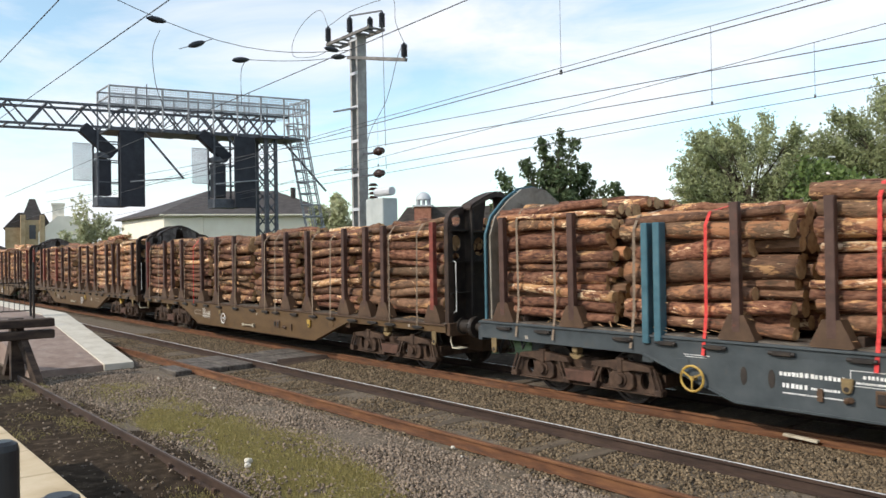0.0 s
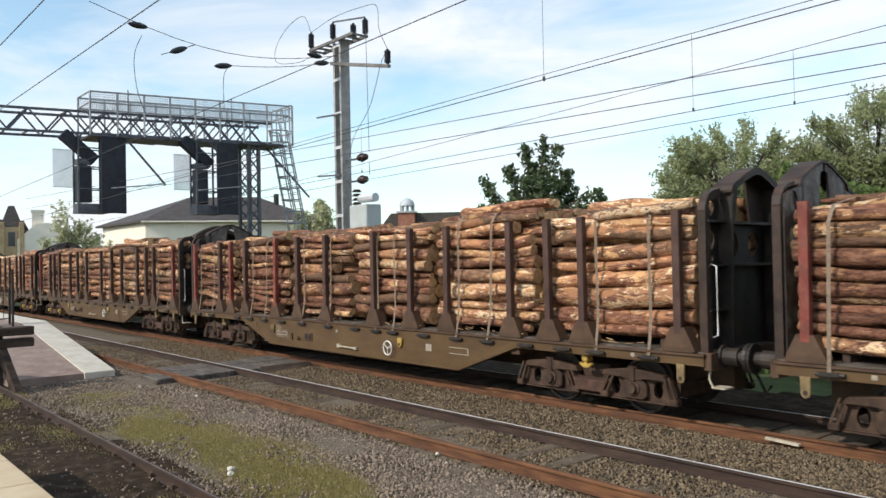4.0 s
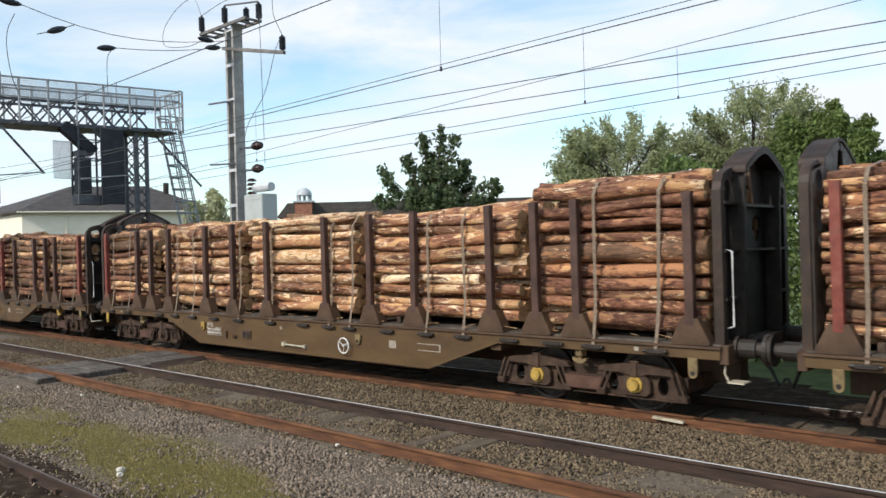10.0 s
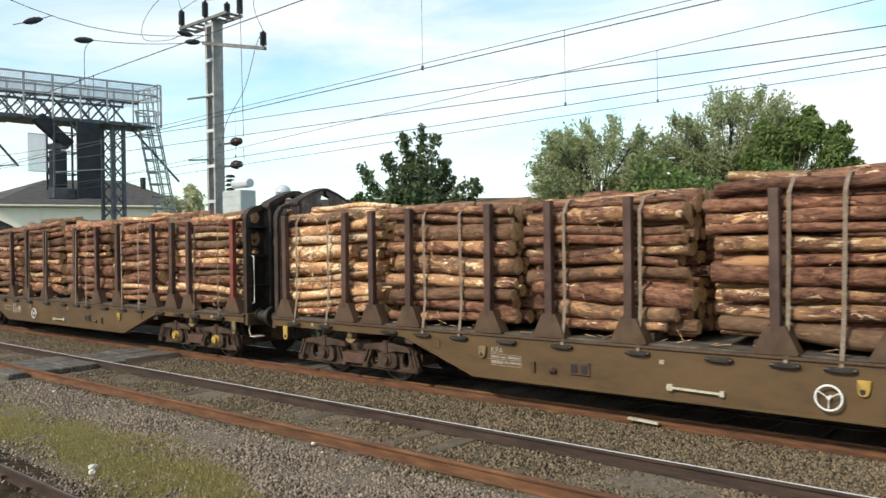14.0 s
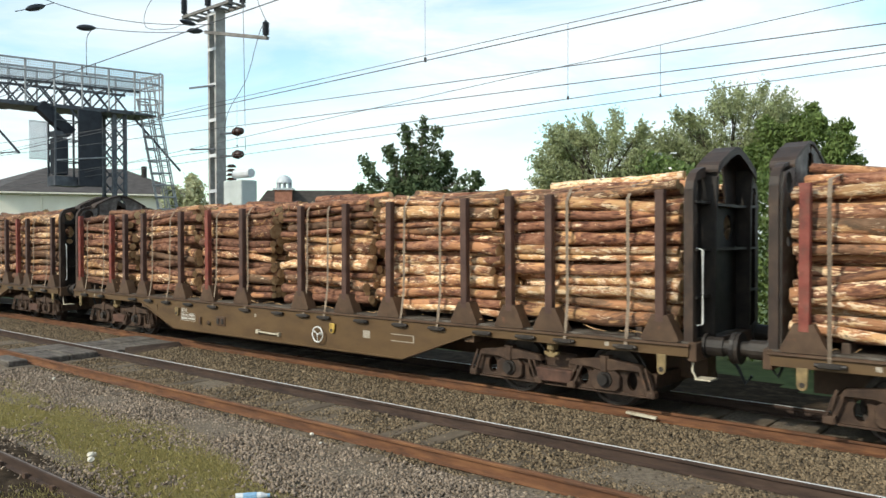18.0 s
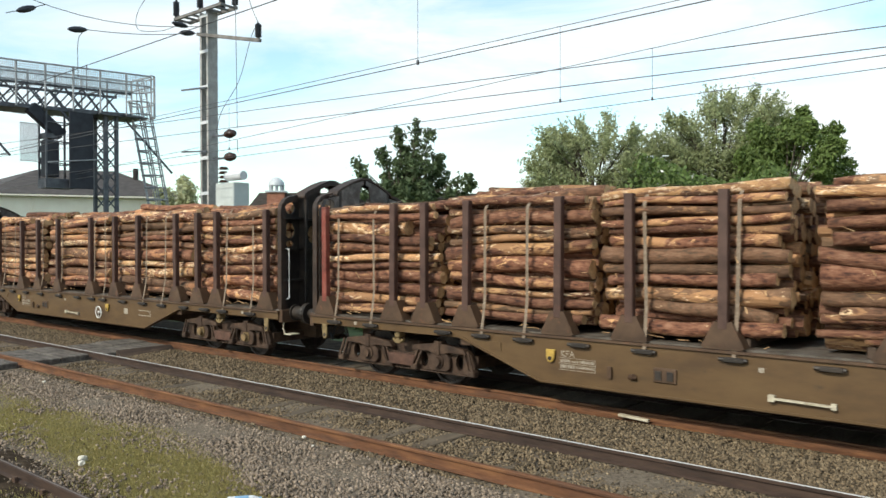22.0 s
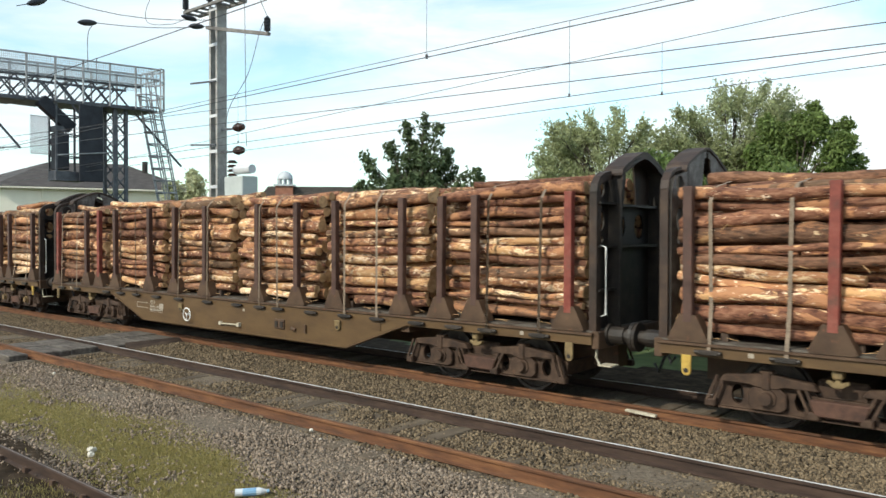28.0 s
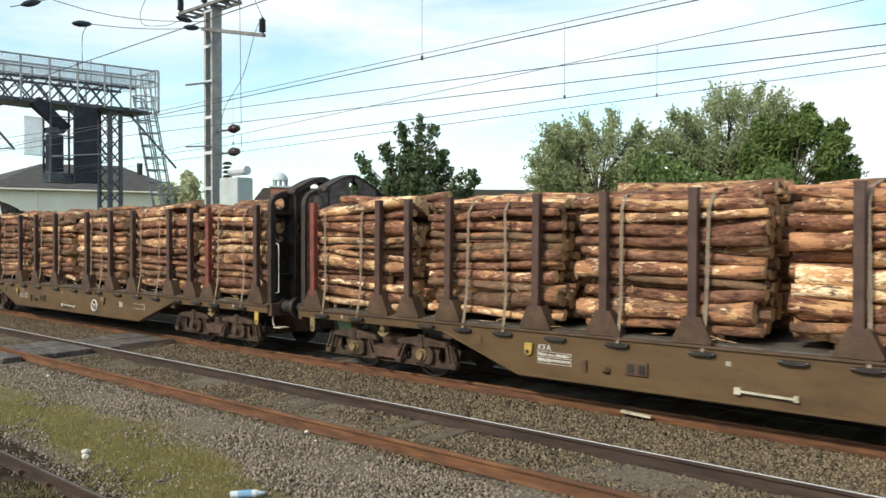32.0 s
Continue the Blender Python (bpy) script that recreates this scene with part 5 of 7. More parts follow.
rt = random.Random(4)
tri = lambda u: max(0.0, 1 - abs(u) ** 1.2)
dome = lambda u: math.sqrt(max(0.0, 1 - u * u))
for name, x, y, kw in (
    ("maple_tree", -30.6, 33.0, dict(trunk_h=4.6, clumps=leaders(rt), leaf=M["leaf_dark"], sprays=240, reach=0.40, count=9500, size=0.15, seed=3, label="dark green maple tree with ragged leafy top", tr=0.16)),
    ("willow_tree", -28.7, 52.4, dict(trunk_h=6, clumps=crown(rt, 110, 4.2, 2.0, 5.6, 11.5, 0.8, lambda u: dome((u + 0.05) * 0.9)), leaf=M["leaf_grey"], sprays=1500, reach=1.1, count=40000, size=0.125, seed=7, label="grey-green willow tree with a loose feathery crown", tr=0.24)),
    ("willow_tree", -20.6, 56.2, dict(trunk_h=7, clumps=crown(rt, 100, 4.5, 2.0, 6.0, 12.6, 0.8, lambda u: dome((u - 0.2) * 0.8)) + [(-0.6, 0, 12.3, 0.9), (1.9, 0, 12.4, 0.8), (0.6, 0, 11.8, 1.0)], leaf=M["leaf_grey"], sprays=1500, reach=1.1, count=40000, size=0.125, seed=9, label="tall grey-green willow tree with a loose crown", tr=0.26)),
    ("lime_tree", -15.4, 54.5, dict(trunk_h=6, clumps=crown(rt, 26, 3.4, 2.5, 6.0, 10.0, 1.1, lambda u: dome((u - 0.1) * 0.85)) + [(0.9, 0, 10.7, 0.6), (2.3, 0, 9.5, 0.8), (-1.6, 0, 9.8, 1.0)], leaf=M["leaf_green"], sprays=500, reach=0.5, count=26000, size=0.15, seed=11, label="bright green broadleaf tree with a dense rounded crown", tr=0.24)),
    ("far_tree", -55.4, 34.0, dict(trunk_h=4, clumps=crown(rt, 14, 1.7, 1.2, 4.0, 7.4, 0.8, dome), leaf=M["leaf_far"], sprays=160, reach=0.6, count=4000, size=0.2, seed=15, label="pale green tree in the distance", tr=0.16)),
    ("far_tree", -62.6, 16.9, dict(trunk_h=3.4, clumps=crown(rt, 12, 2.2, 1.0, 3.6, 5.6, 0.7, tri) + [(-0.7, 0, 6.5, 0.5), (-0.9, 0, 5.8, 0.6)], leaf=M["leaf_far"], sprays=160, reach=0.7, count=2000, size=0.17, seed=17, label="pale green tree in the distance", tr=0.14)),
    ("garden_tree", -37.5, 39.0, dict(trunk_h=3, clumps=crown(rt, 8, 2.0, 1.0, 3.0, 5.0, 0.7, dome), leaf=M["leaf_dark"], count=2500, size=0.16, seed=19, label="small dark green tree behind the line", tr=0.12)),
):
    ob = build_tree(name, x, y, **kw)
    ob.matrix_basis = pose(x, y, -0.2, 0, 0, facing(x, y))


def build_hedge():
    rng = np.random.default_rng(21)
    n = 110000
    x = np.where(rng.random(n) < 0.75, -12 + 22 * rng.random(n), -45 + 34 * rng.random(n))
    tall = np.clip((x + 10.5) / 2.5, 0.12, 1) * (4.4 + 0.4 * np.sin(x * 1.3)) * np.clip((-4.7 - x) / 0.8 + 0.66, 0.66, 1)
    y = 16.4 + 1.8 * rng.random(n) + 0.3 * np.sin(x * 2)
    z = -0.15 + tall * rng.random(n) ** 0.7
    p = np.stack([x, y, z], 1)
    u = rng.normal(size=(n, 3))
    v = np.cross(u, rng.normal(size=(n, 3)))
    u /= np.linalg.norm(u, axis=1, keepdims=True)
    v /= np.linalg.norm(v, axis=1, keepdims=True)
    s = 0.035 + 0.05 * rng.random((n, 1))
    me = bpy.data.meshes.new("hedge")
    me.from_pydata(np.stack([p - u * s, p + v * s * 0.6, p + u * s, p - v * s * 0.6], 1).reshape(-1, 3).tolist(), [], [(4 * i, 4 * i + 1, 4 * i + 2, 4 * i + 3) for i in range(n)])
    me.materials.append(M["hedge"]), me.materials.append(M["white_paint"])
    for i, q in enumerate(me.polygons):
        q.material_index = 1 if i % 330 == 0 else 0
    tagged(link("hedge", me), "tangled green lineside bushes with small white blossom", "hedge", kind="stuff")


def build_street_lamp(x, y, h):
    s = thing("street_lamp", "slender grey street lamp with twin heads among the trees", "street lamp")
    s.matrix_basis = pose(x, y, -0.2, 0, 0, facing(x, y))
    bm = B()
    cyl(bm, (0, 0, 0), (0, 0, h), 0.09, 8, r2=0.05)
    part("column", bm, M["galvanised"], s)
    for d in (-1, 1):
        bm = B()
        bar(bm, (0, 0, h), (0.5 * d, 0, h + 0.15), 0.06)
        part("arm", bm, M["galvanised"], s)
        bm = B()
        box(bm, min(0.3 * d, 0.75 * d), max(0.3 * d, 0.75 * d), -0.1, 0.1, h + 0.12, h + 0.24, bevel=0.03)
        part("lamp_head", bm, M["lead"], s)


build_hedge()
build_street_lamp(-23.0, 51.05, 8.45)


# ---- the train ----
PITCH = 19.261
FIRST_GAP = -11.52
TRAVEL = [(0, -0.09), (1, 6.16), (2, 12.48), (3, 18.86), (4, 25.32), (5, 31.86), (6, 38.48), (7, 45.17), (8, 51.95), (9, 58.80), (10, 65.72), (11, 72.72), (12, 79.79), (13, 86.92), (14, 94.12), (15, 101.37), (16, 108.67), (17, 116.03), (18, 123.42), (19, 130.86), (20, 138.33), (21, 145.83), (22, 153.36), (23, 160.91), (24, 168.48), (25, 176.08), (26, 183.70), (27, 191.34), (28, 199.00), (29, 206.69), (30, 214.41), (31, 222.16), (32, 229.95)]
STAKES = (1.00, 2.32, 3.49, 5.25, 6.17, 6.91, 8.70)
WHEEL_R = 0.45
BOGIES = ((-6.875, 6.875), (-6.80, 6.80))
AXLE = 0.86
HALF_W = 1.36
STRAPS = (-8.4, -7.43, -4.9, -4.08, -2.08, -0.85, 1.12, 1.75, 3.8, 4.67, 7.2, 8.2)


def stake_mesh(mat, h=2.07):
    bm = B()
    box(bm, -0.064, 0.064, -0.055, 0.055, 0.25, h, bevel=0.008)
    box(bm, -0.070, 0.070, -0.045, 0.045, h - 0.04, h + 0.005)
    return mesh_of("stake", bm, mat)


def bracket_mesh(mat):
    """Trapezoid foot of a stake, with folded side flanges."""
    bm = B()
    prism(bm, [(-0.26, 0.0), (0.26, 0.0), (0.26, 0.03), (0.095, 0.36), (-0.095, 0.36), (-0.26, 0.03)], -0.012, 0.012)
    for s in (-1, 1):
        vs = [(s * 0.26, 0.02), (s * 0.285, 0.02), (s * 0.115, 0.365), (s * 0.095, 0.36)]
        prism(bm, vs, -0.012, 0.20)
    return mesh_of("stake_foot", bm, mat)


def oval(cx, cz, rx, rz, n=12):
    return [(cx + rx * math.cos(2 * math.pi * k / n), cz + rz * math.sin(2 * math.pi * k / n)) for k in range(n)]


def bogie(parent, x0, steel, cap_mat, wheels):
    """A two-axle bogie: side frames with spring arms, axleboxes, links and two wheelsets."""
    b = link("bogie", None, parent)
    b.empty_display_size = 0.2
    b.matrix_basis = pose(x0, 0, 0)
    if "bogie_parts" not in KIT:
        kit = []
        for s in (-1, 1):
            yy = lambda p, q: (min(s * p, s * q), max(s * p, s * q))
            out = [(-1.58, 0.31), (-1.48, 0.25), (1.48, 0.25), (1.58, 0.31), (1.60, 0.42), (1.52, 0.58), (1.42, 0.66), (0.50, 0.68), (0.34, 0.60), (0.26, 0.52), (-0.26, 0.52), (-0.34, 0.60), (-0.50, 0.68), (-1.42, 0.66), (-1.52, 0.58), (-1.60, 0.42)]
            bm = B()
            pierced(bm, out, [oval(ax + dx, 0.435, 0.085, 0.135) for ax in (-AXLE, AXLE) for dx in (-0.40, 0.40)], *yy(0.99, 1.06))
            kit.append(("side_frame", mesh_of("side_frame", bm, steel)))
            bm = B()
            prism(bm, [(-1.60, 0.275), (-1.50, 0.23), (1.50, 0.23), (1.60, 0.275), (1.60, 0.30), (1.50, 0.255), (-1.50, 0.255), (-1.60, 0.30)], *yy(0.95, 1.10))
            kit.append(("frame_flange", mesh_of("frame_flange", bm, steel)))
            for ax in (-AXLE, AXLE):
                bm = B()
                box(bm, ax - 0.05, ax + 0.05, *yy(1.15, 1.195), 0.55, 0.80, bevel=0.012), box(bm, ax - 0.085, ax + 0.085, *yy(1.05, 1.18), 0.755, 0.80, bevel=0.01)
                kit.append(("spring_clamp", mesh_of("spring_clamp", bm, steel)))
                bm = B()
                prism(bm, [(ax - 0.62, 0.60), (ax - 0.56, 0.69), (ax - 0.05, 0.755), (ax + 0.05, 0.755), (ax + 0.56, 0.69), (ax + 0.62, 0.60), (ax + 0.22, 0.60), (ax + 0.12, 0.57), (ax - 0.12, 0.57), (ax - 0.22, 0.60)], *yy(1.03, 1.17), bevel=0.012)
                kit.append(("spring_arm", mesh_of("spring_arm", bm, steel)))
                bm = B()
                prism(bm, [(ax - 0.24, 0.33), (ax - 0.17, 0.27), (ax + 0.17, 0.27), (ax + 0.24, 0.33), (ax + 0.24, 0.50), (ax + 0.14, 0.60), (ax - 0.14, 0.60), (ax - 0.24, 0.50)], *yy(1.04, 1.15), bevel=0.015)
                kit.append(("axlebox", mesh_of("axlebox", bm, steel)))
                bm = B()
                cyl(bm, (ax, s * 1.14, 0.44), (ax, s * 1.175, 0.44), 0.125, 20, r2=0.120)
                cyl(bm, (ax, s * 1.175, 0.44), (ax, s * 1.235, 0.44), 0.088, 16, r2=0.080)
                kit.append(("axle_cap", mesh_of("axle_cap", bm, cap_mat)))
            for lx, dx in ((-1.46, -0.13), (-0.46, 0.16), (0.46, -0.16), (1.46, 0.13)):
                bm = B()
                for o in (-0.045, 0.045):
                    bar(bm, (lx + o, s * 1.15, 0.67), (lx + dx + o, s * 1.17, 0.32), 0.028, 0.035)
                kit.append(("swing_link", mesh_of("swing_link", bm, steel)))
                bm = B()
                box(bm, lx + dx - 0.075, lx + dx + 0.075, *yy(1.05, 1.19), 0.24, 0.35, bevel=0.02)
                kit.append(("link_foot", mesh_of("link_foot", bm, steel)))
            bm = B()
            prism(bm, [(-0.28, 0.30), (0.28, 0.30), (0.34, 0.50), (-0.34, 0.50)], *yy(1.06, 1.19), bevel=0.015)
            kit.append(("centre_pad", mesh_of("centre_pad", bm, M["rust_red"])))
        bm = B()
        box(bm, -0.3, 0.3, -1.0, 1.0, 0.40, 0.74, bevel=0.03)
        kit.append(("bolster", mesh_of("bolster", bm, steel)))
        for e in (-1, 1):
            bm = B()
            box(bm, min(e * 1.5, e * 1.6), max(e * 1.5, e * 1.6), -0.98, 0.98, 0.36, 0.56)
            kit.append(("end_beam", mesh_of("end_beam", bm, steel)))
        KIT["bogie_parts"] = kit
    for nm, me in KIT["bogie_parts"]:
        link(nm, me, b)
    for ax in (-AXLE, AXLE):
        link("wheelset", wheels, b, m=pose(ax, 0, WHEEL_R))
    return b


def wheelset_mesh():
    bm = B()
    cyl(bm, (0, -1.0, 0), (0, 1.0, 0), 0.075, 12)
    for s in (-1, 1):
        y = s * 0.75
        prof = ((0.46 + 0.02, s * -0.068), (0.482, s * -0.04), (0.452, s * -0.03), (0.447, s * 0.065), (0.40, s * 0.065), (0.385, s * 0.02), (0.17, s * 0.035), (0.12, s * 0.075), (0.0, s * 0.075), (0.0, s * -0.07), (0.12, s * -0.07), (0.17, s * -0.015), (0.385, s * -0.03), (0.40, s * -0.068))
        n = 28
        rings = [[bm.verts.new((r * math.sin(2 * math.pi * k / n), y + d, r * math.cos(2 * math.pi * k / n))) for r, d in prof] for k in range(n)]
        for k in range(n):
            a, c = rings[k], rings[(k + 1) % n]
            for j in range(len(prof)):
                jj = (j + 1) % len(prof)
                if prof[j][0] == 0 and prof[jj][0] == 0:
                    continue
                bm.faces.new((a[j], a[jj], c[jj], c[j]))
        for k in range(6):
            u = 2 * math.pi * k / 6
            cyl(bm, (0.28 * math.sin(u), y + s * 0.02, 0.28 * math.cos(u)), (0.28 * math.sin(u), y + s * 0.045, 0.28 * math.cos(u)), 0.03, 8)
    bmesh.ops.remove_doubles(bm, verts=bm.verts[:], dist=0.0005)
    bmesh.ops.recalc_face_normals(bm, faces=bm.faces[:])
    return mesh_of("wheelset", bm, M["wheel_steel"])


def bulkhead_meshes(outer, inner, top, thin=False):
    """The end wall that holds the logs: bowed channel posts, deep ribs, shelves, back plates and a gabled hood; its outside faces +x. thin: a bare rim round an arched panel."""
    out = []

    def strip(pts, name, mat):
        """pts: x0, x1, y, z and the step inwards dy, dz."""
        bm = B()
        rows = [[bm.verts.new(p) for p in ((x0, y, z), (x1, y, z), (x1, y + dy, z + dz), (x0, y + dy, z + dz))] for x0, x1, y, z, dy, dz in pts]
        for a, c in zip(rows, rows[1:]):
            for k in range(4):
                bm.faces.new((a[k], a[(k + 1) % 4], c[(k + 1) % 4], c[k]))
        bm.faces.new(rows[0]), bm.faces.new(rows[-1][::-1])
        bmesh.ops.recalc_face_normals(bm, faces=bm.faces[:])
        out.append((name, mesh_of(name, bm, mat)))

    def plate(outline, x0, x1, name, mat, holes=()):
        """A plate across the wagon, pierced by oval holes; the side towards the logs is scraped bare."""
        bm = B()
        for loop in (outline, *holes):
            vs = [bm.verts.new((x0, y, z)) for y, z in loop]
            for a, c in zip(vs, vs[1:] + vs[:1]):
                bm.edges.new((a, c))
        bmesh.ops.triangle_fill(bm, use_beauty=True, edges=bm.edges[:])
        ex = bmesh.ops.extrude_face_region(bm, geom=bm.faces[:])["geom"]
        bmesh.ops.translate(bm, verts=[g for g in ex if isinstance(g, bmesh.types.BMVert)], vec=(x1 - x0, 0, 0))
        bmesh.ops.recalc_face_normals(bm, faces=bm.faces[:])
        for fc in bm.faces:
            fc.material_index = 1 if fc.normal.x < -0.9 else 0
        out.append((name, mesh_of(name, bm, mat, M["scraped_steel"])))
    if thin:
        rim = [(1.28, 1.12), (1.28, 2.88), (1.13, 3.26), (0.76, 3.60), (0.37, 3.83), (0, 3.89)]
        for s in (-1, 1):
            strip([(0.0, 0.05, s * y, z, -s * 0.04, -0.03 if z > 3 else 0) for y, z in rim], "rim", outer)
            plate([(s * 0.42, 1.12), (s * 1.22, 1.12), (s * 1.22, 2.80), (s * 0.94, 3.34), (s * 0.42, 3.66)], -0.02, 0.0, "back_plate", inner)
        return out
    shoulder = [(1.30, 1.12), (1.30, 3.18), (1.27, 3.30), (1.18, 3.41), (1.05, 3.47), (0.86, 3.51)]
    lean = lambda z: min(1.0, max(0.0, (z - 3.18) / 0.28))
    gable = [(-0.80, 3.48), (-0.77, 3.54), (-0.70, 3.59), (-0.34, 3.76), (-0.07, 3.85), (0.07, 3.85), (0.34, 3.76), (0.70, 3.59), (0.77, 3.54), (0.80, 3.48)]
    for s in (-1, 1):
        strip([(-0.06, 0.06, s * y, z, -s * 0.045 * (1 - lean(z)), -0.045 * lean(z)) for y, z in shoulder], "side_post", outer)
        strip([(0.04, 0.06, s * (y - 0.046 * (1 - lean(z))), z - 0.046 * lean(z), -s * 0.09 * (1 - lean(z)), -0.09 * lean(z)) for y, z in shoulder], "post_flange", outer)
        plate([(s * 0.73, 1.12), (s * 1.25, 1.12), (s * 1.25, 3.15), (s * 1.14, 3.36), (s * 0.73, 3.45)], -0.09, -0.065, "back_plate", inner, [oval(s * 0.97, 3.24, 0.13, 0.14), oval(s * 0.97, 2.76, 0.13, 0.17), oval(s * 0.97, 2.48, 0.10, 0.07)])
        bm = B()
        prism(bm, [(-0.09, 1.12), (0.14, 1.12), (0.16, 3.0), (0.19, 3.56), (-0.09, 3.56)], min(s * 0.66, s * 0.73), max(s * 0.66, s * 0.73), bevel=0.012)
        out.append(("rib", mesh_of("rib", bm, inner)))
        for z in (1.70, 2.35, 3.0):
            bm = B()
            box(bm, -0.06, 0.09, min(s * 0.73, s * 1.24), max(s * 0.73, s * 1.24), z, z + 0.035)
            out.append(("shelf", mesh_of("shelf", bm, inner)))
        # the gable stands on two cheeks with an opening between them
        plate([(s * 0.22, 3.03), (s * 0.66, 3.03), (s * 0.66, 3.56), (s * 0.34, 3.71), (s * 0.03, 3.80), (s * 0.03, 3.70), (s * 0.11, 3.68)], -0.09, -0.065, "gable_cheek", outer)
    strip([(-0.11, 0.21, y, z, 0, -0.04) for y, z in gable], "hood", top)
    strip([(0.185, 0.21, y * 0.97, z - 0.041, 0, -0.07) for y, z in gable], "hood_lip", top)
    plate([(-0.66, 1.12), (0.66, 1.12), (0.66, 2.98), (-0.66, 2.98)], -0.09, -0.065, "centre_plate", inner, [oval(-0.32, 2.68, 0.17, 0.2), oval(0.32, 2.68, 0.17, 0.2)])
    for z in (2.35, 2.98):
        bm = B()
        box(bm, -0.06, 0.10, -0.66, 0.66, z, z + 0.04)
        out.append(("cross_shelf", mesh_of("cross_shelf", bm, inner)))
    return out


def ring(r, t, sides=20):
    return tube([(r * math.cos(2 * math.pi * k / sides), 0, r * math.sin(2 * math.pi * k / sides)) for k in range(sides)], t, 6, closed=True)


def text_mesh(body, size, mat):
    cu = bpy.data.curves.new("writing", "FONT")
    cu.body, cu.size, cu.extrude = body, size, 0.001
    tmp = bpy.data.objects.new("writing", cu)
    scene.collection.objects.link(tmp)
    dg = bpy.context.evaluated_depsgraph_get()
    me = bpy.data.meshes.new_from_object(tmp.evaluated_get(dg))
    bpy.data.objects.remove(tmp)
    me.materials.clear()
    me.materials.append(mat)
    return me


KIT = {}


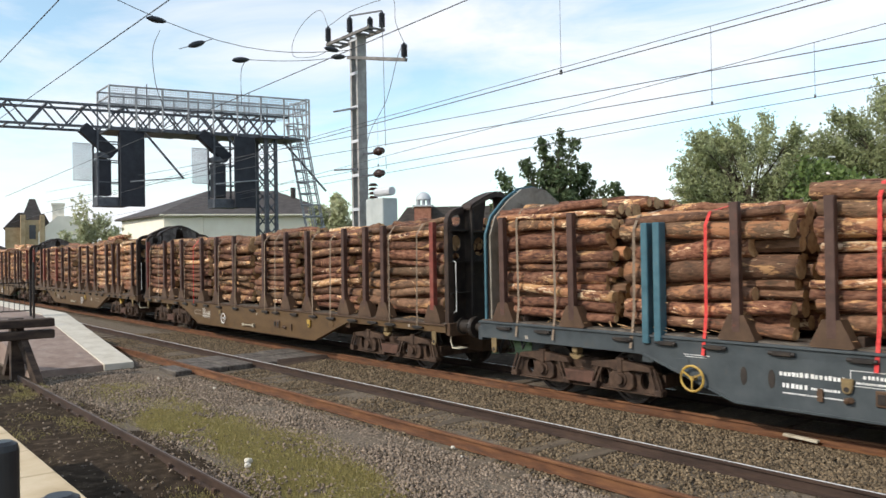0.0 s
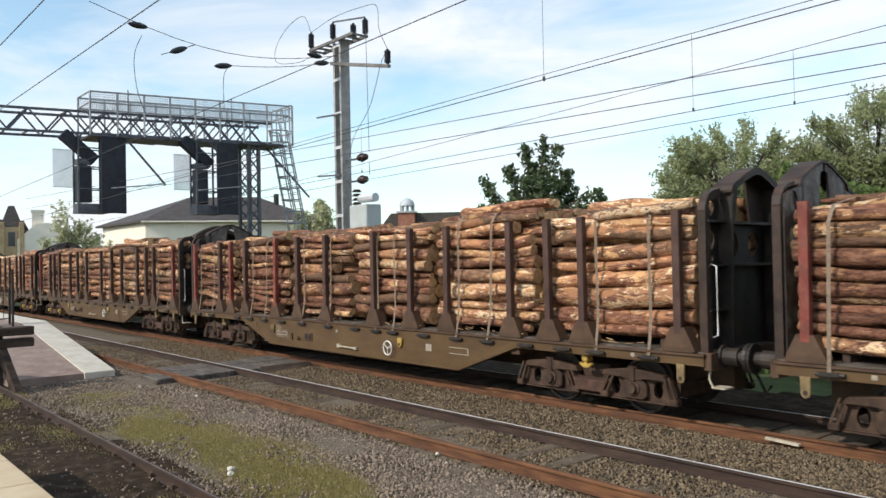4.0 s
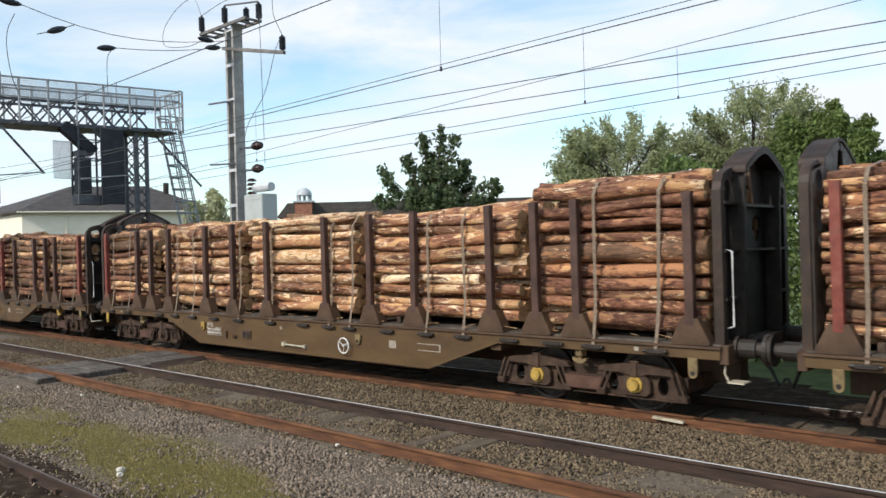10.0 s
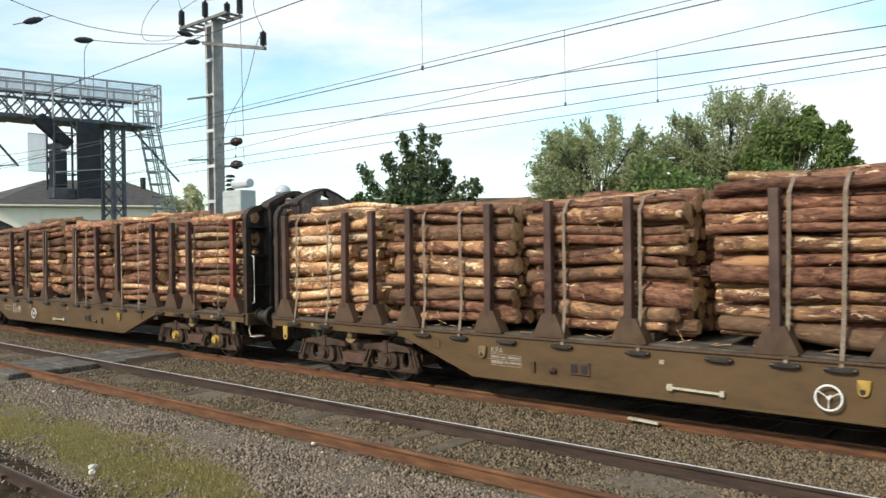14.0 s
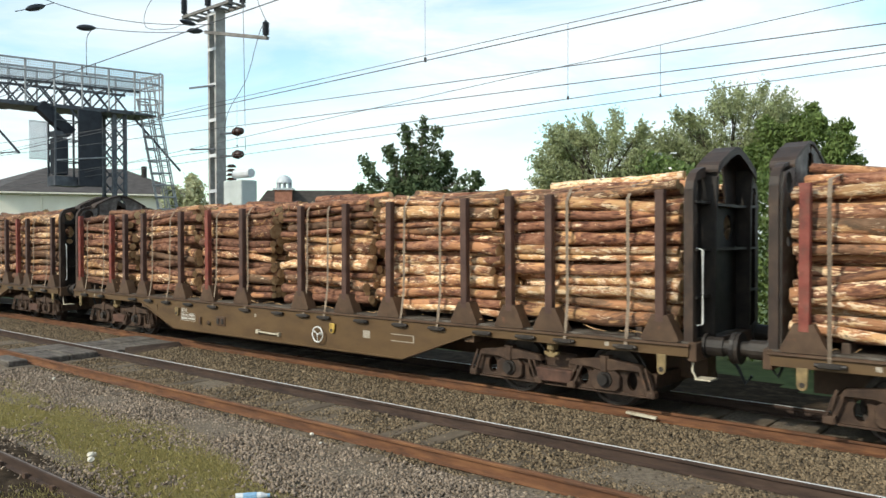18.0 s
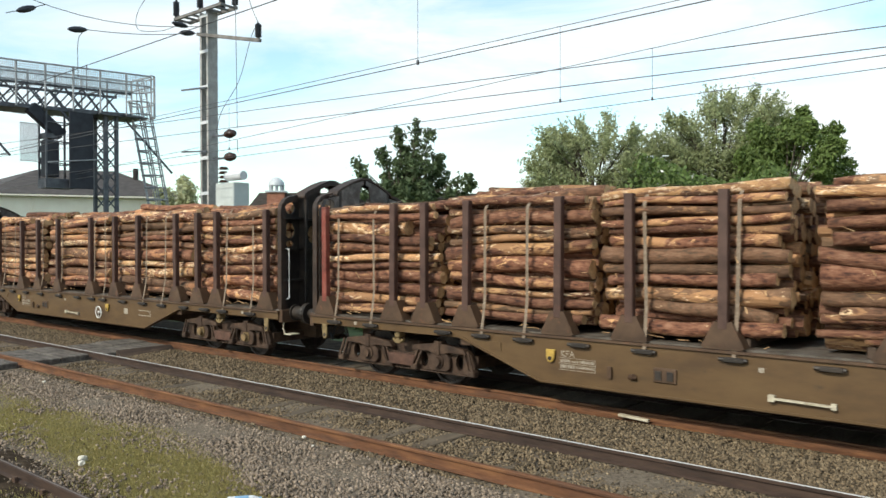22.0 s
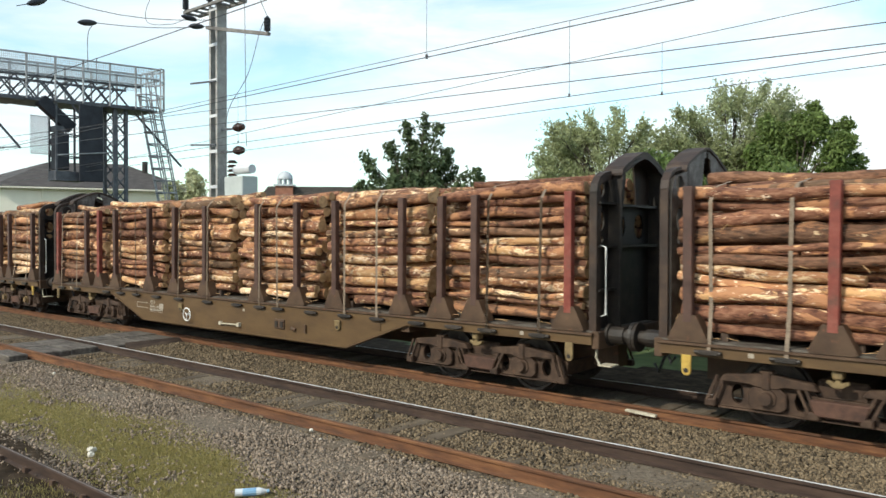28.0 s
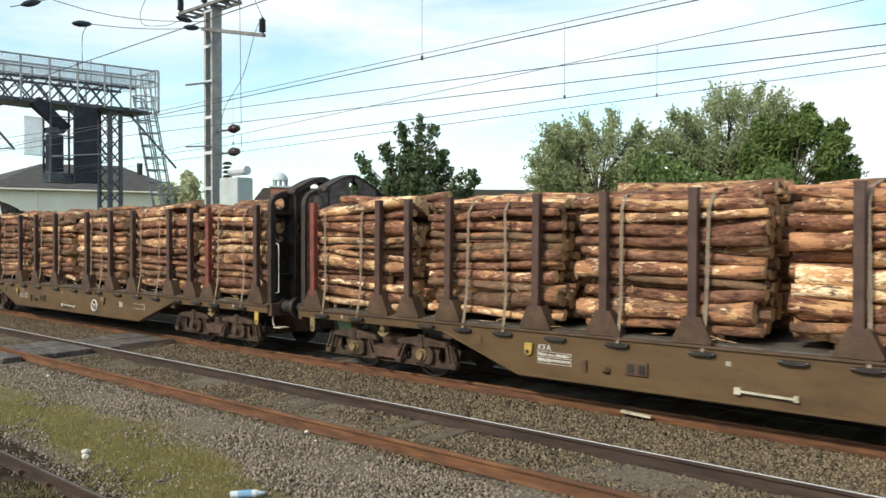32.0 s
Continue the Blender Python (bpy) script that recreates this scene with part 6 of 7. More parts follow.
def build_wagon(paint, steel, hand, grey=False):
    """A bogie timber flat wagon, 18.3 m over its end walls; x runs along it."""
    w = new("timber_wagon")
    w.empty_display_size = 0.5
    hw = HALF_W
    up = 0.14 if grey else 0.0
    for s in (-1, 1):
        y0, y1 = (s * (hw - 0.03), s * hw)
        bm = B()
        prism(bm, [(-9.1, 0.92), (-5.37, 0.92), (-3.81, 0.37), (3.81, 0.37), (5.37, 0.92), (9.1, 0.92), (9.1, 1.06 + up), (-9.1, 1.06 + up)], min(y0, y1), max(y0, y1), bevel=0.004)
        link("solebar", mesh_of("solebar", bm, paint), w)
        bm = B()
        prism(bm, [(-5.37, 0.92), (-3.81, 0.37), (3.81, 0.37), (5.37, 0.92), (5.31, 0.94), (3.79, 0.40), (-3.79, 0.40), (-5.31, 0.94)], min(s * (hw - 0.12), s * (hw + 0.01)), max(s * (hw - 0.12), s * (hw + 0.01)))
        link("bottom_flange", mesh_of("bottom_flange", bm, paint), w)
        bm = B()
        box(bm, -9.12, 9.12, min(s * (hw - 0.1), s * (hw + 0.035)), max(s * (hw - 0.1), s * (hw + 0.035)), 1.06 + up, 1.10 + up, bevel=0.006)
        link("top_flange", mesh_of("top_flange", bm, steel), w)
    bm = B()
    box(bm, -9.1, 9.1, -hw + 0.04, hw - 0.04, 1.085 + up, 1.125 + up)
    link("deck", mesh_of("deck", bm, M["deck_steel"]), w)
    bm = B()
    box(bm, -8.9, 8.9, -0.16, 0.16, 0.42, 1.06), box(bm, -5.4, -5.2, -1.3, 1.3, 0.80, 1.06), box(bm, 5.2, 5.4, -1.3, 1.3, 0.80, 1.06)
    for x in (-2.5, 0, 2.5):
        box(bm, x - 0.06, x + 0.06, -1.3, 1.3, 0.55, 1.06)
    link("centre_sill", mesh_of("centre_sill", bm, steel), w)
    for e in (-1, 1):
        bm = B()
        box(bm, min(e * 9.08, e * 9.2), max(e * 9.08, e * 9.2), -1.33, 1.33, 0.86, 1.12, bevel=0.01)
        link("headstock", mesh_of("headstock", bm, steel), w)
        for y in (-0.98, 0.98):
            bm = B()
            cyl(bm, (e * 9.19, y, 1.05), (e * 9.23, y, 1.05), 0.17, 16), cyl(bm, (e * 9.2, y, 1.05), (e * 9.46, y, 1.05), 0.13, 16), cyl(bm, (e * 9.42, y, 1.05), (e * 9.58, y, 1.05), 0.10, 16)
            bf = link("buffer", mesh_of("buffer", bm, M["black_steel"]), w)
            bm = B()
            cyl(bm, (e * 9.575, y, 1.05), (e * 9.626, y, 1.05), 0.215, 20, r2=0.205)
            part("buffer_head", bm, M["black_steel"], bf)
        bm = B()
        bar(bm, (e * 9.2, 0, 0.98), (e * 9.52, 0, 0.95), 0.1, 0.12), bar(bm, (e * 9.48, 0.03, 1.0), (e * 9.62, 0.03, 0.86), 0.06)
        link("coupling", mesh_of("coupling", bm, M["black_steel"]), w)
        for nm, me in (KIT["bulkhead_grey"] if grey else KIT["bulkhead"]):
            link(nm, me, w, m=pose(e * (9.0 if grey else 9.08), 0, 0, 0, 0, 0 if e > 0 else 180))
        # step, handrail and hose at the end
        for s in (-1, 1):
            if e == -s:
                part("grab_rail", tube([(e * 9.10, s * 1.16, 2.40), (e * 9.22, s * 1.16, 2.36), (e * 9.22, s * 1.16, 1.36), (e * 9.10, s * 1.16, 1.32)], 0.014, 6), M["white_paint"], w, "white grab rail")
                bm = B()
                bar(bm, (e * 9.12, s * 1.22, 0.9), (e * 9.10, s * 1.22, 0.72), 0.022), bar(bm, (e * 9.10, s * 1.22, 0.73), (e * 9.16, s * 1.22, 0.62), 0.022), box(bm, min(e * 9.14, e * 9.36), max(e * 9.14, e * 9.36), min(s * 1.0, s * 1.24), max(s * 1.0, s * 1.24), 0.605, 0.625)
                part("step", bm, M["cream_paint"], w, "grimy white shunter's step")
            bm = B()
            prism(bm, [(e * 8.72 + 0.068, 0.93), (e * 8.72 - 0.068, 0.93)] + [(e * 8.72 + 0.065 * math.cos(u), 0.72 + 0.075 * math.sin(u)) for u in [math.pi + math.pi * k / 6 for k in range(7)]], min(s * (hw - 0.02), s * (hw + 0.012)), max(s * (hw - 0.02), s * (hw + 0.012)), bevel=0.006)
            part("lifting_lug", bm, M["faded_yellow"], w, "yellow lifting lug")
            # solid black disc paints the dark of the lug's eye
            bm = B()
            cyl(bm, (e * 8.72, s * hw, 0.72), (e * 8.72, s * (hw + 0.015), 0.72), 0.034, 12)
            part("lug_hole", bm, M["black_steel"], w)
        part("brake_hose", tube([(e * 9.25, -0.45, 0.95), (e * 9.45, -0.45, 0.7), (e * 9.54, -0.42, 0.48), (e * 9.62, -0.4, 0.6)], 0.025, 6), M["plastic_black"], w)
    # stakes with feet on both sides
    reds = {(-1, -8.70), (-1, 8.70), (-1, 3.49)}
    for s in (-1, 1):
        for x in ((-8.45, -6.77, -3.76, -2.46, -0.9, 0.9, 2.46, 3.76, 6.77, 8.45) if grey else [v * q for q in STAKES for v in (-1, 1)]):
            if True:
                lean = random.Random(int(x * 100) + s).uniform(-0.6, 0.6)
                me = KIT["stake_red"] if (s, x) in reds else KIT["stake"]
                link("stake", me, w, m=pose(x, s * (hw - 0.02), 1.12, 0, lean, 0))
                link("stake_foot", KIT["foot_grey"] if grey else KIT["foot"], w, m=pose(x, s * (hw + 0.02), 1.11 + up, 0, 0, 0 if s < 0 else 180))
        # ratchets under the deck edge, one for each strap
        for x in [-s * v for v in STRAPS + (-5.7, -3.1, 0.3, 2.8, 5.65, 6.5)]:
            bm = B()
            box(bm, x - 0.13, x + 0.13, min(s * (hw + 0.0), s * (hw + 0.075)), max(s * (hw + 0.0), s * (hw + 0.075)), 0.955 + up, 1.02 + up, bevel=0.012)
            cyl(bm, (x - 0.19, s * (hw + 0.04), 0.99 + up), (x + 0.17, s * (hw + 0.04), 0.99 + up), 0.028, 8)
            part("ratchet", bm, M["black_steel"], w)
        y = s * (hw + 0.012)
        # handwheel, lever, lugs and plates
        hx, wr = (-4.43, 0.18) if grey else (1.62, 0.145)
        wh = part("handwheel", ring(0.185 if grey else 0.150, 0.019 if grey else 0.013), hand, w, "hand brake wheel")
        wh.matrix_basis = pose(hx, s * (hw + 0.09), 0.655)
        bm = B()
        for k in range(3):
            u = 2 * math.pi * k / 3 + 0.5
            bar(bm, (hx, s * (hw + 0.09), 0.655), (hx + wr * math.cos(u), s * (hw + 0.09), 0.655 + wr * math.sin(u)), 0.022 if grey else 0.010)
        cyl(bm, (hx, s * hw, 0.655), (hx, s * (hw + 0.1), 0.655), 0.035 if grey else 0.022, 10)
        part("wheel_spider", bm, M["white_paint"] if not grey else M["yellow_paint"], w)
        bm = B()
        bar(bm, (-0.36, s * (hw + 0.05), 0.56), (0.34, s * (hw + 0.05), 0.545), 0.04, 0.025), box(bm, -0.42, -0.34, min(s * hw, s * (hw + 0.07)), max(s * hw, s * (hw + 0.07)), 0.52, 0.60), box(bm, 0.30, 0.36, min(s * hw, s * (hw + 0.06)), max(s * hw, s * (hw + 0.06)), 0.51, 0.58)
        part("brake_lever", bm, M["cream_paint"], w, "cream-painted brake change lever")
        for x, mt in ((1.98, M["faded_yellow"]), (-2.28 if grey else -3.60, M["faded_yellow"])):
            bm = B()
            prism(bm, [(x - 0.07, 0.89), (x + 0.085, 0.89), (x + 0.075, 0.78), (x + 0.055, 0.715), (x + 0.02, 0.695), (x - 0.03, 0.70), (x - 0.06, 0.73), (x - 0.065, 0.79)], min(y, s * (hw + 0.05)), max(y, s * (hw + 0.05)), bevel=0.01)
            part("rope_hook", bm, mt, w, "yellow rope hook")
            # the hook isn't pierced: a black disc gives the opening its shade
            bm = B()
            cyl(bm, (x, s * (hw + 0.04), 0.755), (x, s * (hw + 0.055), 0.755), 0.034, 12)
            part("hook_hole", bm, M["black_steel"], w)
        bm = B()
        box(bm, -1.95, -1.62, min(s * (hw - 0.01), s * (hw + 0.03)), max(s * (hw - 0.01), s * (hw + 0.03)), 0.58, 0.78, bevel=0.01)
        part("brake_panel", bm, M["brown_steel"], w)
        # raised black plates paint the shade of two recesses
        for x in (-1.92, -1.75):
            bm = B()
            box(bm, x, x + 0.09, min(s * (hw + 0.03), s * (hw + 0.045)), max(s * (hw + 0.03), s * (hw + 0.045)), 0.62, 0.74)
            part("panel_recess", bm, M["black_steel"], w)
        bm = B()
        box(bm, -2.65, -2.58, min(y, s * (hw + 0.04)), max(y, s * (hw + 0.04)), 0.56, 0.72)
        part("valve_bracket", bm, M["brown_steel"], w)
        bm = B()
        cyl(bm, (-2.30, y, 0.60), (-2.22, s * (hw + 0.06), 0.63), 0.04, 8)
        part("valve", bm, M["brown_steel"], w)
        bm = B()
        box(bm, -4.75, -4.53, min(y, s * (hw + 0.006)), max(y, s * (hw + 0.006)), 0.78, 0.92)
        part("plate", bm, paint, w)
        # stencilled panels
        flip = pose(0, 0, 0, 90, 0, 0) if s < 0 else pose(0, 0, 0, 90, 0, 180)
        if not grey:
            link("lettering", KIT["kfa"], w, m=Matrix.Translation((-3.44 if s < 0 else 3.44, s * (hw + 0.002), 0.795)) @ flip)
            bm = B()
            y0, y1 = sorted((s * (hw + 0.001), s * (hw + 0.004)))
            rb = random.Random(12)
            for a, c, z, h in ((0.0, 0.17, 0.715, 0.042), (0.19, 0.30, 0.715, 0.030), (0.33, 0.56, 0.715, 0.042), (0.0, 0.22, 0.625, 0.052), (0.27, 0.56, 0.635, 0.036)):
                x = -3.44 + a
                while x < -3.44 + c:
                    q = h * rb.uniform(0.4, 0.7)
                    box(bm, *sorted((-s * x, -s * (x + q))), y0, y1, z, z + h)
                    x += q + h * rb.uniform(0.2, 0.4)
            for x0, x1, z0, z1 in ((-3.47, -2.85, 0.693, 0.700), (-3.47, -2.85, 0.775, 0.781), (-3.47, -2.85, 0.598, 0.604), (-2.856, -2.85, 0.598, 0.781)):
                box(bm, *sorted((-s * x0, -s * x1)), y0, y1, z0, z1)
            part("data_panel", bm, M["faded_white"], w, "faded white stencilled data panel")
        for x0, x1, z0, z1 in ((2.82, 3.0, 0.68, 0.82), (3.55, 4.1, 0.68, 0.695), (3.55, 4.1, 0.80, 0.815), (4.08, 4.11, 0.68, 0.81)):
            bm = B()
            box(bm, x0, x1, min(s * (hw + 0.001), s * (hw + 0.004)), max(s * (hw + 0.001), s * (hw + 0.004)), z0, z1)
            part("stencil_mark", bm, M["faded_white"], w, "faded white stencil mark")

        for x, z in ((-0.55, 0.86), (7.85, 0.97), (-7.9, 0.97)):
            bm = B()
            box(bm, x, x + 0.07, min(s * (hw + 0.001), s * (hw + 0.004)), max(s * (hw + 0.001), s * (hw + 0.004)), z, z + 0.06)
            part("label_plate", bm, M["faded_white"], w, "small pale label plate")
    if grey:
        for e in (-1, 1):
            bm = B()
            prism(bm, [(-1.22, 1.12), (1.22, 1.12), (1.24, 2.88), (1.1, 3.24), (0.74, 3.57), (0.36, 3.80), (0.0, 3.86), (-0.36, 3.80), (-0.74, 3.57), (-1.1, 3.24), (-1.24, 2.88)], -0.02, 0.02, bevel=0.006)
            bmesh.ops.rotate(bm, verts=bm.verts[:], cent=(0, 0, 0), matrix=Matrix.Rotation(radians(90), 3, "Z"))
            o = part("end_panel", bm, M["tan_panel"], w, "grey-tan steel end panel")
            o.location.x = e * 8.93
        for s in (-1, 1):
            for x in (-5.26, -5.04):
                bm = B()
                box(bm, x - 0.06, x + 0.06, min(s * 1.24, s * 1.42), max(s * 1.24, s * 1.42), 1.10, 2.96, bevel=0.012)
                part("post", bm, M["blue_paint"], w, "blue-painted steel post")
            bm = B()
            y0, y1 = sorted((s * 1.361, s * 1.364))
            rb = random.Random(9)
            for x0, x1, z, h in ((-4.62, -4.20, 0.985, 0.012), (-4.6, -4.25, 0.955, 0.010), (-3.16, -2.32, 0.835, 0.062), (-3.12, -2.80, 0.68, 0.065), (-2.74, -2.40, 0.69, 0.035), (-3.12, -2.22, 0.60, 0.022), (-2.1, -1.85, 0.90, 0.05), (-2.18, -1.78, 0.83, 0.03), (-1.55, -1.2, 0.86, 0.05), (-1.55, -1.25, 0.78, 0.03), (-1.6, -1.35, 0.60, 0.08)):
                x = x0
                while x < x1:
                    c = h * rb.uniform(0.45, 0.75)
                    box(bm, x, x + c, y0, y1, z, z + h * rb.uniform(0.8, 1.0))
                    x += c + h * rb.uniform(0.15, 0.5)
            for x0, x1, z0, z1 in ((-2.25, -1.72, 0.99, 0.997), (-2.25, -1.72, 0.80, 0.807), (-2.25, -2.243, 0.80, 0.997), (-1.727, -1.72, 0.80, 0.997), (-1.65, -1.1, 0.99, 0.997), (-1.65, -1.643, 0.72, 0.997), (-1.65, -1.1, 0.72, 0.727)):
                box(bm, x0, x1, y0, y1, z0, z1)
            part("data_panel", bm, M["white_paint"], w, "white stencilled bars")
            # thin black ovals on the uncut solebar paint the darkness inside its slots
            for x in (-3.67, -3.27):
                bm = B()
                prism(bm, oval(x, 0.77, 0.05, 0.13), *sorted((s * 1.361, s * 1.366)))
                part("slot", bm, M["black_steel"], w)
    for x in BOGIES[1 if grey else 0]:
        bogie(w, x, M["bogie_steel"], M["bogie_steel"], KIT["wheelset"])
        for s in (-1, 1):
            bm = B()
            box(bm, x - 0.06, x + 0.06, min(s * 1.12, s * 1.3), max(s * 1.12, s * 1.3), 0.80, 0.935, bevel=0.02)
            prism(bm, [(x - 0.03, 0.81), (x - 0.035, 0.76), (x - 0.12, 0.79), (x - 0.13, 0.75), (x - 0.05, 0.695), (x + 0.05, 0.695), (x + 0.13, 0.75), (x + 0.12, 0.79), (x + 0.035, 0.76), (x + 0.03, 0.81)], min(s * 1.2, s * 1.27), max(s * 1.2, s * 1.27), bevel=0.008)
            part("side_bearer", bm, M["faded_yellow"], w, "yellow side bearer")
    return w


def build_kit():
    M["faded_yellow"] = material("faded_yellow", ((0.11, 0.075, 0.035), (0.19, 0.132, 0.06), (0.27, 0.19, 0.085)), scale=9, rough=0.65, bump=0.1)
    KIT["stake"], KIT["stake_red"] = stake_mesh(M["stake_paint"]), stake_mesh(M["red_oxide"])
    KIT["foot"], KIT["foot_grey"] = bracket_mesh(M["brown_steel"]), bracket_mesh(M["brown_steel"])
    KIT["bulkhead"] = bulkhead_meshes(M["bulkhead_grey"], M["black_steel"], M["bulkhead_grey"])
    KIT["bulkhead_grey"] = bulkhead_meshes(M["blue_paint"], M["bulkhead_grey"], M["tan_panel"], thin=True)
    KIT["wheelset"] = wheelset_mesh()
    KIT["kfa"] = text_mesh("KFA", 0.135, M["faded_white"])
    M["stencil_white"] = material("stencil_white", ((0.42, 0.39, 0.33), (0.58, 0.55, 0.49), (0.66, 0.63, 0.58)), scale=20, rough=0.7, bump=0)


# ---- logs ----
def log_mesh(r, length, seed, bark, sides=11, rings=15):
    """A peeled and knotty pine log along x: slight sweep, taper, lumps, and sawn ends."""
    rnd = random.Random(seed)
    bm = B()
    a1, a2, sw = rnd.uniform(0, 6.28), rnd.uniform(0, 6.28), rnd.uniform(0.01, 0.07)
    taper = rnd.uniform(0.66, 0.93)
    knots = [(rnd.uniform(-0.45, 0.45) * length, rnd.uniform(0, 6.28), rnd.uniform(0.15, 0.4)) for _ in range(7)]
    rows = []
    for i in range(rings + 1):
        u = i / rings
        x = (u - 0.5) * length
        b = sw * math.sin(math.pi * u)
        cy, cz = b * math.cos(a1) + 0.020 * math.sin(8 * u + a2), b * math.sin(a1) * 0.6 + 0.018 * math.cos(7 * u + a2)
        rr = r * (1 - (1 - taper) * u)
        row = []
        for k in range(sides):
            v = 2 * math.pi * k / sides
            q = rr * (1 + 0.16 * noise.noise((x * 2.2, math.cos(v) * 1.4 + seed, math.sin(v) * 1.4)) + 0.05 * noise.noise((x * 7, math.cos(v) * 3 + seed, math.sin(v) * 3)))
            q += rr * sum(h * math.exp(-((x - kx) / 0.10) ** 2) * max(0.0, math.cos(v - kv)) ** 6 for kx, kv, h in knots)
            dx = rnd.uniform(-0.012, 0.012) if i in (0, rings) else 0
            row.append(bm.verts.new((x + dx, cy + q * math.cos(v), cz + q * math.sin(v))))
        rows.append(row)
    for i in range(rings):
        for k in range(sides):
            fc = bm.faces.new((rows[i][k], rows[i][(k + 1) % sides], rows[i + 1][(k + 1) % sides], rows[i + 1][k]))
            fc.smooth = True
    for row, flip in ((rows[0], False), (rows[-1], True)):
        fc = bm.faces.new(row if not flip else row[::-1])
        fc.material_index = 1
    bmesh.ops.recalc_face_normals(bm, faces=bm.faces[:])
    me = bpy.data.meshes.new("log")
    bm.to_mesh(me), bm.free()
    me.materials.append(bark), me.materials.append(M["cut_wood"])
    return me


LOGS = {}


def log_of(r, rnd, tone):
    sizes = (0.055, 0.07, 0.085, 0.10, 0.12, 0.145, 0.175)
    c = min(sizes, key=lambda s: abs(s - r))
    v = rnd.randrange(4)
    if (c, v, tone) not in LOGS:
        LOGS[c, v, tone] = log_mesh(c, 3.0, int(c * 1000) * 10 + v, M[tone])
    return LOGS[c, v, tone], c


def inner_logs(rows, seed, bark):
    """The logs inside a stack, joined."""
    vs, fs, mats = [], [], []
    rnd = random.Random(seed)
    for x, y, z, r, l in rows:
        n = 7
        b = len(vs)
        for e in (-0.5, 0.5):
            for k in range(n):
                v = 2 * math.pi * k / n
                vs.append((x + e * l, y + r * math.cos(v), z + r * math.sin(v)))
        for k in range(n):
            fs.append((b + k, b + (k + 1) % n, b + n + (k + 1) % n, b + n + k)), mats.append(0)
        fs.append(tuple(b + n - 1 - k for k in range(n))), mats.append(1)
        fs.append(tuple(b + n + k for k in range(n))), mats.append(1)
    me = bpy.data.meshes.new("log_core")
    me.from_pydata(vs, [], fs)
    me.materials.append(bark), me.materials.append(M["cut_wood"])
    me.polygons.foreach_set("material_index", mats)
    return me


def build_stack(x0, x1, top, mean, seed, label, tone, crown_h=0.12, up=0.0, messy=1.0, butt=0):
    """One pile of logs between x0 and x1 of a wagon. Its face is a column of logs of all sizes; behind it lie layer on layer, and a rounded heap on top. butt: the end that stands against an end wall."""
    rnd = random.Random(seed)
    t = thing("log_stack", label, "log stack", "timber loads")
    length, xc = x1 - x0, (x0 + x1) / 2
    half, floor_z = HALF_W - 0.085, 1.235 + up
    inner = []

    def run(spread):
        """Length and middle of one log, its ends a little out of line with the others."""
        l = length * (1 - abs(rnd.gauss(0, spread)))
        l = max(l, length * 0.78) if rnd.random() < 0.93 else length * rnd.uniform(0.62, 0.8)
        free = length - l
        if butt:
            return l, xc + butt * (free / 2 - rnd.uniform(0.0, 0.07))
        return l, xc + rnd.uniform(-0.5, 0.5) * free + rnd.uniform(-0.05, 0.05)

    def lay(y, z, r, spread=0.045, lean=1.0):
        l, x = run(spread)
        me, c = log_of(r, rnd, tone)
        tilt = max(-3.2, min(3.2, rnd.gauss(0, 1.45))) * messy * lean * 3.0 / length
        flip = 180 if rnd.random() < 0.5 else 0
        link("log", me, t, m=pose(x, y, z, rnd.uniform(0, 360), tilt, rnd.gauss(0, 0.6) + flip) @ Matrix.Diagonal((l / 3.0, r / c, r / c, 1)))
    # two bearers keep the logs off the deck
    for x in (x0 + 0.22 * length, x0 + 0.78 * length):
        bm = B()
        box(bm, x - 0.05, x + 0.05, -half + 0.12, half - 0.12, 1.12 + up, floor_z + 0.02, bevel=0.01)
        part("bearer", bm, M["black_timber"], t, "dark timber bearer")
    z = floor_z
    while z < top - 0.04:
        u = rnd.random()
        r = mean * (rnd.uniform(0.62, 0.98) if u < 0.52 else rnd.uniform(0.98, 1.35) if u < 0.84 else rnd.uniform(1.35, 1.85))
        r = min(0.185, max(0.046, r))
        if z + 2 * r > top + 0.10:
            r = max(0.05, (top + 0.03 - z) / 2)
        lay(-half + r + rnd.uniform(0.0, 0.085), z + r * 0.98, r)
        z += 2 * r * rnd.uniform(0.90, 1.03)
    # the layers behind the face
    z = floor_z
    while z < top - 0.16:
        r0 = mean * rnd.uniform(0.75, 1.25)
        y = -half + 2.5 * mean + rnd.uniform(-0.05, 0.08)
        while y < half - 0.04:
            r = min(0.17, max(0.05, r0 * rnd.gauss(1, 0.2)))
            l, x = run(0.06)
            inner.append((x, y + r, z + r0 + rnd.uniform(-0.03, 0.03), r * 0.98, l))
            y += 2 * r * rnd.uniform(0.98, 1.06)
        z += 1.76 * r0
    # the heap on top
    y, k = -half + 0.16, 0
    while y < half - 0.15:
        r = min(0.15, max(0.05, mean * rnd.uniform(0.65, 1.3)))
        zz = top - r * 0.75 + crown_h * (1 - (y / half) ** 2) + rnd.uniform(-0.03, 0.04)
        if k < 6:
            lay(y + r, zz, r, 0.05, 1.3)
        else:
            l, x = run(0.05)
            inner.append((x, y + r, zz, r, l))
        y, k = y + 2 * r * rnd.uniform(0.95, 1.1), k + 1
    # a few crooked logs thrown on top
    for _ in range(rnd.choice((0, 1, 2, 2))):
        r = mean * rnd.uniform(0.6, 0.95)
        me, c = log_of(r, rnd, tone)
        l = length * rnd.uniform(0.72, 0.95)
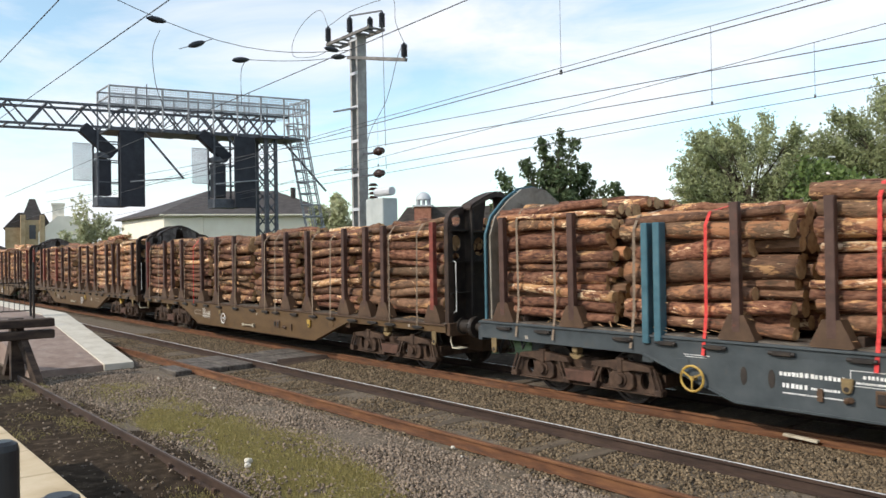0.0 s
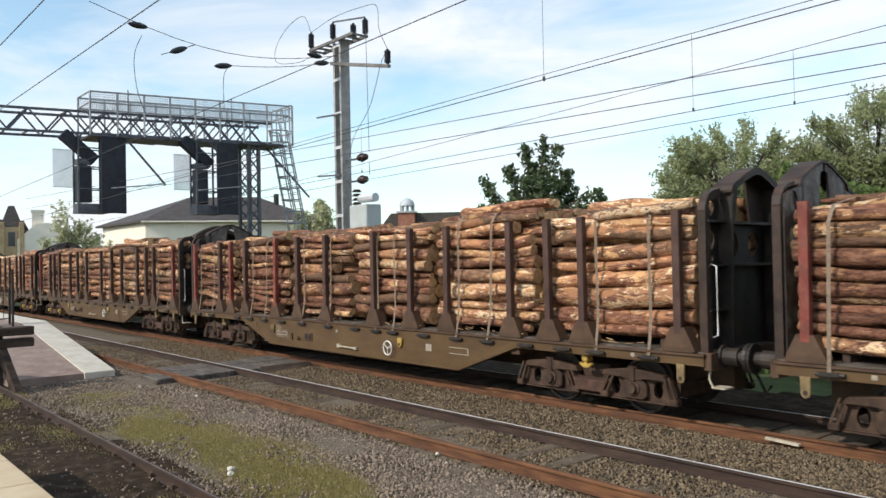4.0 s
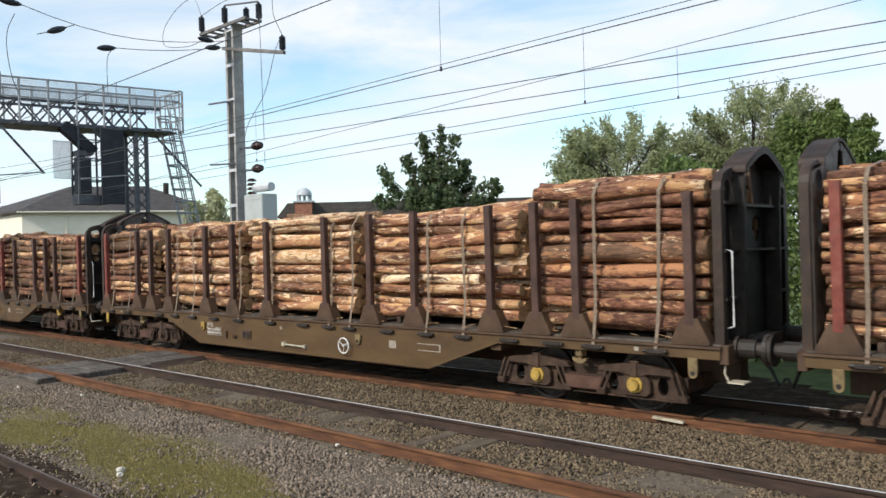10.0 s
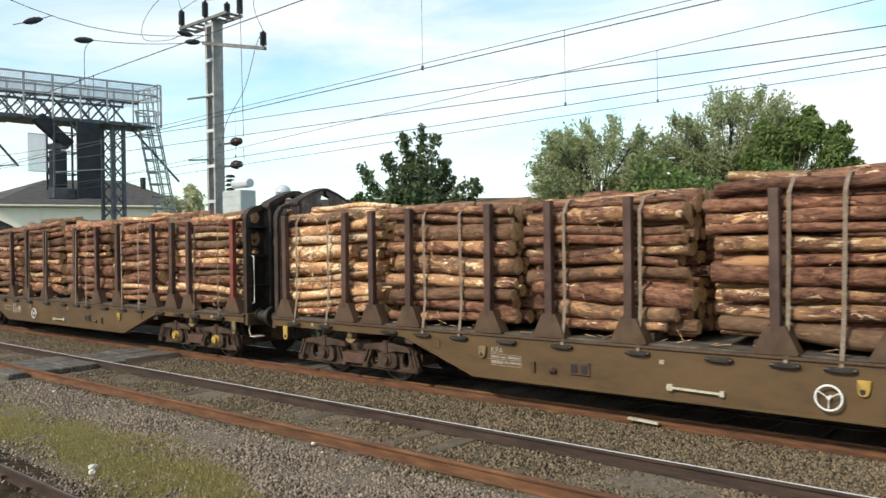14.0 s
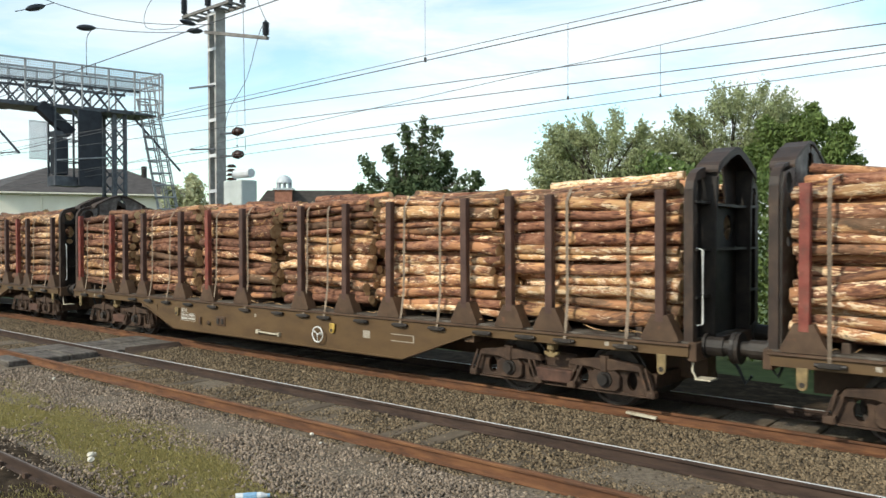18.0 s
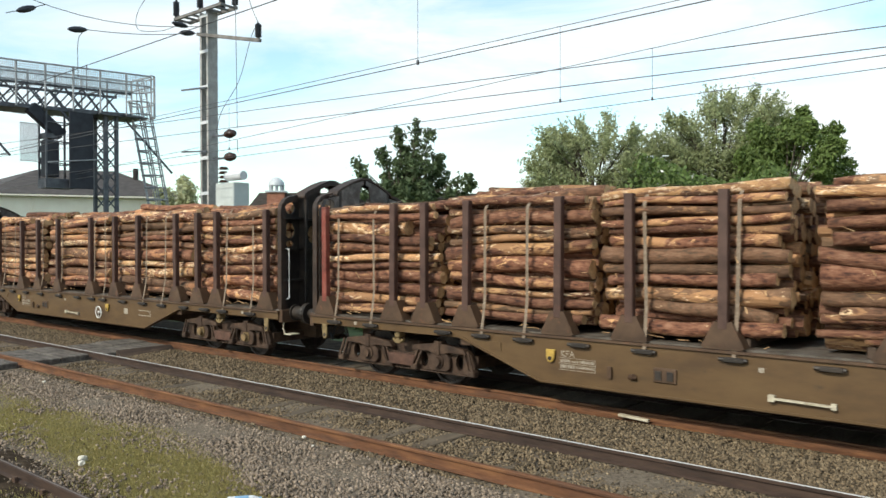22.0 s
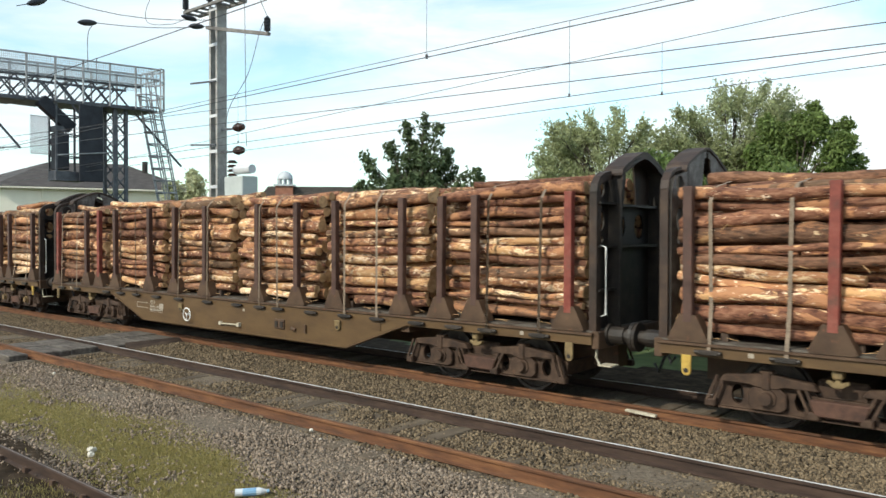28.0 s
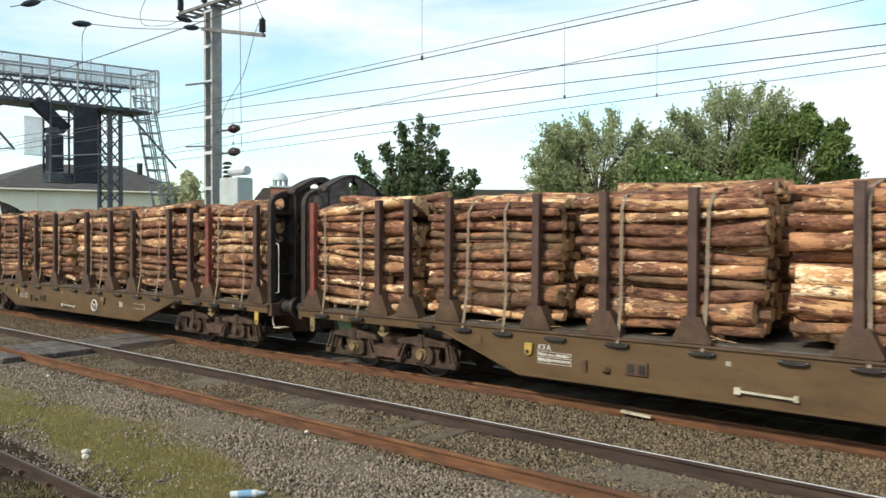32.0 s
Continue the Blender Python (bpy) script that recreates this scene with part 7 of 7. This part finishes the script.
        link("log", me, t, m=pose(xc + rnd.uniform(-0.5, 0.5) * (length - l), rnd.uniform(-0.75, 0.2), top + 0.5 * crown_h + r + rnd.uniform(0.0, 0.05), rnd.uniform(0, 360), rnd.uniform(-2, 2), rnd.uniform(-5, 5)) @ Matrix.Diagonal((l / 3.0, r / c, r / c, 1)))
    # shed bark and splinters along the deck edge
    bm = B()
    for _ in range(10):
        p = Vector((rnd.uniform(x0, x1), -half + rnd.uniform(-0.06, 0.04), 1.15 + up + rnd.uniform(0.0, 0.05)))
        a, l = rnd.gauss(0, 0.35), rnd.uniform(0.06, 0.26)
        bar(bm, p, p + Vector((l * math.cos(a) * rnd.choice((-1, 1)), -0.05 * rnd.random(), l * abs(math.sin(a)) * 0.6)), rnd.uniform(0.006, 0.018), 0.006)
    for _ in range(9):
        p = Vector((rnd.uniform(x0, x1), -half - 0.005, rnd.uniform(1.3, top - 0.1)))
        a, l = rnd.uniform(-1.2, 1.2), rnd.uniform(0.05, 0.16)
        bar(bm, p, p + Vector((l * math.cos(a), -rnd.uniform(0.01, 0.05), l * math.sin(a))), rnd.uniform(0.008, 0.022), 0.005)
    link("bark_litter", mesh_of("bark_litter", bm, M["cut_wood"]), t)["kind"] = "stuff"
    o = link("log_core", inner_logs(inner, seed, M[tone]), t)
    o["kind"] = "stuff"
    return t


def strap_part(wagon, x, top, mat, seed):
    """A webbing strap from a ratchet up over the load and down to the other side."""
    rnd = random.Random(seed)
    hw = HALF_W + 0.045
    z1 = top
    pts = [(-hw, 1.0), (-hw + 0.06, 1.3), (-hw + 0.105, 1.6), (-hw + 0.11, 2.6), (-hw + 0.115, z1 - 0.22), (-hw + 0.24, z1 - 0.02), (-0.5, z1 + 0.10), (0.5, z1 + 0.10), (hw - 0.22, z1 - 0.02), (hw - 0.02, z1 - 0.25), (hw, 1.0)]
    bm = B()
    prev = None
    dx = rnd.uniform(-0.06, 0.06)
    for i, (y, z) in enumerate(pts):
        xx = x + dx * (z - 1.0) / 2.2 + (rnd.uniform(0.0, 0.04) if 4 < i < 9 else 0)
        cur = [bm.verts.new((xx - 0.026, y, z)), bm.verts.new((xx + 0.026, y, z))]
        if prev:
            bm.faces.new((prev[0], prev[1], cur[1], cur[0]))
        prev = cur
    bmesh.ops.solidify(bm, geom=bm.faces[:], thickness=0.006)
    return part("strap", bm, mat, wagon, "webbing strap")


BROWN_LABEL = "brown bogie timber wagon with steel stakes, loaded with logs"
# for each brown wagon: turned round or not, bark tone, where its piles of logs part, their heights and mean log radii
SIX, FIVE = (-8.92, -5.95, -2.95, 0.0, 2.98, 5.95, 8.92), (-8.92, -5.9, -2.0, 1.95, 5.9, 8.92)
LOADS = [
    (1, "bark_dark", SIX, (3.2, 3.2, 3.2, 3.25, 3.2, 3.25), (.085, .09, .095, .09, .085, .09)),
    (0, "bark_dark", SIX, (3.25, 3.3, 3.35, 3.3, 3.45, 3.35), (.085, .10, .10, .11, .11, .12)),
    (0, "bark", FIVE, (3.4, 3.35, 3.4, 3.45, 3.4), (.085, .105, .11, .115, .11)),
    (0, "bark_pale", FIVE, (3.3, 3.3, 3.25, 3.2, 3.5), (.095, .115, .115, .11, .105)),
    (0, "bark_dark", SIX, (3.3, 3.3, 3.25, 3.4, 3.3, 3.25), (.095, .10, .11, .095, .09, .105)),
    (1, "bark", SIX, (3.3, 3.35, 3.45, 3.4, 3.45, 3.4), (.085, .10, .105, .095, .09, .09)),
    (0, "bark_dark", SIX, (3.25, 3.3, 3.3, 3.35, 3.35, 3.35), (.09, .09, .095, .095, .09, .095)),
    (0, "bark_dark", SIX, (3.25, 3.3, 3.3, 3.2, 3.4, 3.35), (.085, .09, .095, .09, .085, .11)),
    (0, "bark", FIVE, (3.25, 3.35, 3.3, 3.35, 3.3), (.08, .115, .10, .095, .095)),
    (0, "bark", SIX, (3.25, 3.3, 3.3, 3.3, 3.3, 3.3), (.095, .09, .085, .09, .09, .085)),
    (1, "bark", SIX, (3.3, 3.4, 3.45, 3.4, 3.4, 3.4), (.095, .09, .09, .095, .09, .09)),
    (0, "bark", SIX, (3.2, 3.2, 3.2, 3.2, 3.25, 3.4), (.085, .09, .095, .105, .10, .10)),
    (0, "bark", SIX, (3.25, 3.25, 3.25, 3.25, 3.3, 3.25), (.085, .09, .09, .09, .09, .09)),
]
GREY_LOAD = ("bark", (-8.70,) + SIX[1:], (3.4, 3.15, 3.4, 3.25, 3.25, 3.3), (.085, .105, .11, .10, .10, .10))
TRAIN, SPINNING = [], []


def home(j):
    return FIRST_GAP - (j + 0.5) * PITCH


def wagon_pose(j, turned, s):
    return pose(home(j) + s, YC, 0, 0, 0, 180 if turned else 0)


TONES = {(1, 2): "bark", (1, 3): "bark", (1, 4): "bark_pale", (1, 5): "bark_pale", (2, 3): "bark_pale", (3, 0): "bark", (3, 1): "bark_peeled", (3, 2): "bark_peeled", (3, 3): "bark_peeled", (3, 4): "bark",
         (4, 0): "bark_peeled", (4, 4): "bark", (4, 5): "bark", (5, 0): "bark_pale", (10, 2): "bark_pale", (10, 3): "bark_pale", (10, 4): "bark_pale", (6, 2): "bark", (6, 3): "bark", (6, 4): "bark_pale", (6, 5): "bark_pale", (11, 3): "bark_pale", (11, 4): "bark_pale", (11, 5): "bark_pale"}
MESSY = {(8, 0): 4.5, (1, 0): 2.6, (1, 1): 1.5, (4, 0): 1.8, (6, 1): 2.0, (5, 0): 2.2, (2, 0): 1.8, (11, 0): 2.0, (0, 5): 1.6}    # piles of thin logs thrown in crosswise
# red-painted stakes of each wagon, counted from its front end (1, 2 ...) or from its rear end (-1, -2 ...)
REDS = [(1, -1), (-1, -3, -5), (1, -1), (-1,), (1, 6), (1, -1), (-1, -2, -6), (-1, 3), (-1, -3), (1, -2), (1, -1, -3), (-1, 4), (-1, 2)]
FRESH_PANELS = (0, 3, 6, 11)
CAPS = {(2, -1): "yellow_paint", (3, 1): "yellow_paint", (5, -1): "yellow_paint", (11, 1): "ochre_paint", (11, -1): "ochre_paint", (8, 1): "ochre_paint", (6, 1): "black_steel", (6, -1): "black_steel"}    # wagon and its bogie


def recoloured(me, mat):
    key = (me.name, mat.name)
    if key not in KIT:
        KIT[key] = me.copy()
        KIT[key].materials.clear()
        KIT[key].materials.append(mat)
    return KIT[key]


def vary(w, j):
    """Each wagon has its own mix of red stakes, yellow lugs and axle caps."""
    rnd = random.Random(300 + j)
    for o in w.children_recursive:
        kind = o.name.split(".")[0]
        if kind == "stake" and j >= 0:
            x = o.location.x * (-1 if LOADS[j][0] else 1)
            place = (1 if x > 0 else -1) * (7 - min(range(7), key=lambda k: abs(STAKES[k] - abs(x))))
            o.data = KIT["stake_red"] if place in REDS[j] else KIT["stake"]
        elif kind == "axle_cap" and (j, 1 if o.parent.location.x > 0 else -1) in CAPS:
            o.data = recoloured(o.data, M[CAPS[j, 1 if o.parent.location.x > 0 else -1]])
        elif kind in ("lettering", "data_panel") and j in FRESH_PANELS:
            o.data = recoloured(o.data, M["stencil_white"])
        elif kind in ("lifting_lug", "side_bearer", "rope_hook") and rnd.random() < (0.45 if kind == "rope_hook" else 0.15):
            o.data = recoloured(o.data, M["yellow_paint"])


def build_train():
    build_kit()
    brown = tagged(build_wagon(M["brown_paint"], M["brown_steel"], M["white_paint"]), BROWN_LABEL, "railway wagon", "timber wagons")
    plain = brown
    wagons = []
    for j, (turned, *load) in enumerate(LOADS):
        w = plain if j == 0 else copy_thing(plain, wagon_pose(j, turned, 0))
        w.matrix_basis = wagon_pose(j, turned, 0)
        wagons.append((j, turned, w, load))
    g = tagged(build_wagon(M["grey_paint"], M["grey_paint"], M["yellow_paint"], grey=True), "blue-grey bogie timber wagon with a blue end wall and yellow handwheel", "railway wagon", "timber wagons")
    g.matrix_basis = wagon_pose(-1, 0, 0)
    wagons.append((-1, 0, g, GREY_LOAD))
    for j, turned, w, load in wagons:
        TRAIN.append((w, j, turned))
        vary(w, j)
        rnd = random.Random(50 + j)
        tone, cuts, heights, radii = load
        for k in range(len(heights)):
            st = build_stack(cuts[k] + (rnd.uniform(0.04, 0.19) if k else 0.0), cuts[k + 1] - (rnd.uniform(0.04, 0.19) if k < len(heights) - 1 else 0.0), heights[k] - 0.12, radii[k], 1000 + 10 * j + k, "stack of flaking brown pine logs lying on a timber wagon", TONES.get((j, k), tone), up=0.14 if j < 0 else 0.0, messy=MESSY.get((j, k), 1.0), butt=-1 if k == 0 else 1 if k == len(heights) - 1 else 0)
            st.matrix_basis = wagon_pose(j, 0, 0)
            TRAIN.append((st, j, 0))
        sg = -1 if turned else 1
        tops = lambda x: max([h for k, h in enumerate(heights) if cuts[k] - 0.2 <= x <= cuts[k + 1] + 0.2] or [3.2]) - 0.06
        for x in ((-8.1, -7.2, -5.55, -4.28, -1.93, 1.25, 3.85, 7.3) if j < 0 else STRAPS):
            red = j == -1 and -5 < x or j == 0 and x == -4.08
            strap_part(w, sg * x, tops(x) + 0.02, M["red_strap"] if red else M["strap"], int(100 * x) + j)
        for o in w.children_recursive:
            if o.name.startswith("wheelset"):
                SPINNING.append((o, j, o.matrix_basis.translation.copy(), turned))


def travel(t):
    return float(np.interp(t, [a for a, _ in TRAVEL], [b for _, b in TRAVEL]))


def motions():
    for ob, j, turned in TRAIN:
        walk(ob, [(t, wagon_pose(j, turned, s)) for t, s in TRAVEL])
    steps = [k / 15 for k in range(481)]
    rolled = [math.degrees(travel(t) / WHEEL_R) for t in steps]
    for ob, j, place, turned in SPINNING:
        d = -1 if turned else 1
        walk(ob, [(t, pose(place.x, place.y, place.z, 0, d * a, 0)) for t, a in zip(steps, rolled)])

build_train()
scatter_grass()
scatter_stones()
motions()
